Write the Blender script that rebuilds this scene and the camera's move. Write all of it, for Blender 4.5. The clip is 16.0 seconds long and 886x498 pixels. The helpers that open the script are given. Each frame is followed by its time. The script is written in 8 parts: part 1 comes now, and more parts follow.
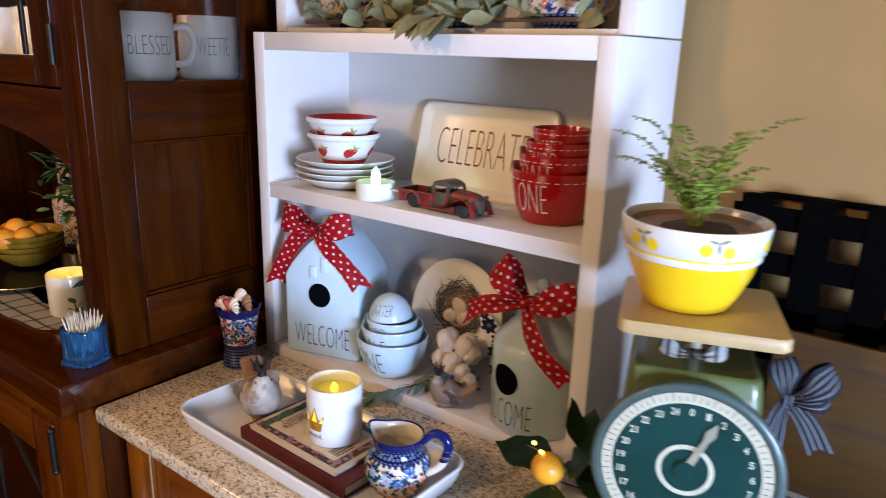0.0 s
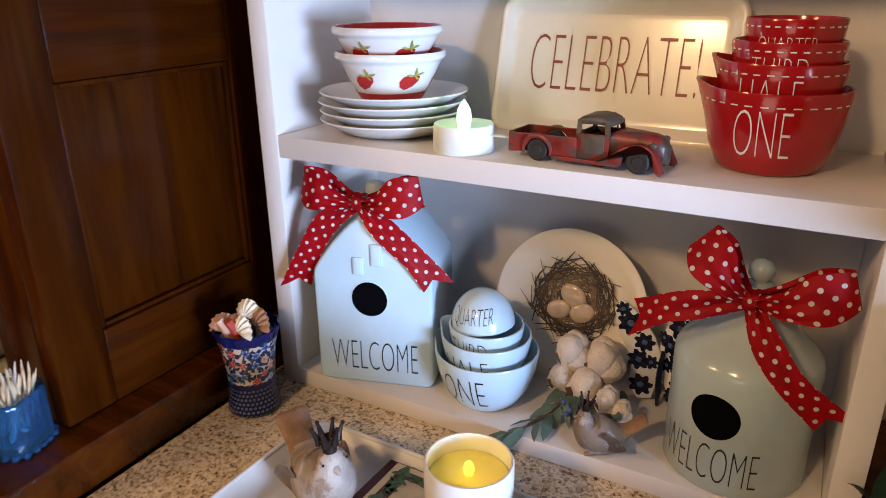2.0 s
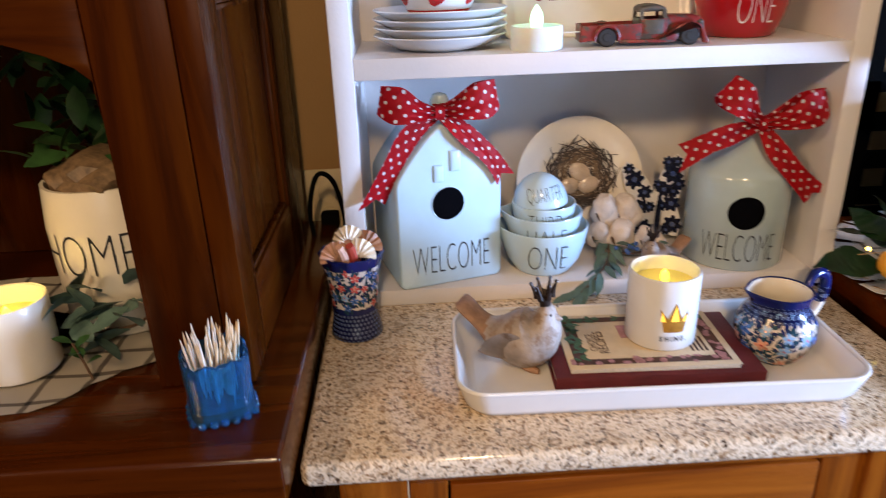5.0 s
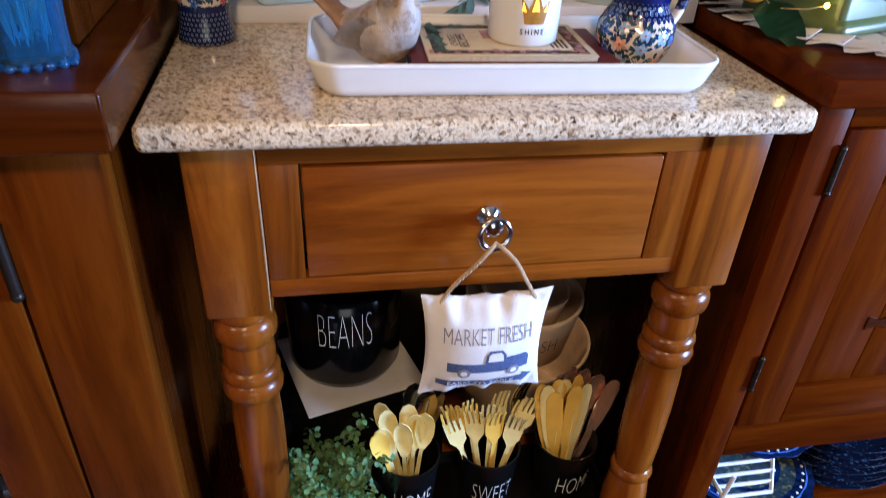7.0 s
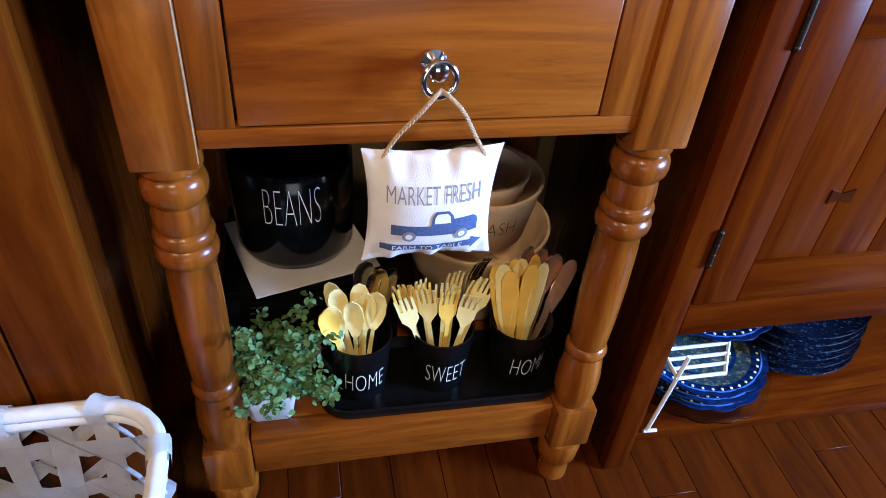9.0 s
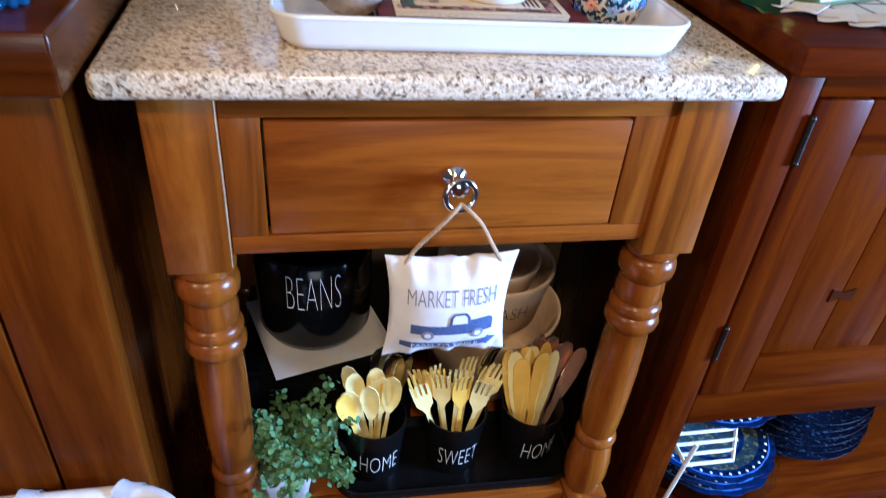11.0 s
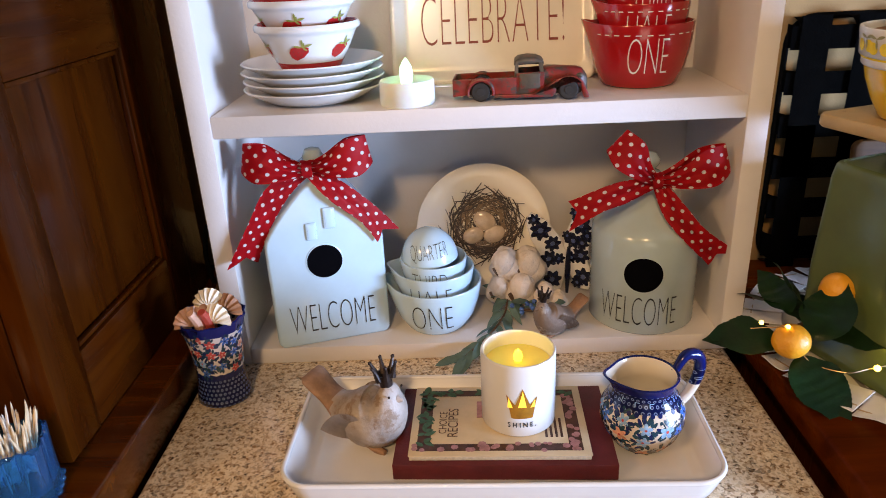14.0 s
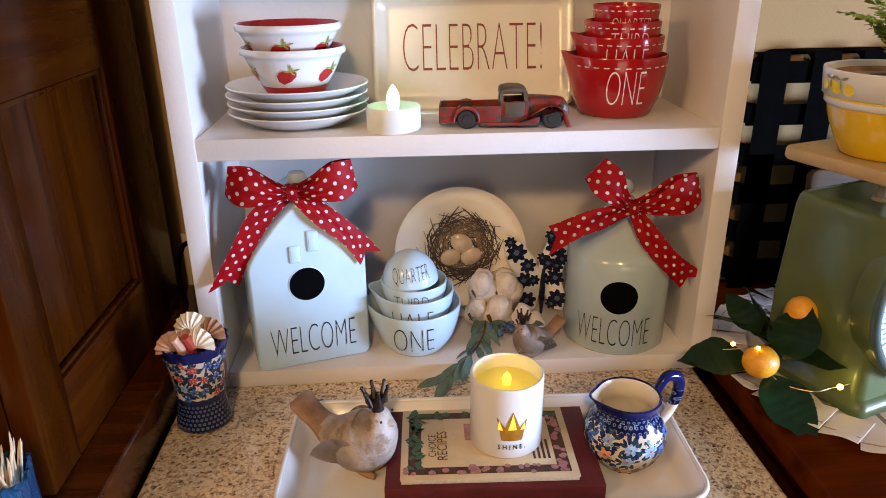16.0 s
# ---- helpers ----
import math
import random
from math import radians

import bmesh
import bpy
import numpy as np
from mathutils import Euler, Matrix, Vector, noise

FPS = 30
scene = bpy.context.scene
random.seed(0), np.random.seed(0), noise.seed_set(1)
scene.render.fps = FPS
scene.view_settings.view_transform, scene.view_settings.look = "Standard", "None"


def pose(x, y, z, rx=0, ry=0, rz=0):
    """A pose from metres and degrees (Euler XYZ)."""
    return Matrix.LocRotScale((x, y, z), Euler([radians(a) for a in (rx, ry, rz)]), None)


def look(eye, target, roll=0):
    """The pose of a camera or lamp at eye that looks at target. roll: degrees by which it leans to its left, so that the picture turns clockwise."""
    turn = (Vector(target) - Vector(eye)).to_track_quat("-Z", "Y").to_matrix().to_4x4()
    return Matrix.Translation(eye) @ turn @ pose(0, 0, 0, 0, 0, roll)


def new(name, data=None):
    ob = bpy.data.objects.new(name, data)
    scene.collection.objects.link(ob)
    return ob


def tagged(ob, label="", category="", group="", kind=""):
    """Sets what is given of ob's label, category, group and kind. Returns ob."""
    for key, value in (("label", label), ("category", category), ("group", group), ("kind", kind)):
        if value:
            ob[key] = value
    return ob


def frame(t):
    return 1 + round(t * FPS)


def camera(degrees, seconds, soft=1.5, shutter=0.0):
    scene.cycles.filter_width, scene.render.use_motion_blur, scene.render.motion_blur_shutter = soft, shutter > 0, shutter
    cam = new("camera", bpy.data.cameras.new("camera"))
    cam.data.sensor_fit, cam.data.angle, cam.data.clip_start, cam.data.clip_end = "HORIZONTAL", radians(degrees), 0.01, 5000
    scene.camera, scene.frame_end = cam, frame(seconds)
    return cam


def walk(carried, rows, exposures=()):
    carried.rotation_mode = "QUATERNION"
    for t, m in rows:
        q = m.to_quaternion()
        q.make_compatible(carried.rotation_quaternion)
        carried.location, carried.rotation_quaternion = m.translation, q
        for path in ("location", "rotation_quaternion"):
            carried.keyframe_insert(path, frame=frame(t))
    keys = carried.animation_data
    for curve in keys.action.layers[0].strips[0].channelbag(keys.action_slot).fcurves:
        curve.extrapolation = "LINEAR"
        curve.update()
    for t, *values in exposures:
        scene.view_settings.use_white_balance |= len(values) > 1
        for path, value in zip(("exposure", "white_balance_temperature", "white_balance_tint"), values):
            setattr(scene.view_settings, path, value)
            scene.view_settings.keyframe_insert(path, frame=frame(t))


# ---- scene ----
cam = camera(64.6, 16.0, 0.9, 0.4)
# seconds, eye in metres, yaw, pitch, roll in degrees
ROWS = [
    (0.0, 0.6815, -0.4560, 1.4260, 37.35, -15.72, -1.60),
    (0.5, 0.5386, -0.4046, 1.3972, 38.32, -16.39, -0.86),
    (1.0, 0.4176, -0.3434, 1.3807, 37.82, -18.06, 0.14),
    (1.5, 0.3438, -0.3024, 1.3617, 35.78, -19.30, 0.82),
    (2.0, 0.2652, -0.2782, 1.3619, 28.82, -20.97, 0.48),
    (2.5, 0.1522, -0.2871, 1.3422, 20.67, -21.33, 0.40),
    (3.0, 0.0655, -0.2790, 1.3328, 18.33, -21.86, 0.06),
    (3.2, 0.0180, -0.2590, 1.3220, 17.10, -21.40, 1.36),
    (5.3, -0.2150, -0.5460, 1.2985, -7.10, -22.96, 0.30),
    (5.5, -0.2062, -0.5531, 1.2765, -8.90, -23.84, -0.52),
    (6.0, -0.1865, -0.5722, 1.2292, -8.60, -27.06, -0.74),
    (6.5, -0.1761, -0.5803, 1.1816, -8.48, -30.20, -2.35),
    (7.0, -0.1680, -0.5867, 1.1301, -9.58, -32.98, -2.57),
    (7.5, -0.1627, -0.5912, 1.0882, -9.19, -35.31, -3.67),
    (8.0, -0.1387, -0.5925, 1.0585, -9.84, -37.99, -3.75),
    (8.2, -0.1360, -0.5950, 1.0460, -10.50, -39.20, -4.10),
    (10.3, -0.1270, -0.5960, 1.0610, -11.20, -38.50, -3.90),
    (10.5, -0.1278, -0.5965, 1.0744, -10.59, -37.62, -3.68),
    (11.0, -0.1471, -0.5927, 1.1166, -9.90, -35.12, -4.37),
    (11.5, -0.1795, -0.5796, 1.1660, -10.54, -31.99, -2.73),
    (12.0, -0.1518, -0.5363, 1.2134, -7.49, -29.37, 0.47),
    (12.5, -0.0807, -0.4895, 1.2807, -1.26, -27.35, 0.16),
    (13.0, -0.0327, -0.4604, 1.3282, 1.20, -24.05, -0.03),
    (13.5, -0.0038, -0.4588, 1.3508, 1.61, -23.31, 0.34),
    (14.0, 0.0006, -0.4533, 1.3600, 0.61, -23.12, 2.58),
    (14.5, -0.0070, -0.4546, 1.3694, -2.59, -23.03, 2.03),
    (15.0, -0.0209, -0.4661, 1.3841, -3.73, -22.41, 1.18),
    (15.5, -0.0330, -0.4647, 1.3771, -3.85, -22.19, 0.85),
    (16.0, -0.0468, -0.4579, 1.3782, -3.57, -22.23, 0.59),
]
walk(cam, [(t, pose(x, y, z, 90 + pitch, roll, yaw)) for t, x, y, z, yaw, pitch, roll in ROWS],
     [(0.0, -0.36, 7300, 16), (2.5, -0.25, 7250, 15), (3.2, -0.21, 7200, 15), (5.3, 0.03, 6250, 13), (6.0, -0.06, 6100, 13), (6.5, -0.06, 6000, 13), (8.0, 0.30, 5800, 12), (10.5, 0.34, 5350, 8), (11.0, 0.38, 5250, 8), (11.5, 0.25, 5450, 10), (12.0, 0.04, 5800, 13), (13.2, -0.08, 6950, 15), (14.5, -0.18, 7200, 15), (16.0, -0.16, 7300, 15)])

# ---- world and light ----
world = bpy.data.worlds.new("world")
scene.world = world
world.use_nodes = True
wt = world.node_tree
sky = wt.nodes.new("ShaderNodeTexSky")
sky.sky_type, sky.sun_disc, sky.sun_elevation, sky.sun_rotation = "NISHITA", False, radians(35), radians(120)
wt.links.new(sky.outputs[0], wt.nodes["Background"].inputs[0])
wt.nodes["Background"].inputs[1].default_value = 0.1


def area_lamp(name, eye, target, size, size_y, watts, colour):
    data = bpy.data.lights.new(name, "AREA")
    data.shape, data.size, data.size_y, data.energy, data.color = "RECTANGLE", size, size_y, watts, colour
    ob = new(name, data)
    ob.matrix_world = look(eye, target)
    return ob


def point_lamp(name, eye, radius, watts, colour):
    data = bpy.data.lights.new(name, "POINT")
    data.shadow_soft_size, data.energy, data.color = radius, watts, colour
    ob = new(name, data)
    ob.location = eye
    return ob


# unseen sources: east window daylight, warm ceiling lamp, added fills low south and west
area_lamp("window_daylight", (2.35, -0.86, 1.00), (-0.1, 0.3, 1.0), 0.70, 0.62, 215, (0.40, 0.60, 1.0))
# added fill at the south wall's opening, lifts the low front things
area_lamp("south_low_fill", (-0.1, -2.77, 0.85), (0.0, 0.2, 0.3), 1.1, 1.0, 9, (1.0, 0.91, 0.78))
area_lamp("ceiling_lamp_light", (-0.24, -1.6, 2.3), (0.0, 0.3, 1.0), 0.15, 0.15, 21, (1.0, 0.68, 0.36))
# added warm fill from the west for the hutch's right side
area_lamp("west_warm_fill", (-1.6, -1.3, 2.15), (0.2, 0.4, 1.1), 0.35, 0.35, 17, (1.0, 0.64, 0.33))

# ---- materials ----
MATS = {}


def base_mat(name):
    m = bpy.data.materials.new(name)
    m.use_nodes = True
    MATS[name] = m
    return m, m.node_tree.nodes, m.node_tree.links, m.node_tree.nodes["Principled BSDF"]


def ramp(nodes, stops, mode="LINEAR"):
    r = nodes.new("ShaderNodeValToRGB")
    r.color_ramp.interpolation = mode
    el = r.color_ramp.elements
    while len(el) < len(stops):
        el.new(0.5)
    for e, (p, c) in zip(el, stops):
        e.position, e.color = p, (*c, 1)
    return r


def coords(nodes, links, scale=(1, 1, 1), kind="Object", shift=True):
    tc = nodes.new("ShaderNodeTexCoord")
    mp = nodes.new("ShaderNodeMapping")
    mp.inputs["Scale"].default_value = scale
    links.new(tc.outputs[kind], mp.inputs["Vector"])
    if shift:
        info = nodes.new("ShaderNodeObjectInfo")
        mul = nodes.new("ShaderNodeMath")
        mul.operation, mul.inputs[1].default_value = "MULTIPLY", 17.0
        links.new(info.outputs["Random"], mul.inputs[0])
        links.new(mul.outputs[0], mp.inputs["Location"])
    return mp


def noise_tex(nodes, links, vec, scale, detail=4.0, rough=0.6, distort=0.0):
    n = nodes.new("ShaderNodeTexNoise")
    n.inputs["Scale"].default_value, n.inputs["Detail"].default_value = scale, detail
    n.inputs["Roughness"].default_value, n.inputs["Distortion"].default_value = rough, distort
    links.new(vec.outputs[0], n.inputs["Vector"])
    return n


def bump_from(nodes, links, bsdf, socket, strength, dist=0.001):
    b = nodes.new("ShaderNodeBump")
    b.inputs["Strength"].default_value, b.inputs["Distance"].default_value = strength, dist
    links.new(socket, b.inputs["Height"])
    links.new(b.outputs[0], bsdf.inputs["Normal"])
    return b


def mix_rgb(nodes, links, fac, a, b, blend="MIX"):
    m = nodes.new("ShaderNodeMix")
    m.data_type, m.blend_type = "RGBA", blend
    for sock, val in ((m.inputs[0], fac), (m.inputs[6], a), (m.inputs[7], b)):
        if hasattr(val, "is_linked"):
            links.new(val, sock)
        elif isinstance(val, tuple):
            sock.default_value = (*val, 1)
        else:
            sock.default_value = val
    return m.outputs[2]


def plain(name, col, rough=0.5, var=0.12, scale=25.0, bump=0.15, bscale=180.0, metal=0.0, coat=0.0, spots=None, spot_scale=60.0, spot_cut=0.68):
    """A surface of one colour with blotches, fine relief and, where wanted, worn spots."""
    m, n, l, b = base_mat(name)
    v = coords(n, l)
    t = noise_tex(n, l, v, scale)
    lo, hi = tuple(c * (1 - var) for c in col), tuple(min(1, c * (1 + var)) for c in col)
    r = ramp(n, [(0.3, lo), (0.7, hi)])
    l.new(t.outputs["Fac"], r.inputs[0])
    out = r.outputs[0]
    if spots:
        s = noise_tex(n, l, v, spot_scale, 6, 0.7)
        sr = ramp(n, [(spot_cut - 0.04, (0, 0, 0)), (spot_cut + 0.04, (1, 1, 1))])
        l.new(s.outputs["Fac"], sr.inputs[0])
        out = mix_rgb(n, l, sr.outputs[0], out, spots)
    l.new(out, b.inputs["Base Color"])
    b.inputs["Roughness"].default_value, b.inputs["Metallic"].default_value = rough, metal
    b.inputs["Coat Weight"].default_value = coat
    b.inputs["Coat Roughness"].default_value = 0.08
    if bump:
        f = noise_tex(n, l, v, bscale, 3)
        bump_from(n, l, b, f.outputs["Fac"], bump)
    return m


def wood(name, dark, mid, light, axis="z", rough=0.32, coat=0.35, size=1.0, wear=0.0, spec=0.4):
    """Varnished wood with its grain along one axis."""
    m, n, l, b = base_mat(name)
    k = {"x": (1.2, 14, 14), "y": (14, 1.2, 14), "z": (14, 14, 1.2)}[axis]
    v = coords(n, l, tuple(q * size for q in k))
    broad = noise_tex(n, l, v, 1.6, 5, 0.6, 1.4)
    r = ramp(n, [(0.28, dark), (0.5, mid), (0.75, light)])
    l.new(broad.outputs["Fac"], r.inputs[0])
    fine_v = coords(n, l, tuple(q * size * 3.2 for q in k))
    fine = noise_tex(n, l, fine_v, 3.0, 4, 0.75, 0.4)
    fr = ramp(n, [(0.32, (0.55, 0.48, 0.42)), (0.50, (1, 1, 1))])
    l.new(fine.outputs["Fac"], fr.inputs[0])
    out = mix_rgb(n, l, 0.5, r.outputs[0], fr.outputs[0], "MULTIPLY")
    if wear:
        wv = coords(n, l)
        w = noise_tex(n, l, wv, 9, 7, 0.72)
        wr = ramp(n, [(0.60, (0, 0, 0)), (0.72, (1, 1, 1))])
        l.new(w.outputs["Fac"], wr.inputs[0])
        wm = n.new("ShaderNodeMath")
        wm.operation, wm.inputs[1].default_value = "MULTIPLY", wear
        l.new(wr.outputs[0], wm.inputs[0])
        out = mix_rgb(n, l, wm.outputs[0], out, tuple(min(1, c * 1.7) for c in light))
    l.new(out, b.inputs["Base Color"])
    rr = ramp(n, [(0.3, (rough * 1.35,) * 3), (0.7, (rough * 0.8,) * 3)])
    l.new(broad.outputs["Fac"], rr.inputs[0])
    l.new(rr.outputs[0], b.inputs["Roughness"])
    b.inputs["Coat Weight"].default_value, b.inputs["Coat Roughness"].default_value = coat, 0.22
    b.inputs["Specular IOR Level"].default_value = spec
    bump_from(n, l, b, fine.outputs["Fac"], 0.25, 0.0006)
    return m


def granite_mat():
    m, n, l, b = base_mat("granite")
    v = coords(n, l, shift=False)
    wob = noise_tex(n, l, v, 90, 3)
    vec = n.new("ShaderNodeMixRGB")
    vec.inputs[0].default_value = 0.006
    l.new(v.outputs[0], vec.inputs[1])
    l.new(wob.outputs["Color"], vec.inputs[2])
    big = n.new("ShaderNodeTexVoronoi")
    big.inputs["Scale"].default_value = 290
    l.new(vec.outputs[0], big.inputs["Vector"])
    sep = n.new("ShaderNodeSeparateColor")
    l.new(big.outputs["Color"], sep.inputs[0])
    r = ramp(n, [(0.0, (0.05, 0.030, 0.018)), (0.07, (0.25, 0.145, 0.07)), (0.22, (0.60, 0.46, 0.30)), (0.38, (0.77, 0.64, 0.46)), (0.72, (0.83, 0.72, 0.55)), (0.95, (0.36, 0.29, 0.22))], "CONSTANT")
    l.new(sep.outputs[0], r.inputs[0])
    small = n.new("ShaderNodeTexVoronoi")
    small.inputs["Scale"].default_value = 470
    l.new(vec.outputs[0], small.inputs["Vector"])
    sep2 = n.new("ShaderNodeSeparateColor")
    l.new(small.outputs["Color"], sep2.inputs[0])
    r2 = ramp(n, [(0.0, (0.09, 0.05, 0.03)), (0.12, (0.42, 0.28, 0.155)), (0.30, (0.80, 0.68, 0.50)), (0.92, (0.34, 0.27, 0.20))], "CONSTANT")
    l.new(sep2.outputs[0], r2.inputs[0])
    cloud = noise_tex(n, l, v, 12, 4)
    cr = ramp(n, [(0.35, (0.86, 0.82, 0.78)), (0.7, (1.0, 1.0, 1.0))])
    l.new(cloud.outputs["Fac"], cr.inputs[0])
    mixed = mix_rgb(n, l, 0.40, r.outputs[0], r2.outputs[0])
    l.new(mix_rgb(n, l, 1.0, mixed, cr.outputs[0], "MULTIPLY"), b.inputs["Base Color"])
    b.inputs["Roughness"].default_value = 0.16
    b.inputs["Coat Weight"].default_value = 0.2
    bump_from(n, l, b, sep2.outputs[1], 0.04, 0.0003)
    return m


def ribbon_mat(name, cloth, dot):
    """Ribbon with rows of dots, laid out by the strip's own length and width in metres."""
    m, n, l, b = base_mat(name)
    mp = coords(n, l, (78, 78, 78), "UV", False)
    mp.inputs["Rotation"].default_value = (0, 0, radians(45))
    vo = n.new("ShaderNodeTexVoronoi")
    vo.voronoi_dimensions = "2D"
    vo.inputs["Scale"].default_value, vo.inputs["Randomness"].default_value = 1.0, 0.0
    l.new(mp.outputs[0], vo.inputs["Vector"])
    r = ramp(n, [(0.165, (1, 1, 1)), (0.20, (0, 0, 0))])
    l.new(vo.outputs["Distance"], r.inputs[0])
    ov = coords(n, l)
    w = noise_tex(n, l, ov, 40)
    cr = ramp(n, [(0.3, tuple(c * 0.8 for c in cloth)), (0.7, cloth)])
    l.new(w.outputs["Fac"], cr.inputs[0])
    l.new(mix_rgb(n, l, r.outputs[0], cr.outputs[0], dot), b.inputs["Base Color"])
    b.inputs["Roughness"].default_value = 0.55
    b.inputs["Specular IOR Level"].default_value = 0.25
    weave = noise_tex(n, l, ov, 900, 2)
    bump_from(n, l, b, weave.outputs["Fac"], 0.3, 0.0004)
    return m


def stripe_mat(name, a, c, count):
    m, n, l, b = base_mat(name)
    mp = coords(n, l, (count, count, count), "UV", False)
    wv = n.new("ShaderNodeTexWave")
    wv.bands_direction = "Y"
    wv.inputs["Scale"].default_value = 1.0
    l.new(mp.outputs[0], wv.inputs["Vector"])
    r = ramp(n, [(0.84, a), (0.89, c)])
    l.new(wv.outputs["Fac"], r.inputs[0])
    l.new(r.outputs[0], b.inputs["Base Color"])
    b.inputs["Roughness"].default_value = 0.7
    return m


def check_mat(name, a, c, dark, size, band=0.3):
    """Woven cloth check: pale ground, mid bands, dark where the bands cross."""
    m, n, l, b = base_mat(name)
    mp = coords(n, l, (size, size, size), "Object", False)
    sp = n.new("ShaderNodeSeparateXYZ")
    l.new(mp.outputs[0], sp.inputs[0])
    bands = []
    for i in (0, 1):
        fr = n.new("ShaderNodeMath")
        fr.operation = "FRACT"
        l.new(sp.outputs[i], fr.inputs[0])
        lt = n.new("ShaderNodeMath")
        lt.operation, lt.inputs[1].default_value = "LESS_THAN", band
        l.new(fr.outputs[0], lt.inputs[0])
        bands.append(lt)
    first = mix_rgb(n, l, bands[0].outputs[0], a, c)
    both = n.new("ShaderNodeMath")
    both.operation = "MULTIPLY"
    l.new(bands[0].outputs[0], both.inputs[0])
    l.new(bands[1].outputs[0], both.inputs[1])
    second = mix_rgb(n, l, bands[1].outputs[0], first, c)
    l.new(mix_rgb(n, l, both.outputs[0], second, dark), b.inputs["Base Color"])
    b.inputs["Roughness"].default_value = 0.85
    ov = coords(n, l)
    weave = noise_tex(n, l, ov, 700, 2)
    bump_from(n, l, b, weave.outputs["Fac"], 0.4, 0.0006)
    return m


def pottery_mat(name, low, high, rim, ground=(0.66, 0.52, 0.40), sprays=True):
    """Hand-painted stoneware: floral sprays on cream between dark blue bands below low and above high (heights in metres)."""
    m, n, l, b = base_mat(name)
    v = coords(n, l, shift=False)
    wob = noise_tex(n, l, v, 60, 3)
    vec = n.new("ShaderNodeMixRGB")
    vec.inputs[0].default_value = 0.018
    l.new(v.outputs[0], vec.inputs[1])
    l.new(wob.outputs["Color"], vec.inputs[2])
    gt = noise_tex(n, l, v, 45)
    gr = ramp(n, [(0.35, tuple(c * 0.9 for c in ground)), (0.7, ground)])
    l.new(gt.outputs["Fac"], gr.inputs[0])
    col = gr.outputs[0]
    for scale, cut, stops in () if not sprays else (
        (150, 0.36, [(0, (0.04, 0.14, 0.12)), (0.3, (0.05, 0.10, 0.30)), (0.6, (0.10, 0.20, 0.16)), (0.8, (0.02, 0.03, 0.14))]),
        (75, 0.40, [(0, (0.015, 0.03, 0.14)), (0.2, (0.13, 0.26, 0.46)), (0.38, (0.48, 0.12, 0.07)), (0.60, (0.04, 0.12, 0.09)), (0.8, (0.56, 0.30, 0.20))]),
    ):
        vo = n.new("ShaderNodeTexVoronoi")
        vo.inputs["Scale"].default_value = scale
        l.new(vec.outputs[0], vo.inputs["Vector"])
        sp = n.new("ShaderNodeSeparateColor")
        l.new(vo.outputs["Color"], sp.inputs[0])
        cr = ramp(n, stops, "CONSTANT")
        l.new(sp.outputs[0], cr.inputs[0])
        mask = ramp(n, [(cut, (1, 1, 1)), (cut + 0.05, (0, 0, 0))])
        l.new(vo.outputs["Distance"], mask.inputs[0])
        col = mix_rgb(n, l, mask.outputs[0], col, cr.outputs[0])
        heart = ramp(n, [(0.10, (1, 1, 1)), (0.14, (0, 0, 0))])
        l.new(vo.outputs["Distance"], heart.inputs[0])
        col = mix_rgb(n, l, heart.outputs[0], col, (0.75, 0.68, 0.55))
    def calc(op, a, b=None):
        m_ = n.new("ShaderNodeMath")
        m_.operation = op
        for sock, val in zip(m_.inputs, (a, b)):
            if hasattr(val, "is_linked"):
                l.new(val, sock)
            elif val is not None:
                sock.default_value = val
        return m_.outputs[0]

    pos = n.new("ShaderNodeSeparateXYZ")
    l.new(v.outputs[0], pos.inputs[0])
    row = calc("MULTIPLY", pos.outputs[2], 190.0)
    turn = calc("ADD", calc("MULTIPLY", calc("ARCTAN2", pos.outputs[1], pos.outputs[0]), 36 / (2 * math.pi)), calc("MULTIPLY", calc("FLOOR", row), 0.5))
    da, db = (calc("SUBTRACT", calc("FRACT", q), 0.5) for q in (turn, row))
    away = calc("SQRT", calc("ADD", calc("MULTIPLY", da, da), calc("MULTIPLY", db, db)))
    dr = ramp(n, [(0.12, (0.006, 0.012, 0.07)), (0.20, (0.17, 0.22, 0.36)), (0.27, (0.17, 0.22, 0.36)), (0.33, (0.003, 0.006, 0.045))])
    l.new(away, dr.inputs[0])
    sp = n.new("ShaderNodeSeparateXYZ")
    l.new(v.outputs[0], sp.inputs[0])
    for op, z in (("LESS_THAN", low), ("GREATER_THAN", high)):
        c = n.new("ShaderNodeMath")
        c.operation, c.inputs[1].default_value = op, z
        l.new(sp.outputs[2], c.inputs[0])
        col = mix_rgb(n, l, c.outputs[0], col, dr.outputs[0])
    c = n.new("ShaderNodeMath")
    c.operation, c.inputs[1].default_value = "GREATER_THAN", rim
    l.new(sp.outputs[2], c.inputs[0])
    l.new(mix_rgb(n, l, c.outputs[0], col, (0.005, 0.010, 0.085)), b.inputs["Base Color"])
    b.inputs["Roughness"].default_value = 0.16
    b.inputs["Coat Weight"].default_value = 0.12
    b.inputs["Specular IOR Level"].default_value = 0.35
    bump_from(n, l, b, wob.outputs["Fac"], 0.06, 0.0006)
    return m


def glow(name, col, strength):
    m, n, l, b = base_mat(name)
    b.inputs["Base Color"].default_value = (*col, 1)
    b.inputs["Emission Color"].default_value = (*col, 1)
    b.inputs["Emission Strength"].default_value = strength
    return m


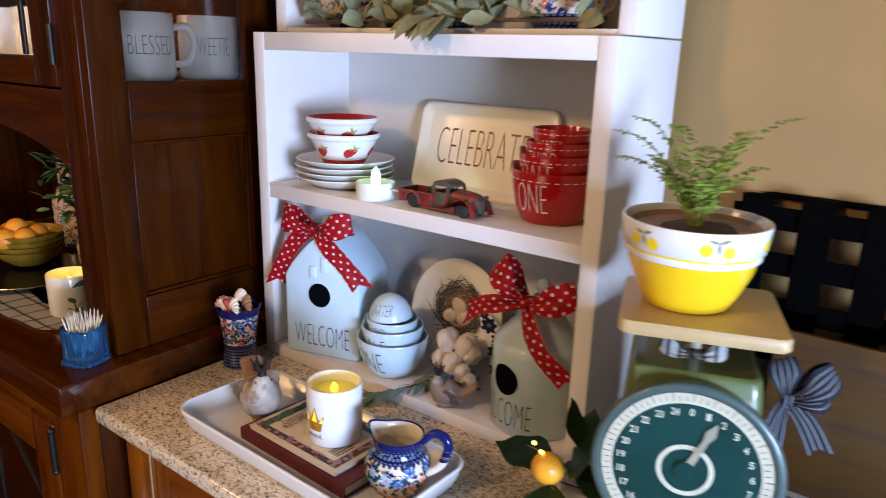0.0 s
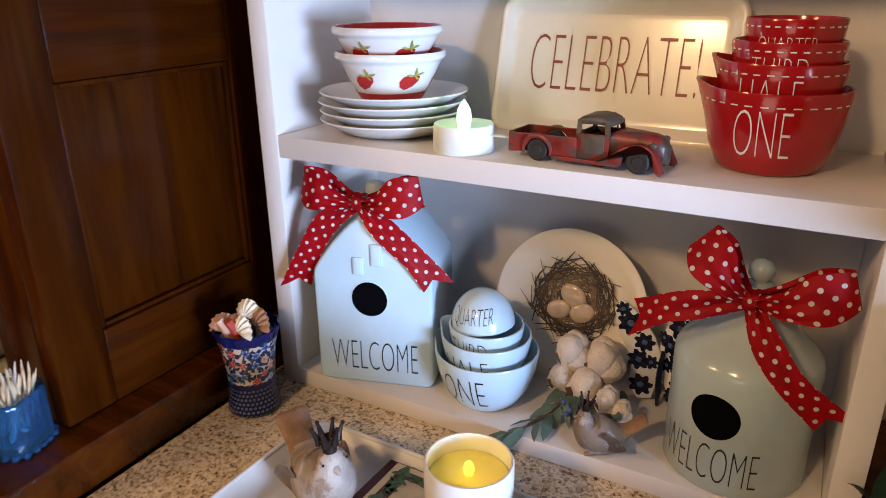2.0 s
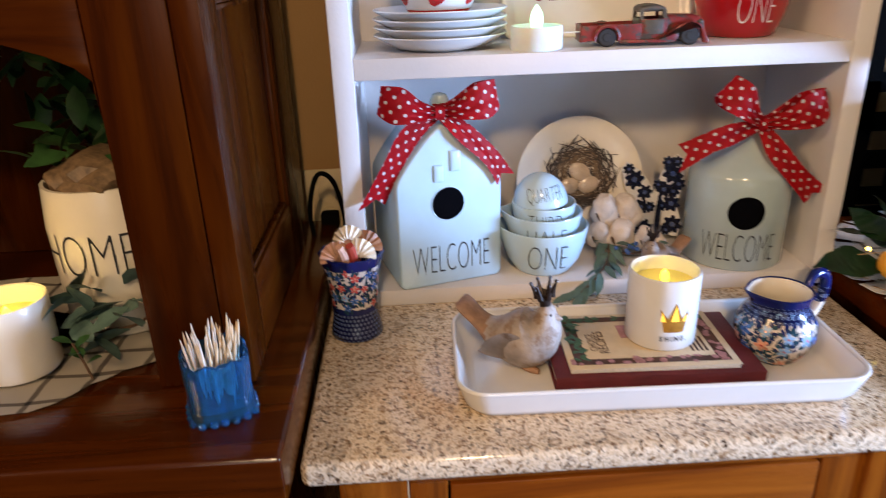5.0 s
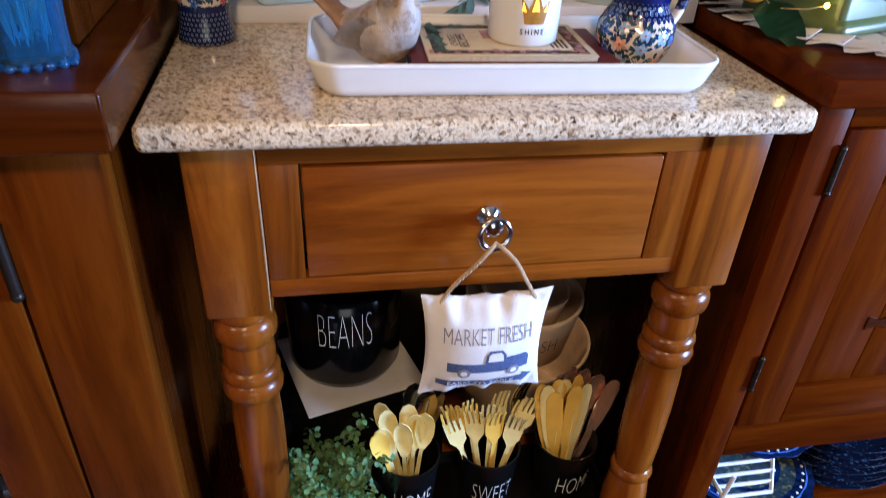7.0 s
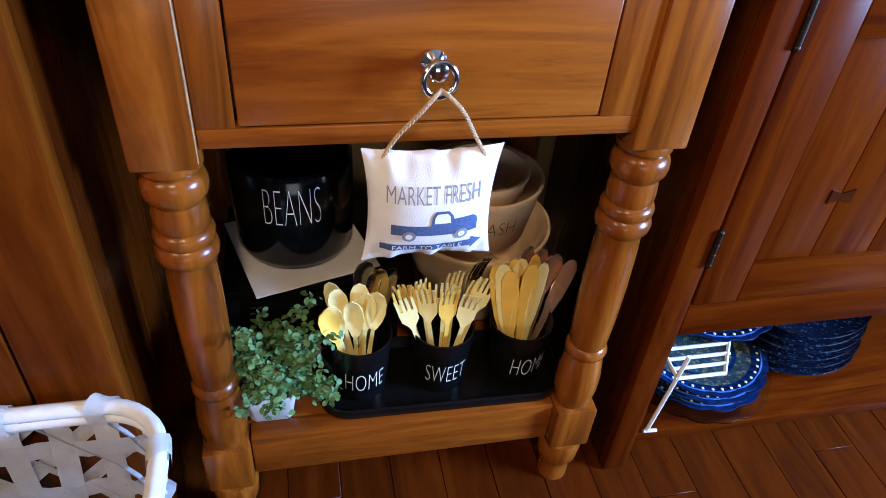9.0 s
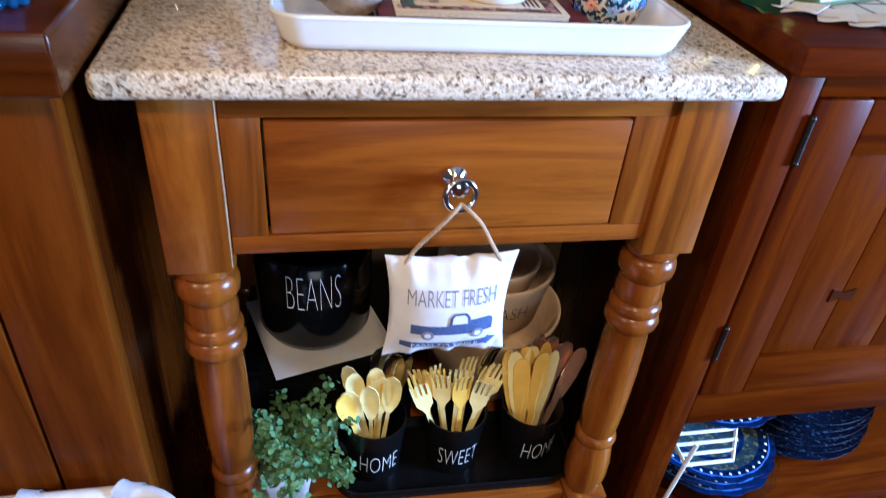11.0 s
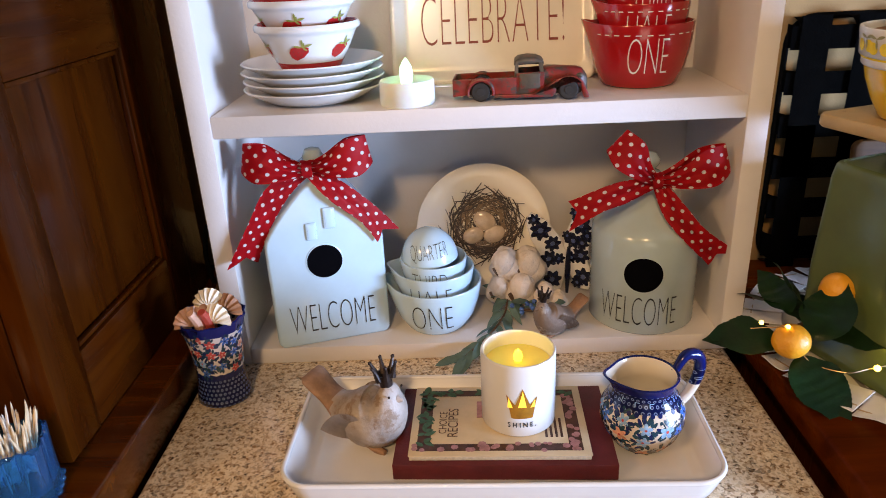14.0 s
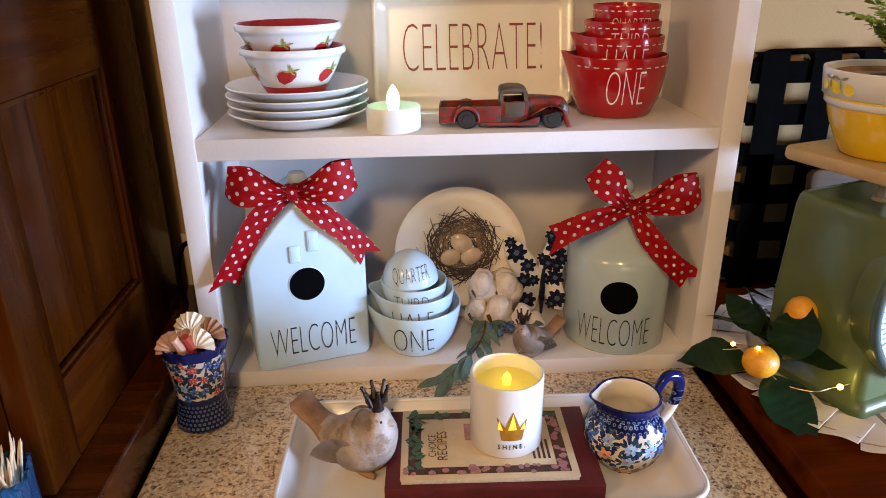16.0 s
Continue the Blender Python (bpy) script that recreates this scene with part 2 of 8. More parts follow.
def glass(name, col, rough=0.02):
    m, n, l, b = base_mat(name)
    b.inputs["Base Color"].default_value = (*col, 1)
    b.inputs["Roughness"].default_value = rough
    b.inputs["Transmission Weight"].default_value = 1.0
    b.inputs["IOR"].default_value = 1.45
    v = coords(n, l)
    t = noise_tex(n, l, v, 120, 2)
    bump_from(n, l, b, t.outputs["Fac"], 0.1, 0.0008)
    return m


def waxy(name, col, rough=0.5):
    m = plain(name, col, rough, 0.06, 30, 0.1, 120)
    b = m.node_tree.nodes["Principled BSDF"]
    b.inputs["Subsurface Weight"].default_value = 0.4
    b.inputs["Subsurface Radius"].default_value = (0.02, 0.012, 0.006)
    b.inputs["Subsurface Scale"].default_value = 0.4
    return m


TABLE_Z = wood("table_wood_upright", (0.085, 0.019, 0.0014), (0.205, 0.054, 0.0044), (0.30, 0.096, 0.010), "z", 0.24, 0.14, wear=0.2, spec=0.25)
TABLE_X = wood("table_wood_across", (0.112, 0.0245, 0.0020), (0.205, 0.052, 0.0042), (0.30, 0.086, 0.009), "x", 0.26, 0.06, wear=0.1, spec=0.18)
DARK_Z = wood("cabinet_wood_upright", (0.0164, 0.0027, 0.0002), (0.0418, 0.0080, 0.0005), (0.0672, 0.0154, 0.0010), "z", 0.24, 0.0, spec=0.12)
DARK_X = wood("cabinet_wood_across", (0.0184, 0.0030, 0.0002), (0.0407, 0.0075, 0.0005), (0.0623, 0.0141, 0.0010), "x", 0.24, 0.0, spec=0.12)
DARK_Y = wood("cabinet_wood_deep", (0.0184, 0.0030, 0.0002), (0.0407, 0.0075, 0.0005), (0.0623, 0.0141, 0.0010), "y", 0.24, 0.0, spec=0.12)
VARNISH_X = wood("varnished_ledge_wood", (0.0230, 0.0037, 0.0002), (0.0508, 0.0094, 0.0006), (0.0779, 0.0176, 0.0012), "x", 0.14, 0.0, spec=0.45)
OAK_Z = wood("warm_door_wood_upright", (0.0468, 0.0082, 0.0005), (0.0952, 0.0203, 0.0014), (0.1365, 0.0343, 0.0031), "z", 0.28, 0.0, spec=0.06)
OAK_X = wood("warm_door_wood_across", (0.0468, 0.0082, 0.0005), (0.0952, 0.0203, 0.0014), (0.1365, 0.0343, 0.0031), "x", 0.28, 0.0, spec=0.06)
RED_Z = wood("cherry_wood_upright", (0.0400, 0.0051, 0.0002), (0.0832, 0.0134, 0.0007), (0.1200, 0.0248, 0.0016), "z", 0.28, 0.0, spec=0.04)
RED_X = wood("cherry_wood_across", (0.0400, 0.0051, 0.0002), (0.0832, 0.0134, 0.0007), (0.1200, 0.0248, 0.0016), "x", 0.28, 0.0, spec=0.04)
PLANK = wood("floor_plank_wood", (0.034, 0.0060, 0.0006), (0.064, 0.0115, 0.0010), (0.092, 0.0185, 0.002), "y", 0.30, 0.0, spec=0.08)
BOARD = wood("tan_board_wood", (0.048, 0.018, 0.003), (0.075, 0.030, 0.004), (0.100, 0.042, 0.006), "x", 0.5, 0.1)
WHITE = plain("white_paint", (0.70, 0.665, 0.64), 0.42, 0.03, 14, 0.25, 260)
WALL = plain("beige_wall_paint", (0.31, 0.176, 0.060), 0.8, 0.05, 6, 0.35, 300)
GRANITE = granite_mat()
CERAMIC = plain("white_glaze", (0.73, 0.72, 0.70), 0.2, 0.03, 20, 0.05, 60, coat=0.12)
CREAM = plain("cream_glaze", (0.78, 0.72, 0.60), 0.24, 0.04, 20, 0.06, 60, coat=0.2)
# one pale aqua glaze in two tones: bluish where lit, greyed where shaded
AQUA = plain("pale_aqua_glaze", (0.50, 0.68, 0.79), 0.20, 0.05, 16, 0.06, 80, coat=0.35)
AQUASHADE = plain("shaded_aqua_glaze", (0.43, 0.53, 0.53), 0.20, 0.06, 16, 0.06, 80, coat=0.35)
REDGLAZE = plain("red_glaze", (0.38, 0.010, 0.013), 0.16, 0.08, 30, 0.06, 80, coat=0.25)
STRAWRED = plain("strawberry_red", (0.45, 0.02, 0.02), 0.2, 0.1, 200, 0.0)
INK = plain("black_lettering", (0.02, 0.02, 0.022), 0.4, 0.1, 60, 0.0)
BROWNINK = plain("brown_lettering", (0.22, 0.030, 0.018), 0.4, 0.1, 60, 0.0)
PALEINK = plain("white_lettering", (0.78, 0.74, 0.70), 0.4, 0.08, 60, 0.0)
# black for flat discs that stand in for the shade inside holes
BLACKHOLE = plain("hole_shade_black", (0.003, 0.003, 0.004), 1.0, 0.1, 40, 0.0)
BLACKHOLE.node_tree.nodes["Principled BSDF"].inputs["Specular IOR Level"].default_value = 0.0
RIBBON = ribbon_mat("red_dotted_ribbon", (0.58, 0.006, 0.013), (0.82, 0.78, 0.76))
NAVYSTRIPE = stripe_mat("navy_striped_ribbon", (0.005, 0.008, 0.020), (0.30, 0.32, 0.35), 34)
GINGHAM = check_mat("black_gingham_ribbon", (0.5, 0.5, 0.48), (0.08, 0.08, 0.09), (0.01, 0.01, 0.012), 90)
CHECKCLOTH = check_mat("checked_cloth", (0.66, 0.61, 0.52), (0.20, 0.17, 0.14), (0.03, 0.028, 0.028), 22, 0.13)
CHROME = plain("polished_chrome", (0.72, 0.70, 0.68), 0.12, 0.04, 40, 0.05, 90, metal=1.0)
GOLD = plain("gold_plastic", (0.88, 0.56, 0.10), 0.28, 0.08, 40, 0.05, 90, coat=0.3)
PALEGOLD = plain("pale_gold_plastic", (0.93, 0.80, 0.36), 0.25, 0.08, 40, 0.05, 90, coat=0.3)
ROSEGOLD = plain("rose_gold_metal", (0.90, 0.58, 0.42), 0.12, 0.06, 40, 0.05, 90, metal=0.8)
STEEL = plain("brushed_steel", (0.86, 0.83, 0.79), 0.14, 0.06, 40, 0.05, 90, metal=1.0)
IRON = plain("black_iron", (0.0032, 0.003, 0.0028), 0.75, 0.2, 80, 0.3, 300)
IRON.node_tree.nodes["Principled BSDF"].inputs["Specular IOR Level"].default_value = 0.02
HINGE = plain("dark_bronze", (0.03, 0.022, 0.018), 0.42, 0.2, 80, 0.2, 300, metal=0.7)
BLACKGLOSS = plain("black_glaze", (0.003, 0.0032, 0.0036), 0.13, 0.1, 30, 0.03, 80)
BLACKGLOSS.node_tree.nodes["Principled BSDF"].inputs["Specular IOR Level"].default_value = 0.3
BLACKMATT = plain("black_enamel", (0.004, 0.004, 0.0042), 0.24, 0.2, 30, 0.06, 200)
BLACKMATT.node_tree.nodes["Principled BSDF"].inputs["Specular IOR Level"].default_value = 0.22
LINEN = plain("white_linen", (0.74, 0.71, 0.70), 0.9, 0.05, 30, 0.6, 900)
NAVYINK = plain("navy_print", (0.06, 0.09, 0.21), 0.85, 0.25, 300, 0.3, 900)
GREYINK = plain("grey_print", (0.22, 0.21, 0.26), 0.85, 0.15, 300, 0.3, 900)
ROPE = plain("jute_rope", (0.46, 0.32, 0.19), 0.9, 0.3, 400, 0.8, 700)
BURGUNDY = plain("burgundy_book_cloth", (0.110, 0.012, 0.014), 0.6, 0.25, 40, 0.5, 600)
PAPER = plain("aged_paper", (0.62, 0.50, 0.32), 0.6, 0.12, 30, 0.1, 300)
PAGE = plain("page_edges", (0.60, 0.54, 0.42), 0.8, 0.15, 300, 0.3, 500)
WICKER = plain("white_painted_wicker", (0.72, 0.72, 0.74), 0.6, 0.08, 40, 0.5, 250, spots=(0.38, 0.32, 0.26), spot_scale=40, spot_cut=0.70)
LEAF = plain("green_leaf", (0.030, 0.085, 0.022), 0.42, 0.35, 60, 0.3, 200)
LEMONLEAF = plain("dark_citrus_leaf", (0.012, 0.046, 0.013), 0.30, 0.3, 60, 0.3, 200)
EUCALYPTUS = plain("eucalyptus_leaf", (0.085, 0.15, 0.125), 0.6, 0.3, 60, 0.3, 200)
SAGELEAF = plain("dusty_sage_leaf", (0.25, 0.245, 0.125), 0.75, 0.3, 60, 0.4, 200)
FERN = plain("fern_leaf", (0.22, 0.29, 0.040), 0.6, 0.35, 60, 0.3, 200)
MAIDENHAIR = plain("maidenhair_leaf", (0.085, 0.180, 0.055), 0.65, 0.4, 60, 0.3, 200)
STEM = plain("brown_stem", (0.10, 0.055, 0.028), 0.7, 0.3, 90, 0.4, 300)
TWIG = plain("nest_twigs", (0.17, 0.11, 0.06), 0.55, 0.5, 120, 0.2, 300)
TWIGDARK = plain("dark_nest_twigs", (0.035, 0.022, 0.016), 0.55, 0.5, 120, 0.2, 300)
EGG = plain("printed_egg", (0.52, 0.41, 0.30), 0.2, 0.15, 80, 0.0, spots=(0.16, 0.09, 0.06), spot_scale=260, spot_cut=0.66)
COTTON = plain("cotton_fluff", (0.70, 0.62, 0.54), 0.95, 0.12, 60, 1.0, 420)
FIGURINE = plain("weathered_grey_resin", (0.35, 0.29, 0.245), 0.55, 0.30, 38, 1.0, 200, spots=(0.25, 0.17, 0.115), spot_scale=42, spot_cut=0.57)
SMALLBIRD = plain("brown_grey_resin", (0.22, 0.165, 0.13), 0.6, 0.35, 30, 0.9, 220, spots=(0.40, 0.36, 0.33), spot_scale=40, spot_cut=0.56)
RESINBROWN = plain("brown_resin", (0.27, 0.15, 0.085), 0.6, 0.35, 60, 0.8, 260)
CROWNBRONZE = plain("dark_crown", (0.030, 0.018, 0.014), 0.4, 0.3, 80, 0.4, 300, metal=0.5)
VASE_POT = pottery_mat("painted_stoneware_vase", 0.040, 0.0945, 0.0945, (0.70, 0.62, 0.54), False)
JUG_POT = pottery_mat("painted_stoneware_jug", 0.004, 0.054, 0.070, (0.70, 0.60, 0.48), False)
PAINTS = [plain("brushed_" + k, c, 0.2, 0.3, 160, 0.0, coat=0.1) for k, c in (("blue", (0.05, 0.14, 0.40)), ("coral_red", (0.50, 0.07, 0.06)), ("peach", (0.70, 0.33, 0.20)), ("sky_blue", (0.24, 0.40, 0.58)), ("navy", (0.008, 0.014, 0.080)))]
PAINTLEAF = plain("brushed_dark_green", (0.016, 0.050, 0.070), 0.2, 0.4, 160, 0.0, coat=0.1)
JAR_POT = pottery_mat("painted_stoneware_jar", 0.02, 0.16, 0.19)
PLATE_POT = plain("painted_platter_centre", (0.030, 0.055, 0.070), 0.2, 0.4, 70, 0.05, 90, coat=0.1, spots=(0.20, 0.20, 0.11), spot_scale=95, spot_cut=0.57)
PLATTERBLUE = plain("deep_blue_glaze", (0.006, 0.020, 0.085), 0.18, 0.5, 60, 0.1, 200, coat=0.3)
BLUEGLASS = glass("cobalt_glass", (0.12, 0.52, 1.0), 0.0)
BLUEGLASS.node_tree.nodes["Principled BSDF"].inputs["Transmission Weight"].default_value = 0.94
CLEARGLASS = glass("clear_glass", (0.93, 0.96, 0.95))
DIALGLASS = glass("thin_dial_glass", (0.96, 0.98, 0.97), 0.01)
DIALGLASS.node_tree.nodes["Principled BSDF"].inputs["IOR"].default_value = 1.08
WINDOWGLASS = glass("cabinet_glass", (0.97, 0.98, 0.98), 0.01)
# tint dims the mugs behind the side pane, in place of shade and reflection
SIDEGLASS = glass("dimming_cabinet_glass", (0.74, 0.70, 0.64), 0.01)
SPRIGPAINT = plain("yellow_green_paint", (0.30, 0.30, 0.07), 0.3, 0.3, 200, 0.0)
# pale tone for the highlight along a leg's corner
EDGEGLINT = plain("edge_glint_tone", (0.30, 0.20, 0.11), 0.5, 0.3, 90, 0.2, 300)
OUTLET = plain("ivory_outlet_plastic", (0.52, 0.42, 0.26), 0.4, 0.05, 30, 0.05, 120)
PICK = plain("birch_toothpick", (0.62, 0.46, 0.28), 0.7, 0.15, 80, 0.2, 400)
PALEPICK = plain("pale_toothpick", (0.72, 0.62, 0.50), 0.7, 0.1, 80, 0.2, 400)
WAX = waxy("ivory_wax", (0.80, 0.68, 0.20))
LEDWAX = waxy("white_led_plastic", (0.76, 0.80, 0.76))
FLAME = glow("warm_led_flame", (1.0, 0.80, 0.08), 2.2)
GREENFLAME = glow("green_white_led_flame", (0.50, 1.0, 0.64), 2.8)
# dim and bright candlelight inside the crown cut-out, put into two colours
CROWNGLOW = plain("dim_cutout_glow", (0.34, 0.15, 0.015), 0.35, 0.3, 120, 0.0)
LITGOLD = glow("lit_cutout", (1.0, 0.58, 0.06), 1.1)
FAIRY = glow("fairy_bulb", (1.0, 0.72, 0.12), 9.0)
LEMON = plain("lemon_rind", (0.78, 0.34, 0.02), 0.4, 0.1, 30, 0.6, 400, coat=0.1)
OCHRE = plain("ochre_glaze", (0.30, 0.17, 0.02), 0.2, 0.2, 40, 0.1, 80, coat=0.3)
ORANGE = plain("orange_rind", (0.78, 0.28, 0.02), 0.45, 0.1, 30, 0.6, 400)
YELLOW = plain("yellow_glaze", (0.80, 0.50, 0.015), 0.2, 0.08, 20, 0.1, 60, coat=0.4)
YELLOWPAINT = plain("lemon_motif", (0.85, 0.62, 0.03), 0.25, 0.15, 90, 0.0)
SOIL = plain("potting_soil", (0.05, 0.03, 0.018), 0.95, 0.4, 90, 0.9, 160)
SCALEGREEN = plain("green_enamel", (0.085, 0.118, 0.036), 0.36, 0.12, 14, 0.1, 120, coat=0.3, spots=(0.08, 0.11, 0.07), spot_scale=16, spot_cut=0.62)
DIALGREEN = plain("dark_green_dial", (0.004, 0.024, 0.021), 0.35, 0.15, 20, 0.05, 120)
DIALRIM = plain("blue_grey_enamel_rim", (0.050, 0.085, 0.080), 0.34, 0.1, 30, 0.1, 120, coat=0.3)
DIALGREEN.node_tree.nodes["Principled BSDF"].inputs["Specular IOR Level"].default_value = 0.08
DIALCREAM = plain("dial_cream", (0.34, 0.31, 0.23), 0.4, 0.06, 40, 0.05, 120)
OLDCREAM = plain("chipped_cream_enamel", (0.46, 0.32, 0.15), 0.42, 0.08, 30, 0.2, 160, spots=(0.12, 0.07, 0.04), spot_scale=70, spot_cut=0.70)
TRUCKRED = plain("worn_red_paint", (0.20, 0.018, 0.014), 0.40, 0.35, 60, 0.3, 260, spots=(0.060, 0.045, 0.034), spot_scale=58, spot_cut=0.53)
TRUCKGREY = plain("bare_tin", (0.085, 0.07, 0.052), 0.5, 0.3, 60, 0.3, 260, metal=0.2, spots=(0.20, 0.03, 0.022), spot_scale=60, spot_cut=0.60)
RUBBER = plain("black_rubber", (0.015, 0.014, 0.014), 0.6, 0.2, 60, 0.3, 260)
SHELLPINK = plain("pink_shell", (0.66, 0.38, 0.26), 0.45, 0.3, 60, 0.4, 300)
SHELLBROWN = plain("brown_shell", (0.38, 0.18, 0.09), 0.45, 0.35, 60, 0.4, 300)
SHELLWHITE = plain("white_shell", (0.84, 0.73, 0.56), 0.4, 0.12, 60, 0.4, 300)
CORAL = plain("red_coral", (0.45, 0.06, 0.035), 0.45, 0.2, 60, 0.4, 300)
CONCRETE = plain("pale_concrete", (0.42, 0.40, 0.38), 0.85, 0.15, 40, 0.6, 250)
BAMBOO = plain("bamboo_fibre", (0.80, 0.60, 0.40), 0.6, 0.12, 30, 0.3, 200)
BLUEPAINT = plain("navy_flower_paint", (0.006, 0.008, 0.026), 0.2, 0.3, 120, 0.0)
BERRY = plain("blue_berry", (0.05, 0.13, 0.42), 0.4, 0.2, 90, 0.2, 300)
WIRE = plain("white_coated_wire", (0.78, 0.78, 0.78), 0.35, 0.04, 40, 0.05, 200)
COPPERWIRE = plain("copper_wire", (0.65, 0.45, 0.25), 0.3, 0.05, 40, 0.0, metal=1.0)
PLUM = plain("patterned_blue_plates", (0.004, 0.007, 0.020), 0.25, 0.5, 160, 0.1, 200, spots=(0.05, 0.10, 0.16), spot_scale=120, spot_cut=0.60)
LEAFPRINT = plain("cover_leaf_print", (0.05, 0.12, 0.06), 0.6, 0.4, 120, 0.0)
FLOWERPRINT = plain("cover_flower_print", (0.40, 0.20, 0.20), 0.6, 0.3, 160, 0.0)
BARKPRINT = plain("cover_bark_print", (0.075, 0.032, 0.02), 0.6, 0.5, 120, 0.0)
# unseen walls and ceiling, made dark to hold back bounce light
DIMWALL = plain("low_bounce_wall", (0.07, 0.05, 0.032), 0.8, 0.05, 6, 0.35, 300)
DIMCEILING = plain("low_bounce_ceiling", (0.16, 0.145, 0.13), 0.9, 0.03, 8, 0.2, 200)

# ---- mesh helpers ----


def thing(name, at, turn=0.0, label="", category="", group="", kind=""):
    """A top-level thing: an Empty at its base."""
    ob = new(name)
    ob.empty_display_size = 0.02
    ob.matrix_world = pose(*at, 0, 0, turn)
    return tagged(ob, label, category, group, kind)


def mesh_of(name, bm, mats, flat=False, sharp=38):
    me = bpy.data.meshes.new(name)
    bm.normal_update()
    bm.to_mesh(me)
    bm.free()
    for m in mats if isinstance(mats, (list, tuple)) else [mats]:
        me.materials.append(m)
    if not flat:
        me.polygons.foreach_set("use_smooth", [True] * len(me.polygons))
        me.set_sharp_from_angle(angle=radians(sharp))
    return me


def part(name, bm, material, parent=None, label="", m=None, sharp=38):
    ob = new(name, mesh_of(name, bm, material, sharp=sharp))
    if parent is not None:
        ob.parent = parent
    if m is not None:
        ob.matrix_local = m
    return tagged(ob, label)


def solo(name, bm, material, at, turn, label, category, group="", kind="", sharp=38):
    """A thing that is one mesh."""
    ob = new(name, mesh_of(name, bm, material, sharp=sharp))
    ob.matrix_world = pose(*at, 0, 0, turn)
    return tagged(ob, label, category, group, kind)


def merge(bm, other, m=None, slot=None):
    """Adds a second bmesh to the first."""
    me = bpy.data.meshes.new("tmp")
    if m is not None:
        bmesh.ops.transform(other, matrix=m, verts=other.verts)
    if slot is not None:
        for f in other.faces:
            f.material_index = slot
    other.to_mesh(me)
    other.free()
    bm.from_mesh(me)
    bpy.data.meshes.remove(me)
    return bm


def box(x0, x1, y0, y1, z0, z1, bevel=0.002, seg=2):
    bm = bmesh.new()
    bmesh.ops.create_cube(bm, size=1, matrix=Matrix.LocRotScale(((x0 + x1) / 2, (y0 + y1) / 2, (z0 + z1) / 2), None, (x1 - x0, y1 - y0, z1 - z0)))
    if bevel:
        b = min(bevel, 0.45 * min(x1 - x0, y1 - y0, z1 - z0))
        bmesh.ops.bevel(bm, geom=bm.edges[:], offset=b, segments=seg, affect="EDGES", profile=0.5)
    return bm


def lathe(profile, seg=40, squash=1.0):
    """Turns (radius, height) pairs round z; a radius of 0 closes it."""
    bm = bmesh.new()
    rings = []
    for r, z in profile:
        if r < 1e-6:
            rings.append([bm.verts.new((0, 0, z))])
        else:
            rings.append([bm.verts.new((r * math.cos(2 * math.pi * i / seg), r * squash * math.sin(2 * math.pi * i / seg), z)) for i in range(seg)])
    for a, b in zip(rings, rings[1:]):
        for i in range(seg):
            j = (i + 1) % seg
            quad = [a[i % len(a)], a[j % len(a)], b[j % len(b)], b[i % len(b)]]
            quad = list(dict.fromkeys(quad))
            if len(quad) > 2:
                bm.faces.new(quad)
    bmesh.ops.recalc_face_normals(bm, faces=bm.faces)
    return bm


def smooth_line(points, n):
    """A smooth line of n points through the given ones."""
    p = [Vector(q) for q in points]
    p = [2 * p[0] - p[1]] + p + [2 * p[-1] - p[-2]]
    out = []
    spans = len(p) - 3
    for k in range(n):
        t = k / (n - 1) * spans
        i = min(int(t), spans - 1)
        u = t - i
        a, b, c, d = p[i:i + 4]
        out.append(0.5 * (2 * b + (c - a) * u + (2 * a - 5 * b + 4 * c - d) * u * u + (3 * b - a - 3 * c + d) * u ** 3))
    return out


def tube(points, radius, seg=8, n=None, closed=False):
    """A round bar along a line. radius: a number or one for each point."""
    pts = smooth_line(points, n) if n else [Vector(q) for q in points]
    k = len(pts)
    rad = radius if isinstance(radius, (list, tuple)) else [radius] * k
    if len(rad) != k:
        rad = [rad[min(int(i / (k - 1) * (len(rad) - 1)), len(rad) - 2)] * (1 - (i / (k - 1) * (len(rad) - 1)) % 1) + rad[min(int(i / (k - 1) * (len(rad) - 1)), len(rad) - 2) + 1] * ((i / (k - 1) * (len(rad) - 1)) % 1) if i < k - 1 else rad[-1] for i in range(k)]
    bm = bmesh.new()
    rings, side = [], None
    for i, p in enumerate(pts):
        t = (pts[(i + 1) % k] - pts[i - 1]) if closed else pts[min(i + 1, k - 1)] - pts[max(i - 1, 0)]
        t.normalize()
        if side is None:
            side = t.cross(Vector((0, 0, 1)) if abs(t.z) < 0.9 else Vector((1, 0, 0))).normalized()
        side = (side - t * side.dot(t)).normalized()
        up = t.cross(side)
        rings.append([bm.verts.new(p + rad[i] * (math.cos(2 * math.pi * j / seg) * side + math.sin(2 * math.pi * j / seg) * up)) for j in range(seg)])
    pairs = list(zip(rings, rings[1:])) + ([(rings[-1], rings[0])] if closed else [])
    for a, b in pairs:
        for j in range(seg):
            bm.faces.new((a[j], a[(j + 1) % seg], b[(j + 1) % seg], b[j]))
    if not closed:
        bm.faces.new(rings[0][::-1])
        bm.faces.new(rings[-1])
    bmesh.ops.recalc_face_normals(bm, faces=bm.faces)
    return bm


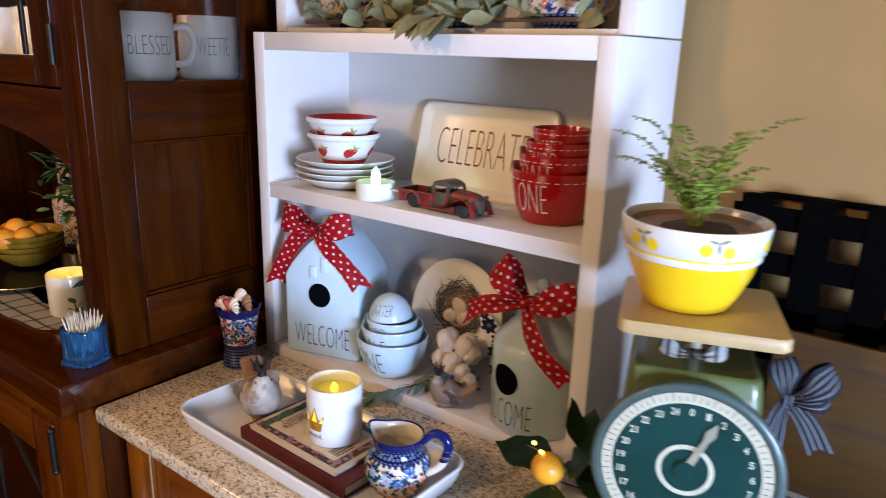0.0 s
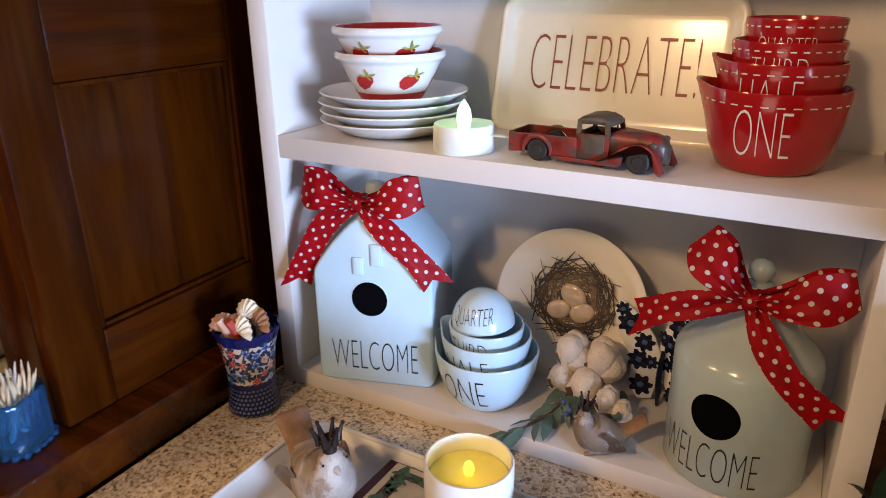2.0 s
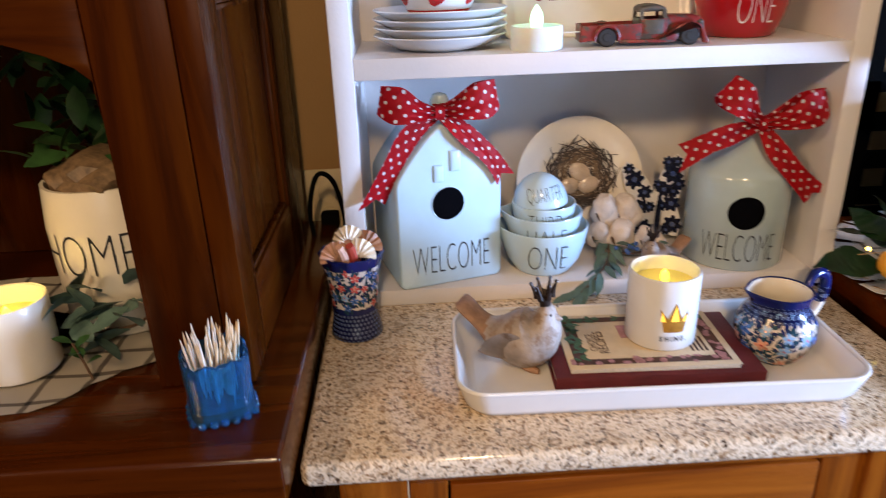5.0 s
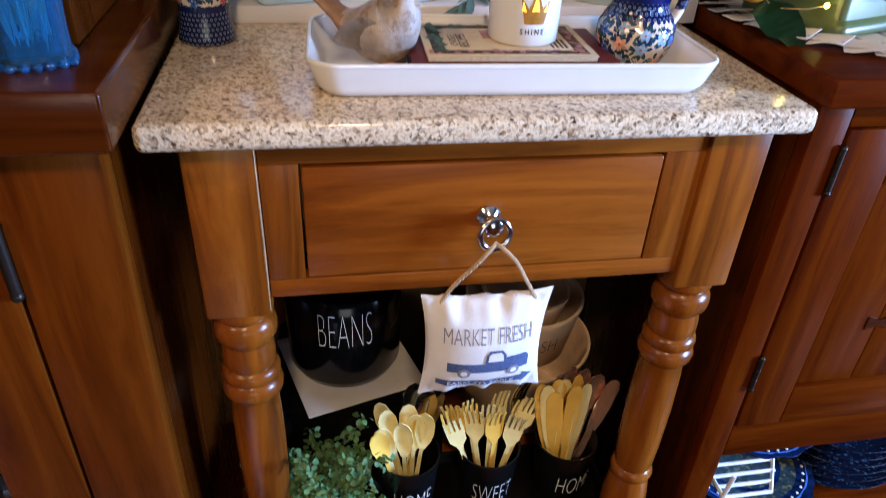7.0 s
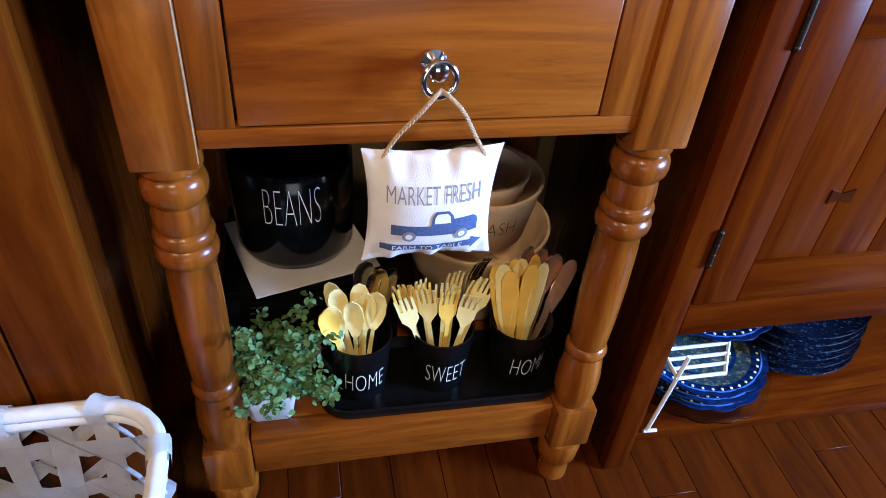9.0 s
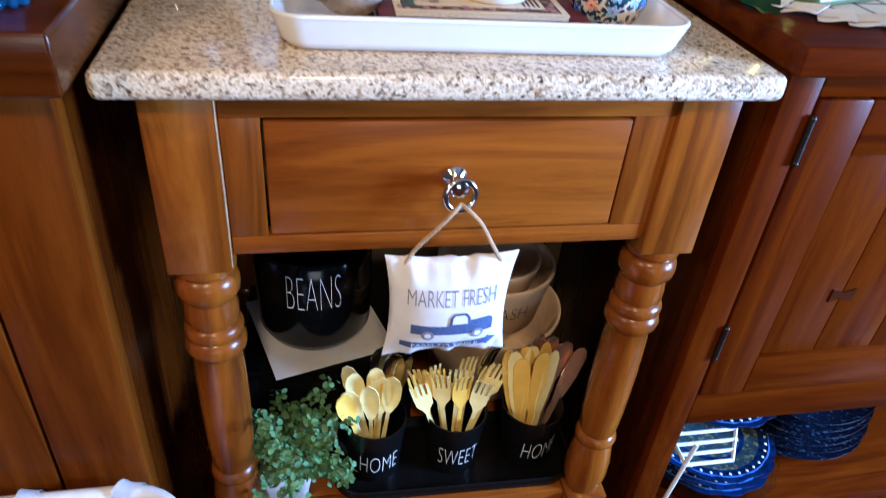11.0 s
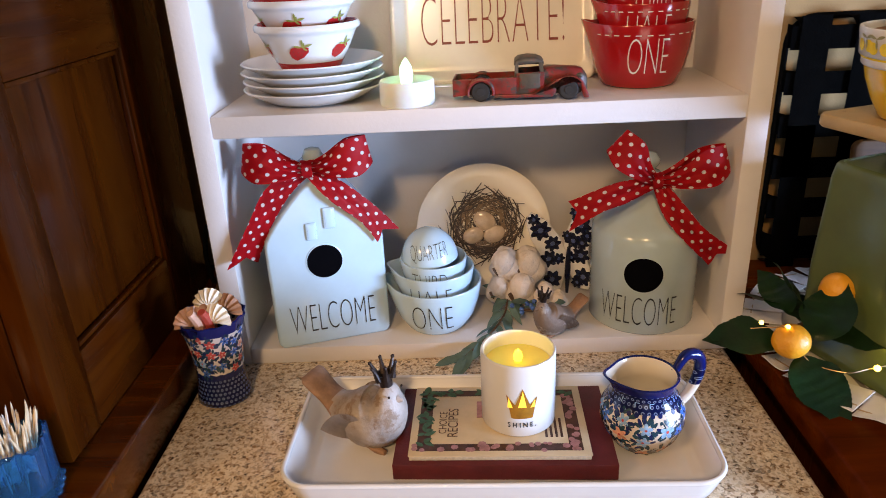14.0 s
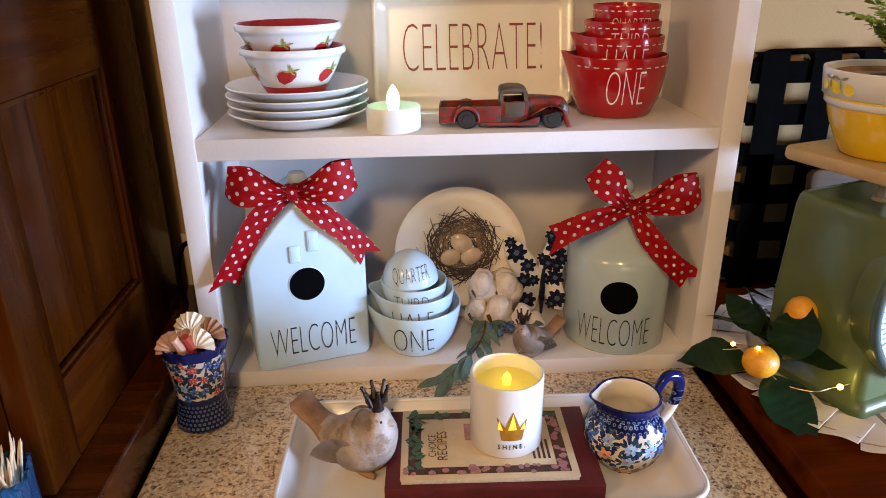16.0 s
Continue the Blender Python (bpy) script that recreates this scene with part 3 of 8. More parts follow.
def body_sweep(stations, seg=20, n=28):
    """A rounded body along a line: stations are (x, z, half width, half height) in its length plane."""
    line = smooth_line([(s[0], s[1], 0) for s in stations], n)
    size = smooth_line([(s[2], s[3], 0) for s in stations], n)
    bm = bmesh.new()
    rings = []
    for i in range(n):
        t = (line[min(i + 1, n - 1)] - line[max(i - 1, 0)]).normalized()
        up = Vector((-t.y, t.x, 0))
        w, hgt = max(size[i].x, 0.0006), max(size[i].y, 0.0006)
        ring = []
        for j in range(seg):
            a = 2 * math.pi * j / seg
            q = line[i] + up * hgt * math.sin(a)
            ring.append(bm.verts.new((q.x, w * math.cos(a), q.y)))
        rings.append(ring)
    for a, b in zip(rings, rings[1:]):
        for j in range(seg):
            bm.faces.new((a[j], a[(j + 1) % seg], b[(j + 1) % seg], b[j]))
    bm.faces.new(rings[0][::-1])
    bm.faces.new(rings[-1])
    bmesh.ops.recalc_face_normals(bm, faces=bm.faces)
    return bm


def ball(r, at=(0, 0, 0), scale=(1, 1, 1), sub=3, rough=0.0):
    bm = bmesh.new()
    bmesh.ops.create_icosphere(bm, subdivisions=sub, radius=1)
    for v in bm.verts:
        k = 1 + rough * noise.noise(v.co * 2.3 + Vector(at) * 40)
        v.co = Vector((v.co.x * scale[0], v.co.y * scale[1], v.co.z * scale[2])) * (r * k) + Vector(at)
    return bm


def slab(outline, depth, bevel=0.0):
    """A flat piece in the x-z plane, its front at y = 0 and its back at y = depth. outline: (x, z) pairs."""
    bm = bmesh.new()
    face = bm.faces.new([bm.verts.new((x, 0, z)) for x, z in outline])
    res = bmesh.ops.extrude_face_region(bm, geom=[face])
    bmesh.ops.translate(bm, vec=(0, depth, 0), verts=[g for g in res["geom"] if isinstance(g, bmesh.types.BMVert)])
    bmesh.ops.recalc_face_normals(bm, faces=bm.faces)
    if bevel:
        bmesh.ops.bevel(bm, geom=[e for e in bm.edges if e.calc_face_angle(0) > 0.6], offset=bevel, segments=2, affect="EDGES", profile=0.5)
    return bm


def rounded(w, h, r, n=5):
    """Corner points of a rounded rectangle centred on the origin."""
    out = []
    for cx, cz, a0 in ((w / 2 - r, h / 2 - r, 0), (-w / 2 + r, h / 2 - r, 90), (-w / 2 + r, -h / 2 + r, 180), (w / 2 - r, -h / 2 + r, 270)):
        for k in range(n + 1):
            a = radians(a0 + 90 * k / n)
            out.append((cx + r * math.cos(a), cz + r * math.sin(a)))
    return out


def loft(outlines):
    """Skins closed outlines of equal count, each a list of (x, y, z); the first and last are capped."""
    bm = bmesh.new()
    rings = [[bm.verts.new(p) for p in o] for o in outlines]
    for a, b in zip(rings, rings[1:]):
        k = len(a)
        for i in range(k):
            bm.faces.new((a[i], a[(i + 1) % k], b[(i + 1) % k], b[i]))
    bm.faces.new(rings[0][::-1])
    bm.faces.new(rings[-1])
    bmesh.ops.recalc_face_normals(bm, faces=bm.faces)
    return bm


def lettering(words, height, width, thin=-0.026):
    """Words in the built-in font, flat in the x-z plane, centred in x, standing on z = 0, facing -y."""
    cu = bpy.data.curves.new("words", "FONT")
    cu.body, cu.align_x, cu.offset, cu.resolution_u = words, "CENTER", thin, 4
    ob = new("words", cu)
    bpy.context.view_layer.update()
    me = bpy.data.meshes.new_from_object(ob.evaluated_get(bpy.context.evaluated_depsgraph_get()))
    bm = bmesh.new()
    bm.from_mesh(me)
    bpy.data.objects.remove(ob)
    bpy.data.curves.remove(cu)
    bpy.data.meshes.remove(me)
    xs, ys = [v.co.x for v in bm.verts], [v.co.y for v in bm.verts]
    cx, sx, y0, sy = (min(xs) + max(xs)) / 2, width / (max(xs) - min(xs)), min(ys), height / (max(ys) - min(ys))
    for v in bm.verts:
        v.co = Vector(((v.co.x - cx) * sx, 0, (v.co.y - y0) * sy))
    bmesh.ops.subdivide_edges(bm, edges=[e for e in bm.edges if e.calc_length() > 0.006], cuts=2)
    return bm


def wrapped(bm, radius_at, lift=0.0005, base=0.0, turn=0.0):
    """Bends flat lettering round a turned body whose radius at a height is radius_at(z); turn in degrees."""
    for v in bm.verts:
        z = v.co.z + base
        r = radius_at(z) + lift
        a = v.co.x / r + radians(turn)
        v.co = Vector((r * math.sin(a), -r * math.cos(a), z))
    return bm


def profile_radius(profile):
    """Radius of a turned body's outer side at a height."""
    pts = sorted((z, r) for r, z in profile)

    def radius_at(z):
        for (z0, r0), (z1, r1) in zip(pts, pts[1:]):
            if z0 <= z <= z1 and z1 > z0:
                return r0 + (r1 - r0) * (z - z0) / (z1 - z0)
        return pts[0][1] if z < pts[0][0] else pts[-1][1]
    return radius_at


def strip(points, widths, across, n=24, thick=0.0007, notch=0.0, slant=0.0, crease=0.0, folds=2.2, loop=False):
    """A ribbon along a smooth line, laid out in metres for its print. across: the width's direction at each given point."""
    line = smooth_line(points, n)
    wid = smooth_line([(w, 0, 0) for w in widths], n)
    cross = smooth_line(across, n)
    bm = bmesh.new()
    uv = bm.loops.layers.uv.new("UVMap")
    cols, length, data = 12, 0.0, {}
    rows = []
    for i in range(n):
        if i:
            length += (line[i] - line[i - 1]).length
        c = cross[i].normalized()
        t = (line[min(i + 1, n - 1)] - line[max(i - 1, 0)]).normalized()
        c = (c - t * c.dot(t)).normalized()
        row = []
        for j in range(cols + 1):
            s = (j / cols - 0.5) * wid[i].x
            cut = 0.0
            if notch and i > n - 4:
                cut = -notch * (1 - abs(2 * j / cols - 1)) * (i - n + 4) / 3 + slant * (2 * j / cols - 1) * (i - n + 4) / 3
            u = i / (n - 1)
            ripple = c.cross(t) * crease * math.sin(2 * math.pi * folds * j / cols + 3 * u) * (abs(2 * u - 1) ** 1.6 if loop else 0.25 + 0.75 * (1 - u) ** 2) if crease else Vector()
            v = bm.verts.new(line[i] + c * s + t * cut + ripple)
            data[v] = (length + cut, (j / cols - 0.5) * max(widths))
            row.append(v)
        rows.append(row)
    for a, b in zip(rows, rows[1:]):
        for j in range(cols):
            f = bm.faces.new((a[j], a[j + 1], b[j + 1], b[j]))
            for lp in f.loops:
                lp[uv].uv = data[lp.vert]
    bmesh.ops.solidify(bm, geom=bm.faces[:], thickness=thick)
    return bm


def oval(cx, cz, a, b, turn, n=8):
    c, s = math.cos(turn), math.sin(turn)
    return [(cx + a * math.cos(2 * math.pi * k / n) * c - b * math.sin(2 * math.pi * k / n) * s, cz + a * math.cos(2 * math.pi * k / n) * s + b * math.sin(2 * math.pi * k / n) * c) for k in range(n)]


def flat_shapes(outlines):
    bm = bmesh.new()
    for o in outlines:
        bm.faces.new([bm.verts.new((x, 0, z)) for x, z in o])
    return bm


def leaf(length, width, curl=0.2, fold=0.12, n=6, tip=1.0):
    """One leaf along +x, its face up."""
    bm = bmesh.new()
    rows = []
    for i in range(n + 1):
        u = i / n
        w = width * 0.5 * math.sin(math.pi * min(1, u ** 0.8)) ** tip + 0.0003
        z = -curl * length * u * u
        mid = bm.verts.new((length * u, 0, z))
        rows.append((bm.verts.new((length * u, w, z + fold * w)), mid, bm.verts.new((length * u, -w, z + fold * w))))
    for a, b in zip(rows, rows[1:]):
        bm.faces.new((a[0], a[1], b[1], b[0]))
        bm.faces.new((a[1], a[2], b[2], b[1]))
    return bm


def aim(at, way, roll=0.0):
    """A pose whose x axis points along way."""
    q = Vector(way).to_track_quat("X", "Z").to_matrix().to_4x4()
    return Matrix.Translation(at) @ q @ pose(0, 0, 0, roll, 0, 0)


def leaves_on(spots):
    """Many leaves joined: spots of (place, direction, length, width, roll, curl)."""
    verts, faces = [], []
    for at, way, length, width, roll, curl in spots:
        m = aim(at, way, roll)
        k = len(verts)
        for u, w in ((0, 0.12), (0.3, 0.85), (0.6, 1.0), (0.85, 0.6), (1, 0.05)):
            z = -curl * length * u * u
            for s in (0.5, 0, -0.5):
                verts.append(m @ Vector((length * u, s * w * width, z + (0.1 * w * width if s else 0))))
        for r in range(4):
            a = k + 3 * r
            faces += [(a, a + 1, a + 4, a + 3), (a + 1, a + 2, a + 5, a + 4)]
    me = bpy.data.meshes.new("tmp")
    me.from_pydata(verts, [], faces)
    bm = bmesh.new()
    bm.from_mesh(me)
    bpy.data.meshes.remove(me)
    return bm


def structure(name, bm, material, label=""):
    return tagged(new(name, mesh_of(name, bm, material)), label, "", "", "structure")


# ---- the room ----
FLOOR, TOP, BACK = -0.03, 0.883, 0.535
floor = structure("floor", box(-2.4, 2.4, -2.8, 0.6, FLOOR - 0.1, FLOOR - 0.012, 0), SOIL, "red-brown wooden plank floor")
structure("wall_north", box(-2.4, 2.4, BACK, BACK + 0.12, FLOOR, 2.5, 0), WALL, "beige painted wall")
# unseen walls close the room; dark against bounce, openings cut for the lamps
south = box(-2.4, -0.5, -2.92, -2.8, FLOOR, 2.5, 0)
for a in ((0.7, 2.4, -2.92, -2.8, FLOOR, 2.5), (-0.5, 0.7, -2.92, -2.8, FLOOR, 0.6), (-0.5, 0.7, -2.92, -2.8, 1.8, 2.5)):
    merge(south, box(*a, 0))
structure("wall_south", south, DIMWALL, "unseen brown wall with a window opening, toned dark against bounce light")
structure("wall_west", box(-2.52, -2.4, -2.8, 0.6, FLOOR, 2.5, 0), DIMWALL, "unseen brown wall, toned dark against bounce light")
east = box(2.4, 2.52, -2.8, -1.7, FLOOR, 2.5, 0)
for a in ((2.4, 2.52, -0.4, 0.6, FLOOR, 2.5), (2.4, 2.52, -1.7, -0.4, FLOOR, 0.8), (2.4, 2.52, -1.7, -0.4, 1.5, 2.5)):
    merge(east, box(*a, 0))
structure("wall_east", east, DIMWALL, "unseen brown wall with a window opening, toned dark against bounce light")
structure("ceiling", box(-2.4, 2.4, -2.8, 0.6, 2.5, 2.6, 0), DIMCEILING, "unseen ceiling, toned dark against bounce light")

# ---- granite-topped table ----
table = thing("console_table", (0, 0, FLOOR), 0, "orange-brown wooden table with turned legs and one drawer, against the wall", "table")
UP = -FLOOR  # the table's parts are built from the world's zero height
LEG = [(0.0, 0.075), (0.033, 0.070), (0.036, 0.058), (0.034, 0.028), (0.027, 0.016), (0.024, 0.0), (0.026, -0.012), (0.026, -0.03), (0.0, -0.03)]
COLUMN = [(0.0, 0.649), (0.0325, 0.648), (0.0342, 0.643), (0.0338, 0.637), (0.0300, 0.633), (0.0290, 0.630), (0.0325, 0.627), (0.0355, 0.620), (0.0362, 0.612), (0.0350, 0.604), (0.0305, 0.597), (0.0280, 0.593),
          (0.0298, 0.586), (0.0310, 0.575), (0.0308, 0.563), (0.0285, 0.558), (0.0325, 0.555), (0.0348, 0.549), (0.0340, 0.542), (0.0305, 0.538), (0.0345, 0.534), (0.0366, 0.526), (0.0352, 0.518), (0.0310, 0.512), (0.0285, 0.508), (0.0300, 0.480), (0.0312, 0.420), (0.0302, 0.350), (0.0275, 0.302),
          (0.0262, 0.298), (0.0300, 0.294), (0.0318, 0.287), (0.0300, 0.280), (0.0265, 0.276), (0.0300, 0.262), (0.0335, 0.232), (0.0338, 0.205), (0.0310, 0.182), (0.0270, 0.168), (0.0, 0.166)]
for lx in (-0.264, 0.271):
    for ly in (0.065, 0.468):
        upper = box(-0.0345, 0.0345, -0.035, 0.035, 0.647, 0.855, 0.0035)
        leg = part("leg", upper, TABLE_Z, table, m=pose(lx, ly, UP))
        part("turned_column", lathe(COLUMN, 36), TABLE_Z, leg)
        part("square_block", box(-0.0335, 0.0335, -0.0335, 0.0335, 0.078, 0.168, 0.004), TABLE_Z, leg)
        # the bevel's glint is built as a thin pale strip
        if ly < 0.2 and lx < 0:
            part("worn_edge", tube([(0.0331, -0.0336, 0.655), (0.0334, -0.0339, 0.74), (0.0331, -0.0336, 0.845)], [0.0009, 0.0016, 0.0011], 6, 14), EDGEGLINT, leg, "pale strip for the corner's highlight")
        part("turned_foot", lathe(LEG, 28), TABLE_Z, leg)
        if ly < 0.2:
            part("glide", lathe([(0, -0.018), (0.024, -0.018), (0.0255, -0.024), (0.0255, -0.0295), (0, -0.0295)], 20), IRON, leg, "black foot cap")
up = pose(0, 0, UP)
part("top_rail", box(-0.229, 0.236, 0.036, 0.056, 0.825, 0.855, 0.0015), TABLE_X, table, m=up)
part("bottom_rail", box(-0.229, 0.236, 0.036, 0.056, 0.668, 0.690, 0.0015), TABLE_X, table, m=up)
for a, b in ((-0.229, -0.191), (0.191, 0.236)):
    part("side_stile", box(a, b, 0.0362, 0.0562, 0.690, 0.825, 0.001), TABLE_Z, table, m=up)
drawer = part("drawer", box(-0.1885, 0.1885, 0.035, 0.058, 0.6925, 0.8215, 0.0022), TABLE_X, table, m=up)
knob = part("knob_base", lathe([(0, 0), (0.012, 0.0), (0.0128, 0.002), (0.010, 0.005), (0.006, 0.008), (0.006, 0.013), (0.0095, 0.016), (0.0112, 0.021), (0.0098, 0.0265), (0.005, 0.0295), (0, 0.030)], 40), CHROME, drawer, "polished chrome knob", pose(0.003, 0.035, 0.758, 90, 0, 0))
part("pull_ring", tube([(0.0165 * math.cos(a / 28 * 2 * math.pi), 0.0165 * math.sin(a / 28 * 2 * math.pi), 0) for a in range(28)], 0.0036, 10, closed=True), CHROME, drawer, "chrome ring", pose(0.005, 0.010, 0.750, 82, 0, 8))
for sx in (-0.264, 0.269):
    part("side_apron", box(sx - 0.01, sx + 0.01, 0.112, 0.427, 0.668, 0.855, 0.001), TABLE_X, table, m=up)
part("back_apron", box(-0.229, 0.236, 0.475, 0.495, 0.668, 0.855, 0.001), TABLE_X, table, m=up)
part("lower_shelf", box(-0.252, 0.252, 0.086, 0.46, 0.148, 0.168, 0.002), TABLE_X, table, m=up)
part("shelf_rail", box(-0.2295, 0.2365, 0.050, 0.084, 0.086, 0.170, 0.004), TABLE_X, table, m=up)
granite = solo("granite_slab", box(-0.328, 0.328, 0.0, 0.525, 0.8555, TOP, 0.0085, 4), GRANITE, (0, 0, 0), 0, "speckled beige and brown polished granite table top", "table top")

# ---- white hutch standing on the granite ----
hutch = thing("shelf_hutch", (0.0195, 0.312, TOP), 0, "white painted wooden hutch with open shelves standing on granite", "shelf")
XL, XR, TH = -0.318, 0.323, 0.025
part("bottom_board", box(XL + TH, XR - TH, 0, 0.195, 0, 0.022, 0.0015), WHITE, hutch)
part("shelf_board", box(XL + TH, XR - TH, 0.001, 0.195, 0.293, 0.318, 0.0015), WHITE, hutch)
for a in (XL, XR - TH):
    part("side_board", box(a, a + TH, 0, 0.2, 0, 0.566, 0.0015), WHITE, hutch)
    part("upper_side_board", box(a, a + TH, 0.05, 0.2, 0.568, 1.02, 0.0015), WHITE, hutch)
part("top_board", box(XL + TH, XR - TH, 0.001, 0.195, 0.538, 0.566, 0.0015), WHITE, hutch)
part("upper_shelf_lip", box(XL + TH, XR - TH, 0.0515, 0.195, 0.5665, 0.575, 0.001), WHITE, hutch)
part("crown_board", box(XL - 0.01, XR + 0.01, 0.04, 0.2, 1.022, 1.045, 0.002), WHITE, hutch)
part("back_panel", box(XL + TH, XR - TH, 0.196, 0.206, 0, 1.02, 0.0005), WHITE, hutch)
SHELF1, SHELF2, SHELF3 = TOP + 0.022, TOP + 0.318, TOP + 0.575

# ---- tall dark cupboard beside the table ----
CX = -0.372  # its side, facing the table
LEDGE = 0.93
cup = thing("china_cupboard", (CX, 0.07, FLOOR), 0, "dark red-brown wooden step-back cupboard with an open niche and glazed doors", "cupboard")
cm = pose(-CX, -0.07, UP)
LEFT = -1.45
part("ledge", box(LEFT, -0.331, -0.045, 0.53, 0.878, LEDGE, 0.004, 3), VARNISH_X, cup, m=cm)
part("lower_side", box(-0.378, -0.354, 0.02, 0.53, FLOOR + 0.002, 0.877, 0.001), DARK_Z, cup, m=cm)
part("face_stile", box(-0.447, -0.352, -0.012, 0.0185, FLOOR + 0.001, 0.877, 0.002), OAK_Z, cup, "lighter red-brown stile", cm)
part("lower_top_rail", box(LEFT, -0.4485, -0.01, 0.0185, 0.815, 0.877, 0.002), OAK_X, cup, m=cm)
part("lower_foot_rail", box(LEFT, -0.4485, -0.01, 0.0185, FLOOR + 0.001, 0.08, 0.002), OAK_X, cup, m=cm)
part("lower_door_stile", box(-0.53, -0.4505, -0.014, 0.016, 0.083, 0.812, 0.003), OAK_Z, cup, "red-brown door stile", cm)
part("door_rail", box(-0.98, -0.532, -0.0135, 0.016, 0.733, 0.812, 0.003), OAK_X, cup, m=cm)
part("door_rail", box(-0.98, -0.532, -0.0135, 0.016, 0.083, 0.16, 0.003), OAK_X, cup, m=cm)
lglass = part("lower_door_glass", box(-0.98, -0.532, 0.004, 0.007, 0.162, 0.732, 0), WINDOWGLASS, cup, "leaded glass pane", cm)
for x0, z0, x1, z1 in ((-0.552, 0.162, -0.552, 0.732), (-0.552, 0.60, -0.70, 0.732), (-0.552, 0.60, -0.76, 0.40), (-0.552, 0.30, -0.76, 0.50), (-0.76, 0.162, -0.76, 0.732)):
    part("lead_came", tube([(x0, 0.003, z0), (x1, 0.003, z1)], 0.003, 6), HINGE, lglass)
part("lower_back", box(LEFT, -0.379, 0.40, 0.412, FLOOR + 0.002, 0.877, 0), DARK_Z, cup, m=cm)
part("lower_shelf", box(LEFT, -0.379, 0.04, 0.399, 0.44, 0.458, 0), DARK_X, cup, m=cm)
for hz in (0.765, 0.16):
    hinge = part("hinge", tube([(0, 0, -0.035), (0, 0, 0.035)], 0.0055, 10), HINGE, cup, "dark bronze hinge", cm @ pose(-0.4495, -0.017, hz))
    part("finial", ball(0.0062, (0, 0, 0.038), sub=2), HINGE, hinge)
    part("finial", ball(0.0062, (0, 0, -0.038), sub=2), HINGE, hinge)
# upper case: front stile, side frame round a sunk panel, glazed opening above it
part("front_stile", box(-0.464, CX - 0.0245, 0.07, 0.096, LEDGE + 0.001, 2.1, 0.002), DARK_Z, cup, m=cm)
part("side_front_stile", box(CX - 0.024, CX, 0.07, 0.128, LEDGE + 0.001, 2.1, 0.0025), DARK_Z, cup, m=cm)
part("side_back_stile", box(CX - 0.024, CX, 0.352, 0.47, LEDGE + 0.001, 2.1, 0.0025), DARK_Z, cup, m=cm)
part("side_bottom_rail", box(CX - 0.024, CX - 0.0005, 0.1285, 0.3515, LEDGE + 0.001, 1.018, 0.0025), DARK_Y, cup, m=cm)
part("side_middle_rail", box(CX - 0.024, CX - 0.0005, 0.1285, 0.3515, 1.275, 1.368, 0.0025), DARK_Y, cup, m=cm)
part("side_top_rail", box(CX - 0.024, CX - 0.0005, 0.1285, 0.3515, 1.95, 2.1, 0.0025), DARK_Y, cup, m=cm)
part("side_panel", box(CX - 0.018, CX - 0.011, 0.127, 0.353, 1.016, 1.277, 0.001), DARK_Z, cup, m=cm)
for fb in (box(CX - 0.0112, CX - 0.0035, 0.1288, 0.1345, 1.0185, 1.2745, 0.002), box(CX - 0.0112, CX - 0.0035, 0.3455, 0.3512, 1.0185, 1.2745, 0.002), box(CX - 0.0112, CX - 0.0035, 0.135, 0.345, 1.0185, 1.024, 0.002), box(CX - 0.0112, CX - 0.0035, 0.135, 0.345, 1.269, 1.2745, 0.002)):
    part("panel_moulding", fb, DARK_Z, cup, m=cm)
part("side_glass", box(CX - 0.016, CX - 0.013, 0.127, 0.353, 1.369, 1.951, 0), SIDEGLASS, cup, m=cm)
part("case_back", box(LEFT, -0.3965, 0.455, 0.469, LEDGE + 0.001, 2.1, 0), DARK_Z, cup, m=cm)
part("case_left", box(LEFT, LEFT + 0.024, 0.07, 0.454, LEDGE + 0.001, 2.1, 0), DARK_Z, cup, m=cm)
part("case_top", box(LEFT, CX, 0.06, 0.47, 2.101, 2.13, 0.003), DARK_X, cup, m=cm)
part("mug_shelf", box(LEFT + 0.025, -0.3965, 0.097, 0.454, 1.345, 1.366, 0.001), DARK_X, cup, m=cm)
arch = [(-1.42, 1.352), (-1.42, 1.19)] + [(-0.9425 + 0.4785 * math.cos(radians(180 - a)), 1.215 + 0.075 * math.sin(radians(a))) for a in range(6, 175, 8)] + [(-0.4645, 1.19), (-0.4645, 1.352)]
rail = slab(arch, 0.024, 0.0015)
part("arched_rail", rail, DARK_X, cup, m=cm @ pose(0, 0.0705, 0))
part("glazed_door_stile", box(-0.535, -0.4655, 0.066, 0.09, 1.356, 2.08, 0.0025), DARK_Z, cup, m=cm)
part("glazed_door_rail", box(-0.98, -0.536, 0.0665, 0.0895, 1.356, 1.402, 0.0025), DARK_X, cup, m=cm)
fg = part("door_glass", box(-0.98, -0.536, 0.077, 0.08, 1.403, 2.08, 0), WINDOWGLASS, cup, m=cm)
fg.visible_shadow = False
for gx in (-0.575, -0.70, -0.83):
    part("glazing_bar", box(gx - 0.006, gx + 0.006, 0.071, 0.0765, 1.403, 2.08, 0.001), HINGE, cup, m=cm)
for hz in (1.42, 1.9):
    part("hinge", tube([(0, 0, -0.03), (0, 0, 0.03)], 0.005, 10), HINGE, cup, "dark bronze hinge", cm @ pose(-0.4648, 0.064, hz))

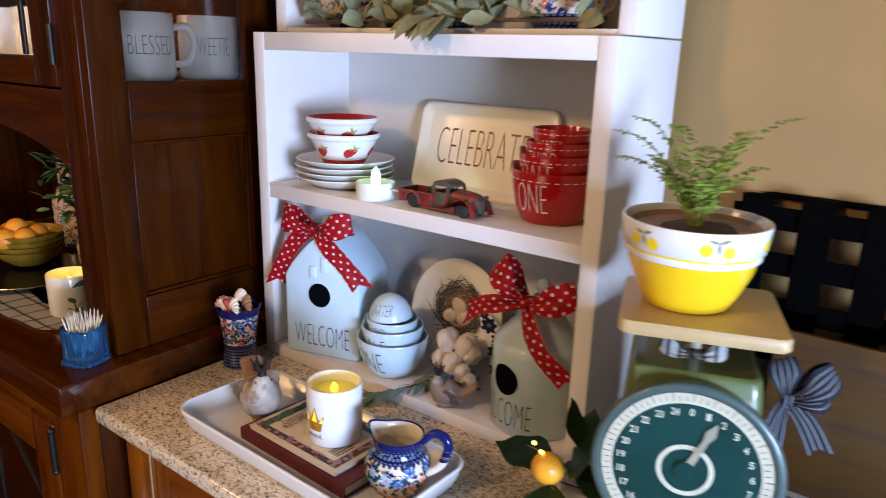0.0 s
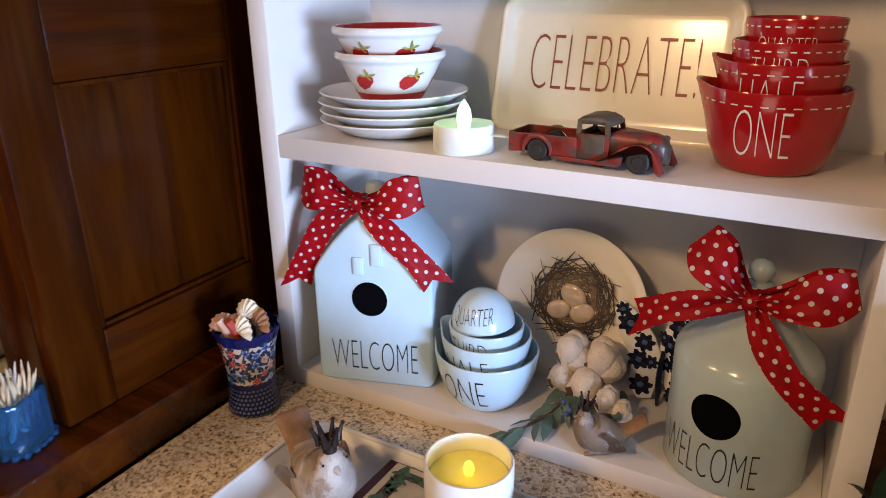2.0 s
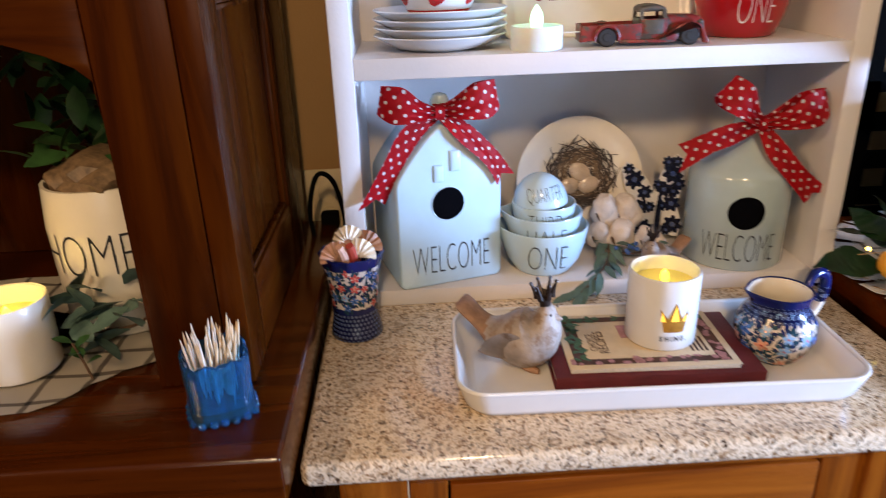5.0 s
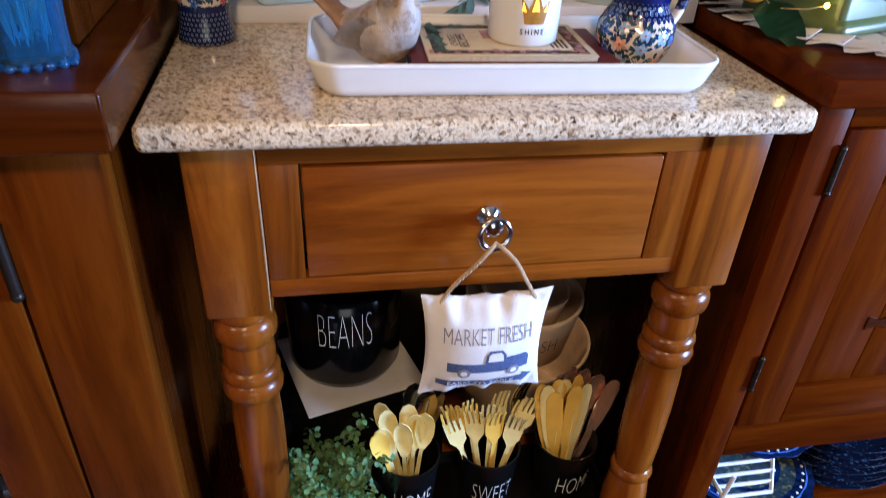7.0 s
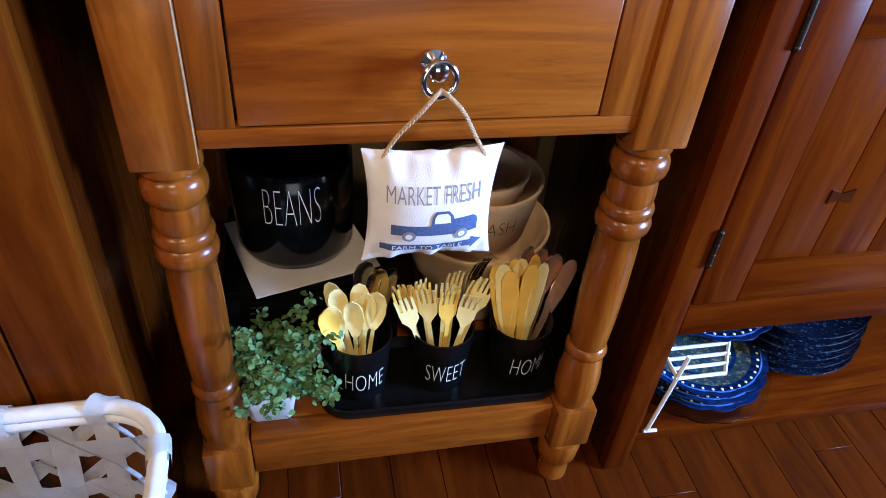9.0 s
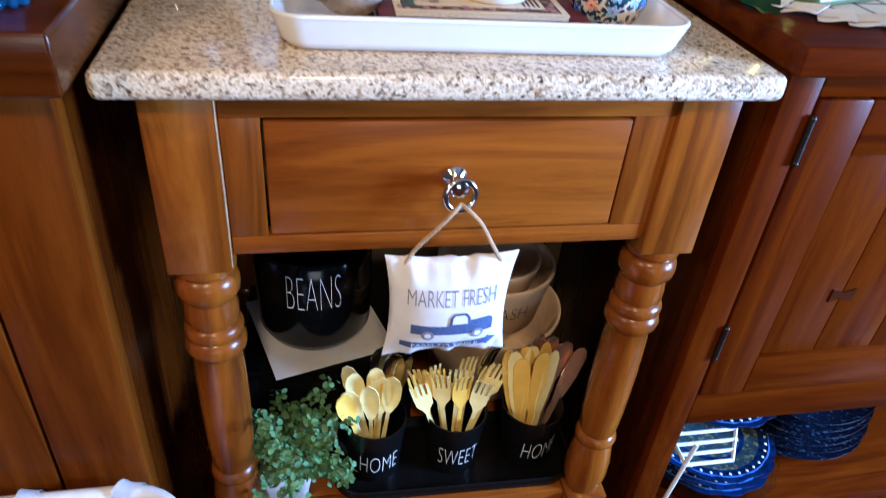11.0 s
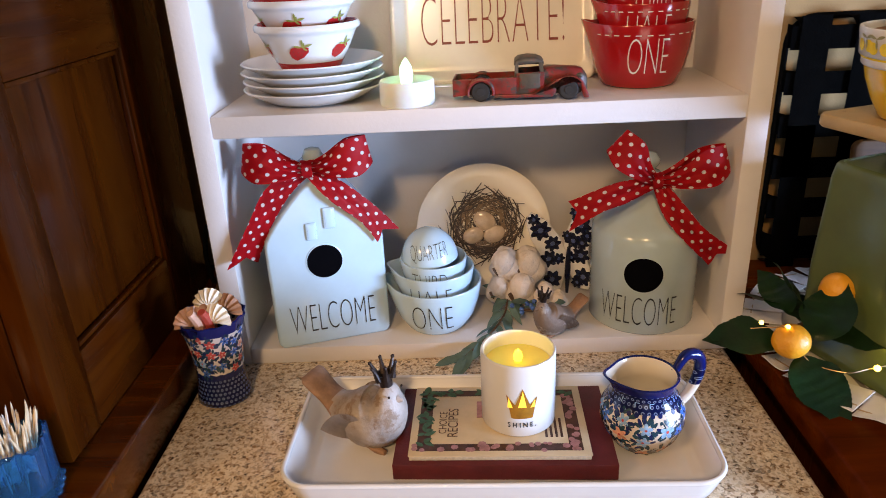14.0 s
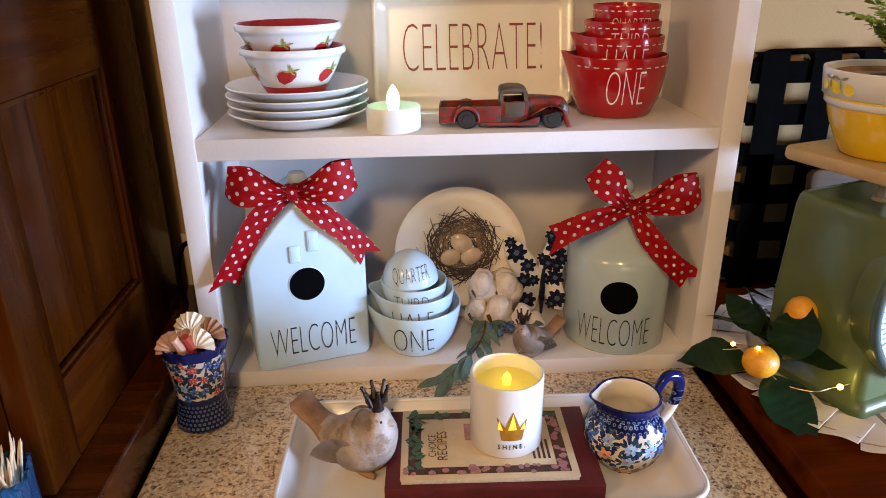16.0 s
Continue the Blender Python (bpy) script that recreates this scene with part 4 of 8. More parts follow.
# ---- cherry sideboard on the other side ----
SX, SF, STOP = 0.362, 0.045, 0.905
side = thing("sideboard", (SX, SF, FLOOR), 0, "red-brown cherry wood sideboard with a panelled door and open bottom shelf", "sideboard")
sm = pose(-SX, -SF, UP)
part("top", box(SX - 0.012, 1.6, SF - 0.022, 0.53, STOP - 0.032, STOP, 0.004, 3), RED_X, side, m=sm)
# left side in darker cupboard wood, carrying the gap's shade in its colour
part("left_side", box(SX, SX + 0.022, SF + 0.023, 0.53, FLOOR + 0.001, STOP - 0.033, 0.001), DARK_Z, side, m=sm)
part("face_stile", box(SX, SX + 0.042, SF, SF + 0.022, FLOOR + 0.001, STOP - 0.033, 0.002), RED_Z, side, m=sm)
part("top_rail", box(SX + 0.043, 1.58, SF + 0.0005, SF + 0.022, STOP - 0.062, STOP - 0.033, 0.002), RED_X, side, m=sm)
part("bottom_rail", box(SX + 0.043, 1.58, SF + 0.0005, SF + 0.022, 0.31, 0.372, 0.002), RED_X, side, m=sm)
D0, D1, DB, DT = SX + 0.0445, SX + 0.47, 0.3745, STOP - 0.064
part("door_stile", box(D0, D0 + 0.07, SF - 0.002, SF + 0.02, DB, DT, 0.0025), RED_Z, side, m=sm)
part("door_stile", box(D1 - 0.07, D1, SF - 0.002, SF + 0.02, DB, DT, 0.0025), RED_Z, side, m=sm)
part("door_rail", box(D0 + 0.0705, D1 - 0.0705, SF - 0.0018, SF + 0.02, DB, DB + 0.07, 0.0025), RED_X, side, m=sm)
part("door_rail", box(D0 + 0.0705, D1 - 0.0705, SF - 0.0018, SF + 0.02, DT - 0.07, DT, 0.0025), RED_X, side, m=sm)
for k in range(3):
    w = (D1 - D0 - 0.143) / 3
    part("panel_board", box(D0 + 0.071 + k * w, D0 + 0.071 + (k + 1) * w - 0.001, SF + 0.006, SF + 0.014, DB + 0.071, DT - 0.071, 0.0015), RED_Z, side, m=sm)
bow_tie = [(-0.018, 0.011), (0, 0.005), (0.018, 0.011), (0.018, -0.011), (0, -0.005), (-0.018, -0.011)]
part("butterfly_key", slab(bow_tie, 0.003), DARK_X, side, "dark inlaid butterfly key", sm @ pose(D0 + 0.071 + (D1 - D0 - 0.143) / 3, SF + 0.0042, 0.55))
part("middle_stile", box(D1 + 0.002, D1 + 0.05, SF + 0.0003, SF + 0.022, 0.3735, STOP - 0.063, 0.002), RED_Z, side, m=sm)
part("far_door", box(D1 + 0.052, 1.57, SF + 0.001, SF + 0.02, 0.3735, STOP - 0.063, 0.002), RED_Z, side, m=sm)
for hz in (0.791, 0.480):
    hinge = part("hinge", tube([(0, 0, -0.026), (0, 0, 0.026)], 0.0038, 10), HINGE, side, "dark bronze hinge", sm @ pose(SX + 0.0435, SF - 0.003, hz))
    for sgn in (1, -1):
        part("finial", ball(0.0044, (0, 0, 0.028 * sgn), sub=2), HINGE, hinge)
    for q in (-0.0085, 0.0085):
        part("knuckle_joint", lathe([(0.0036, q - 0.0008), (0.0042, q), (0.0036, q + 0.0008)], 10), HINGE, hinge)
part("floor_shelf", box(SX + 0.043, 1.58, SF + 0.012, 0.5, 0.03, 0.052, 0.002), RED_X, side, m=sm)
part("foot_rail", box(SX + 0.043, 1.58, 0.24, 0.26, FLOOR + 0.001, 0.029, 0.002), DARK_X, side, m=sm)
part("inner_back", box(SX + 0.023, 1.58, 0.505, 0.525, 0.03, STOP - 0.034, 0), RED_X, side, m=sm)
part("inner_floor", box(SX + 0.023, 1.58, SF + 0.024, 0.5, 0.33, 0.35, 0), RED_X, side, m=sm)
part("right_end", box(1.5805, 1.6, SF, 0.53, FLOOR + 0.001, STOP - 0.033, 0), RED_Z, side, m=sm)

# ---- things on the hutch's lower shelf ----


def bow(parent, knot_at, loops, tails, width, material):
    """A tied ribbon bow: two loops, two tails and a knot, each a piece of ribbon."""
    k = Vector(knot_at)
    for dx, dz, bulge in loops:
        way = Vector((dx, 0, dz))
        up = Vector((-dz, 0, dx)).normalized() if dx > 0 else Vector((dz, 0, -dx)).normalized()
        y = Vector((0, 1, 0))
        pts = [k + Vector((0, -0.004, 0)), k + way * 0.35 - y * bulge, k + way * 0.74 - y * bulge + up * 0.004, k + way * 1.04 + up * 0.006, k + way * 0.72 + y * bulge * 0.9 + up * 0.002, k + way * 0.35 + y * bulge * 0.6, k + Vector((0, 0.004, 0))]
        part("loop", strip(pts, [width * 0.24, width * 0.66, width * 1.22, width * 0.92, width * 1.16, width * 0.6, width * 0.24], [up, up + y * 0.35, up + y * 0.2, up, up - y * 0.3, up, up], 40, crease=0.0040, loop=True), material, parent)
    for pts, turnv, cut in tails:
        line = [k + Vector((0, -0.003, 0))] + [k + Vector(p) for p in pts]
        part("tail", strip(line, [width * 0.4] + [width * 0.76] * (len(pts) - 1) + [width * 0.95], [Vector(turnv)] * len(line), 26, notch=width * 0.35, slant=cut, crease=0.0028, folds=1.5), material, parent)
    knot = part("knot", strip([k + Vector((0, 0.004, width * 0.28)), k + Vector((0, -0.009, width * 0.2)), k + Vector((0, -0.011, 0)), k + Vector((0, -0.009, -width * 0.2)), k + Vector((0, 0.004, -width * 0.28))], [width * 0.45, width * 0.36, width * 0.34, width * 0.36, width * 0.45], [Vector((1, 0, 0))] * 5, 12), material, parent)


def house_outline(w, wall, apex, n=10):
    """Front of a house-shaped canister: upright sides that run in a soft curve into the ridge."""
    pts = [(-w / 2 + 0.006, 0), (w / 2 - 0.006, 0), (w / 2, 0.006), (w / 2, wall)]
    right = [(w / 2, wall), (w / 2 - 0.003, wall + 0.012), (w * 0.36, wall + (apex - wall) * 0.44), (w * 0.185, wall + (apex - wall) * 0.78), (0.010, apex - 0.006)]
    curve = [(q.x, q.y) for q in smooth_line([(x, z, 0) for x, z in right], n)]
    pts += curve[1:] + [(0, apex)]
    pts += [(-x, z) for x, z in curve[::-1]] + [(-w / 2, 0.006)]
    return list(dict.fromkeys((round(a, 5), round(b, 5)) for a, b in pts))


house = thing("birdhouse_canister", (-0.1648, 0.327, SHELF1), 16.6, "pale aqua glazed ceramic birdhouse with a red dotted bow", "birdhouse")
HW, HWALL, HAPEX, HD = 0.143, 0.136, 0.219, 0.118
body = slab(house_outline(HW, HWALL, HAPEX), HD, 0.004)
part("body", body, AQUA, house, sharp=50)
# no recess: the hole's inner shade is a black disc on the front
part("entrance_hole", lathe([(0, 0.0), (0.0215, 0.0), (0.0215, 0.0006), (0, 0.0006)], 40), BLACKHOLE, house, "flat black disc for the dark of the entrance hole", pose(-0.003, -0.0005, 0.1125, 90, 0, 0))
part("hole_lip", tube([(0.0218 * math.cos(a * math.pi / 18), 0, 0.0218 * math.sin(a * math.pi / 18)) for a in range(36)], 0.0011, 8, closed=True), AQUA, house, m=pose(-0.003, 0.0, 0.1125))
for wx, wz, ww, wh in ((-0.0150, 0.1420, 0.0135, 0.022), (0.0075, 0.1540, 0.0145, 0.027)):
    relief = part("window_relief", box(-ww / 2, ww / 2, -0.0026, 0.002, 0, wh, 0.0022, 4), AQUA, house, "raised window", pose(wx, 0, wz))
    part("window_recess", box(-ww / 2 + 0.0025, ww / 2 - 0.0025, -0.0031, -0.0020, 0.0025, wh - 0.0025, 0.0005, 2), AQUA, relief)
words = lettering("WELCOME", 0.038, 0.106)
part("lettering", words, INK, house, "thin black lettering", pose(0.0, -0.0006, 0.019))
part("finial", lathe([(0, 0.214), (0.006, 0.216), (0.005, 0.222), (0.011, 0.229), (0.0125, 0.237), (0.009, 0.245), (0, 0.248)], 24), AQUA, house, m=pose(0, 0.03, 0))
hb = thing("ribbon_bow", (-0.176, 0.333, SHELF1 + 0.228), 8, "red satin bow with white polka dots tied on a birdhouse", "bow")
bow(hb, (0, -0.004, 0.0), [(-0.070, 0.013, 0.016), (0.071, 0.013, 0.017)],
    [([(-0.036, -0.010, -0.022), (-0.062, -0.012, -0.060), (-0.090, -0.006, -0.112)], (0.9, 0.25, 0.30), -0.008),
     ([(0.030, -0.008, -0.026), (0.064, 0.000, -0.060), (0.088, 0.012, -0.096)], (0.62, 0.55, 0.45), 0.008)], 0.036, RIBBON)

silo = thing("round_birdhouse_canister", (0.234, 0.3785, SHELF1), 0, "pale aqua glazed round ceramic birdhouse, greyed for shade, with a red dotted bow", "birdhouse")
SR = 0.0668
SP = [(0, 0), (0.0638, 0.0), (SR, 0.003), (SR, 0.118), (0.0662, 0.1245), (0.0640, 0.1300), (0.0580, 0.1365), (0.0490, 0.145), (0.0385, 0.158), (0.0275, 0.173), (0.0185, 0.187), (0.0120, 0.195), (0, 0.197)]
part("body", lathe(SP, 64), AQUASHADE, silo, sharp=60)
hole = bmesh.new()
ring = [hole.verts.new((0.0235 * math.cos(a * math.pi / 20), 0, 0.0225 * math.sin(a * math.pi / 20))) for a in range(40)]
hole.faces.new(ring[::-1])
bmesh.ops.subdivide_edges(hole, edges=hole.edges[:], cuts=1)
bmesh.ops.triangulate(hole, faces=hole.faces[:])
part("entrance_hole", wrapped(hole, lambda z: SR, 0.0006, 0.083, -14), BLACKHOLE, silo, "flat black disc for the dark of the entrance hole")
part("hole_lip", wrapped(tube([(0.0238 * math.cos(a * math.pi / 20), 0, 0.0228 * math.sin(a * math.pi / 20)) for a in range(40)], 0.0012, 6, closed=True), lambda z: SR, 0.0005, 0.083, -14), AQUASHADE, silo)
part("lettering", wrapped(lettering("WELCOME", 0.038, 0.098), lambda z: SR, 0.0006, 0.015, -18), INK, silo, "thin black lettering")
part("finial", lathe([(0, 0.190), (0.007, 0.192), (0.006, 0.197), (0.0115, 0.204), (0.0115, 0.211), (0.007, 0.217), (0, 0.219)], 24), AQUASHADE, silo)
sb = thing("ribbon_bow", (0.2320, 0.338, SHELF1 + 0.194), -6, "red satin bow with white polka dots tied on a birdhouse", "bow")
bow(sb, (0, 0.0, 0), [(-0.050, 0.044, 0.017), (0.076, 0.022, 0.019)],
    [([(-0.040, -0.018, -0.008), (-0.068, -0.020, -0.018), (-0.102, -0.012, -0.040)], (0.3, 0.15, 0.95), -0.008),
     ([(0.020, -0.016, -0.032), (0.046, -0.020, -0.062), (0.084, -0.004, -0.098)], (0.8, 0.2, 0.55), 0.010)], 0.035, RIBBON)


def cup_profile(r, h, foot, wall=0.0035):
    out = [(0, 0), (foot * 0.92, 0), (foot, 0.003), (foot + (r - foot) * 0.5, h * 0.30), (foot + (r - foot) * 0.80, h * 0.62), (r - 0.0006, h - 0.002), (r - 0.0012, h)]
    inn = [(r - wall + 0.0006, h), (r - wall, h - 0.002), (foot + (r - foot) * 0.80 - wall, h * 0.62), (foot + (r - foot) * 0.5 - wall, h * 0.32), (foot * 0.8, 0.006), (0, 0.0055)]
    return out, inn


def measuring_cup(at, turn, r, h, foot, word, word_h, word_w, word_z, material, ink, label, group, stitched=False, spout=True, upside=False):
    cup_thing = thing("measuring_cup", at, turn, label, "measuring cup", group)
    outer, inner = cup_profile(r, h, foot)
    if upside:
        outer = [(0, 0)] + [(r * math.sin(radians(a)), h * (1 - math.cos(radians(a)))) for a in range(9, 91, 9)]
        inner = [(q - 0.0035, z) for q, z in outer[:1:-1] if q > 0.005] + [(0, 0.005)]
    bm = lathe(outer + inner, 56)
    if spout:
        for v in bm.verts:
            a = math.atan2(v.co.y, v.co.x)
            pull = max(0.0, math.cos(a - math.pi)) ** 24 * (v.co.z / h) ** 4
            v.co += Vector((math.cos(a), math.sin(a), 0.4)) * pull * r * 0.17
    up_pose = pose(0, 0, h, 180, 0, 0) if upside else None
    part("bowl", bm, material, cup_thing, m=up_pose, sharp=60)
    at_r = profile_radius(outer[1:])
    radius = (lambda z: at_r(h - z)) if upside else at_r
    part("lettering", wrapped(lettering(word, word_h, word_w), radius, 0.0007, word_z), ink, cup_thing, "thin lettering")
    if stitched:
        for i in range(30):
            a0 = 360 / 30 * i
            dash = bmesh.new()
            quad = [dash.verts.new((x, 0, z)) for x, z in ((-0.0032 * r / 0.06, 0), (0.0032 * r / 0.06, 0), (0.0032 * r / 0.06, 0.0011), (-0.0032 * r / 0.06, 0.0011))]
            dash.faces.new(quad)
            part("stitch_mark", wrapped(dash, radius, 0.0006, h * 0.84, a0), ink, cup_thing)
    return cup_thing


BLUE = "pale aqua ceramic measuring cup stacked in its set on the shelf"
bx, by = -0.036, 0.367
measuring_cup((bx, by, SHELF1 + 0.0005), -4, 0.0605, 0.064, 0.039, "ONE", 0.037, 0.053, 0.014, AQUA, INK, BLUE, "aqua measuring cups")
measuring_cup((bx - 0.001, by, SHELF1 + 0.0315), -4, 0.0525, 0.052, 0.034, "HALF", 0.026, 0.054, 0.013, AQUA, INK, BLUE, "aqua measuring cups")
measuring_cup((bx - 0.001, by, SHELF1 + 0.0500), -6, 0.0435, 0.046, 0.029, "THIRD", 0.022, 0.046, 0.016, AQUA, INK, BLUE, "aqua measuring cups", spout=False)
tilted = measuring_cup((bx - 0.005, by, SHELF1 + 0.0940), 4, 0.0360, 0.041, 0.016, "QUARTER", 0.020, 0.050, 0.008, AQUA, INK, "pale aqua ceramic measuring cup turned upside down on its set", "aqua measuring cups", spout=False, upside=True)
tilted.matrix_world = tilted.matrix_world @ pose(0, 0, 0, 0, -5, 0)

# leaning plate with a printed nest
plate = thing("dinner_plate", (0.031, 0.462, SHELF1), 0, "cream plate printed with a nest and eggs, leaning on hutch", "plate")
PR = 0.0925
tilt = pose(0, 0, PR + 0.0005, 78, 0, 0)
part("disc", lathe([(0, 0.0), (PR * 0.62, 0.0), (PR * 0.70, 0.004), (PR, 0.012), (PR * 1.0, 0.0135), (PR * 0.985, 0.0142), (PR * 0.70, 0.0068), (PR * 0.6, 0.0042), (0, 0.004)], 72), CREAM, plate, m=tilt, sharp=60)
rnd = random.Random(4)
for mat, count, z0 in ((TWIGDARK, 170, 0.0046), (TWIG, 130, 0.0050), (TWIGDARK, 130, 0.0054)):
    verts, faces = [], []
    for _ in range(count):
        a, rr = rnd.uniform(0, 2 * math.pi), (0.052 * math.sqrt(rnd.random()) if z0 < 0.0048 else rnd.gauss(0.040, 0.009) if mat is TWIG else rnd.gauss(0.052, 0.006))
        ln, th = rnd.uniform(0.016, 0.044) * (1.3 if z0 > 0.0052 else 1), rnd.uniform(0.0006, 0.0014)
        d = a + math.pi / 2 + rnd.gauss(0, 0.42)
        cx, cy = rr * math.cos(a), rr * 0.92 * math.sin(a)
        k = len(verts)
        bend = rnd.uniform(-0.006, 0.006)
        for s in (-1, 0, 1):
            px, py = cx + math.cos(d) * ln * s / 2 - math.sin(d) * bend * (s == 0), cy + math.sin(d) * ln * s / 2 + math.cos(d) * bend * (s == 0)
            w = th if s == 0 else th * 0.5
            z = z0 + rnd.uniform(0, 0.0003) + max(0.0, (math.hypot(px, py) - 0.055) * 0.3)
            verts += [(px - math.sin(d) * w, py + math.cos(d) * w, z), (px + math.sin(d) * w, py - math.cos(d) * w, z)]
        faces += [(k, k + 1, k + 3, k + 2), (k + 2, k + 3, k + 5, k + 4)]
    me = bpy.data.meshes.new("tmp")
    me.from_pydata(verts, [], faces)
    nb = bmesh.new()
    nb.from_mesh(me)
    tagged(part("printed_nest", nb, mat, plate, "brown printed nest", tilt @ pose(0.002, 0.006, 0.0006) @ Matrix.Diagonal((0.82, 0.82, 1, 1))), kind="stuff")
for ex, ey, er, rot in ((0.002, 0.012, 0.0165, -28), (-0.014, -0.008, 0.0150, 15), (0.015, -0.007, 0.0155, 22)):
    part("printed_egg", ball(1, (0, 0, 0), (er, er * 0.78, 0.0035), 3), EGG, plate, "speckled printed egg", tilt @ pose(ex, ey, 0.0056, 0, 0, rot))

# cotton stems, leaves and berries


def fluffy_boll(r, at, seed):
    """A burst cotton boll: four soft lobes with a ragged, fibrous surface."""
    rb = random.Random(seed)
    bm = bmesh.new()
    for k in range(4):
        a = k * math.pi / 2 + rb.uniform(-0.4, 0.4)
        lobe = ball(r * rb.uniform(0.74, 0.84), (0.30 * r * math.cos(a), 0.24 * r * math.sin(a), 0.28 * r * (1 if k % 2 else -1)), (1, 0.95, 1.15), 4)
        merge(bm, lobe)
    for v in bm.verts:
        q = v.co * (1 / r)
        v.co = v.co * (1 + 0.10 * noise.noise(q * 1.7 + Vector((seed, 0, 0))) + 0.05 * noise.noise(q * 6.0) + 0.03 * noise.noise(q * 15.0)) + Vector(at)
    return bm


spray = thing("cotton_spray", (0.062, 0.405, SHELF1), 0, "dried cotton bolls, eucalyptus leaves and blue berries on the shelf", "dried flowers")
SPRIG = [(0.0, -0.01, 0.030), (-0.010, -0.050, 0.014), (-0.032, -0.088, 0.006), (-0.062, -0.116, -0.006)]
bolls = [(-0.006, -0.006, 0.066, 0.0215), (0.014, -0.018, 0.034, 0.0225), (0.028, 0.000, 0.060, 0.0230), (-0.014, -0.014, 0.034, 0.0180), (0.046, -0.036, 0.034, 0.016), (0.060, -0.040, 0.026, 0.014)]
for i, (x, y, z, r) in enumerate(bolls):
    part("cotton_boll", fluffy_boll(r * 0.9, (x, y, z), 3 + i), COTTON, spray, "fluffy white cotton boll")
    part("boll_husk", leaves_on([((x, y, z - r * 0.8), (math.cos(a), math.sin(a), 0.9), r * 1.3, r * 0.6, 20 * a, -0.4) for a in (0.4, 2.5, 4.4)]), STEM, spray)
part("stalk", tube([(-0.02, 0, 0.03), (0.0, -0.02, 0.012), (0.03, -0.03, 0.008), (0.07, -0.02, 0.012)], 0.0018, 7, 16), STEM, spray)
part("stalk", tube(SPRIG, 0.0014, 7, 18), STEM, spray)
lv = random.Random(11)
spots = []
sprig_line = smooth_line(SPRIG, 9)
for k, c in enumerate(sprig_line):
    run = (sprig_line[min(k + 1, 8)] - sprig_line[max(k - 1, 0)]).normalized()
    for s in (-1, 1):
        way = run + run.cross(Vector((0, 0, 1))) * s * lv.uniform(0.35, 0.75) + Vector((0, 0, lv.uniform(-0.1, 0.25)))
        spots.append((c, way, lv.uniform(0.032, 0.046), lv.uniform(0.009, 0.013), lv.uniform(-40, 40), lv.uniform(0.1, 0.4)))
for k in range(9):
    spots.append((Vector((lv.uniform(-0.02, 0.05), lv.uniform(-0.04, 0.02), 0.02)), Vector((lv.uniform(-1, 1), lv.uniform(-1, 0.1), lv.uniform(0.0, 0.5))), lv.uniform(0.03, 0.045), 0.012, lv.uniform(-50, 50), 0.2))
leafy = part("eucalyptus_leaves", leaves_on(spots), EUCALYPTUS, spray, "grey-green narrow leaves")
for k in range(7):
    part("berry", ball(0.0032, (0.0 + lv.uniform(-0.018, 0.030), -0.055 + lv.uniform(-0.018, 0.014), 0.022 + lv.uniform(-0.006, 0.012)), sub=2), BERRY, spray, "small blue berry")

# painted butterfly ornament
fly = thing("butterfly_ornament", (0.146, 0.440, SHELF1), 0, "white ceramic butterfly painted with navy flowers behind the cotton", "ornament")
wing = [(0.0, 0.0), (0.006, 0.020), (-0.004, 0.052), (-0.020, 0.078), (-0.040, 0.094), (-0.048, 0.082), (-0.044, 0.055), (-0.034, 0.030), (-0.030, 0.012), (-0.034, -0.010), (-0.024, -0.030), (-0.008, -0.026)]
for sgn, tz in ((1, 4), (-1, -28)):
    w = slab([(x * sgn, z) for x, z in wing][::sgn], 0.004, 0.001)
    wing_part = part("wing", w, CERAMIC, fly, "white wing with navy flowers", pose(0.002 * -sgn, 0, 0.034, 0, tz * 0.2 - 6, tz))
    fl = random.Random(3 + sgn)
    for cx, cz, rr in ((-0.030, 0.066, 0.015), (-0.015, 0.044, 0.012), (-0.020, -0.010, 0.014), (-0.038, 0.083, 0.009), (-0.022, 0.022, 0.013), (-0.008, 0.020, 0.009), (-0.036, 0.050, 0.010), (-0.026, 0.084, 0.009), (-0.008, 0.052, 0.008), (-0.010, -0.018, 0.009), (-0.027, 0.040, 0.010))[:6 if sgn > 0 else 11]:
        for q in range(7):
            a = q * 2 * math.pi / 7
            part("painted_petal", ball(1, (0, 0, 0), (rr * 0.46, 0.0005, rr * 0.30), 1), BLUEPAINT, wing_part, m=pose((cx + rr * 0.62 * math.cos(a)) * sgn, -0.0003, cz + rr * 0.62 * math.sin(a), 0, -math.degrees(a) * sgn, 0))
        part("painted_heart", ball(1, (cx * sgn, -0.0004, cz), (rr * 0.3, 0.0005, rr * 0.3), 1), NAVYINK, wing_part)
part("body", tube([(0, -0.004, 0.002), (0, -0.006, 0.038), (0.001, -0.005, 0.072)], [0.002, 0.0045, 0.0025], 8, 10), BLUEPAINT, fly)


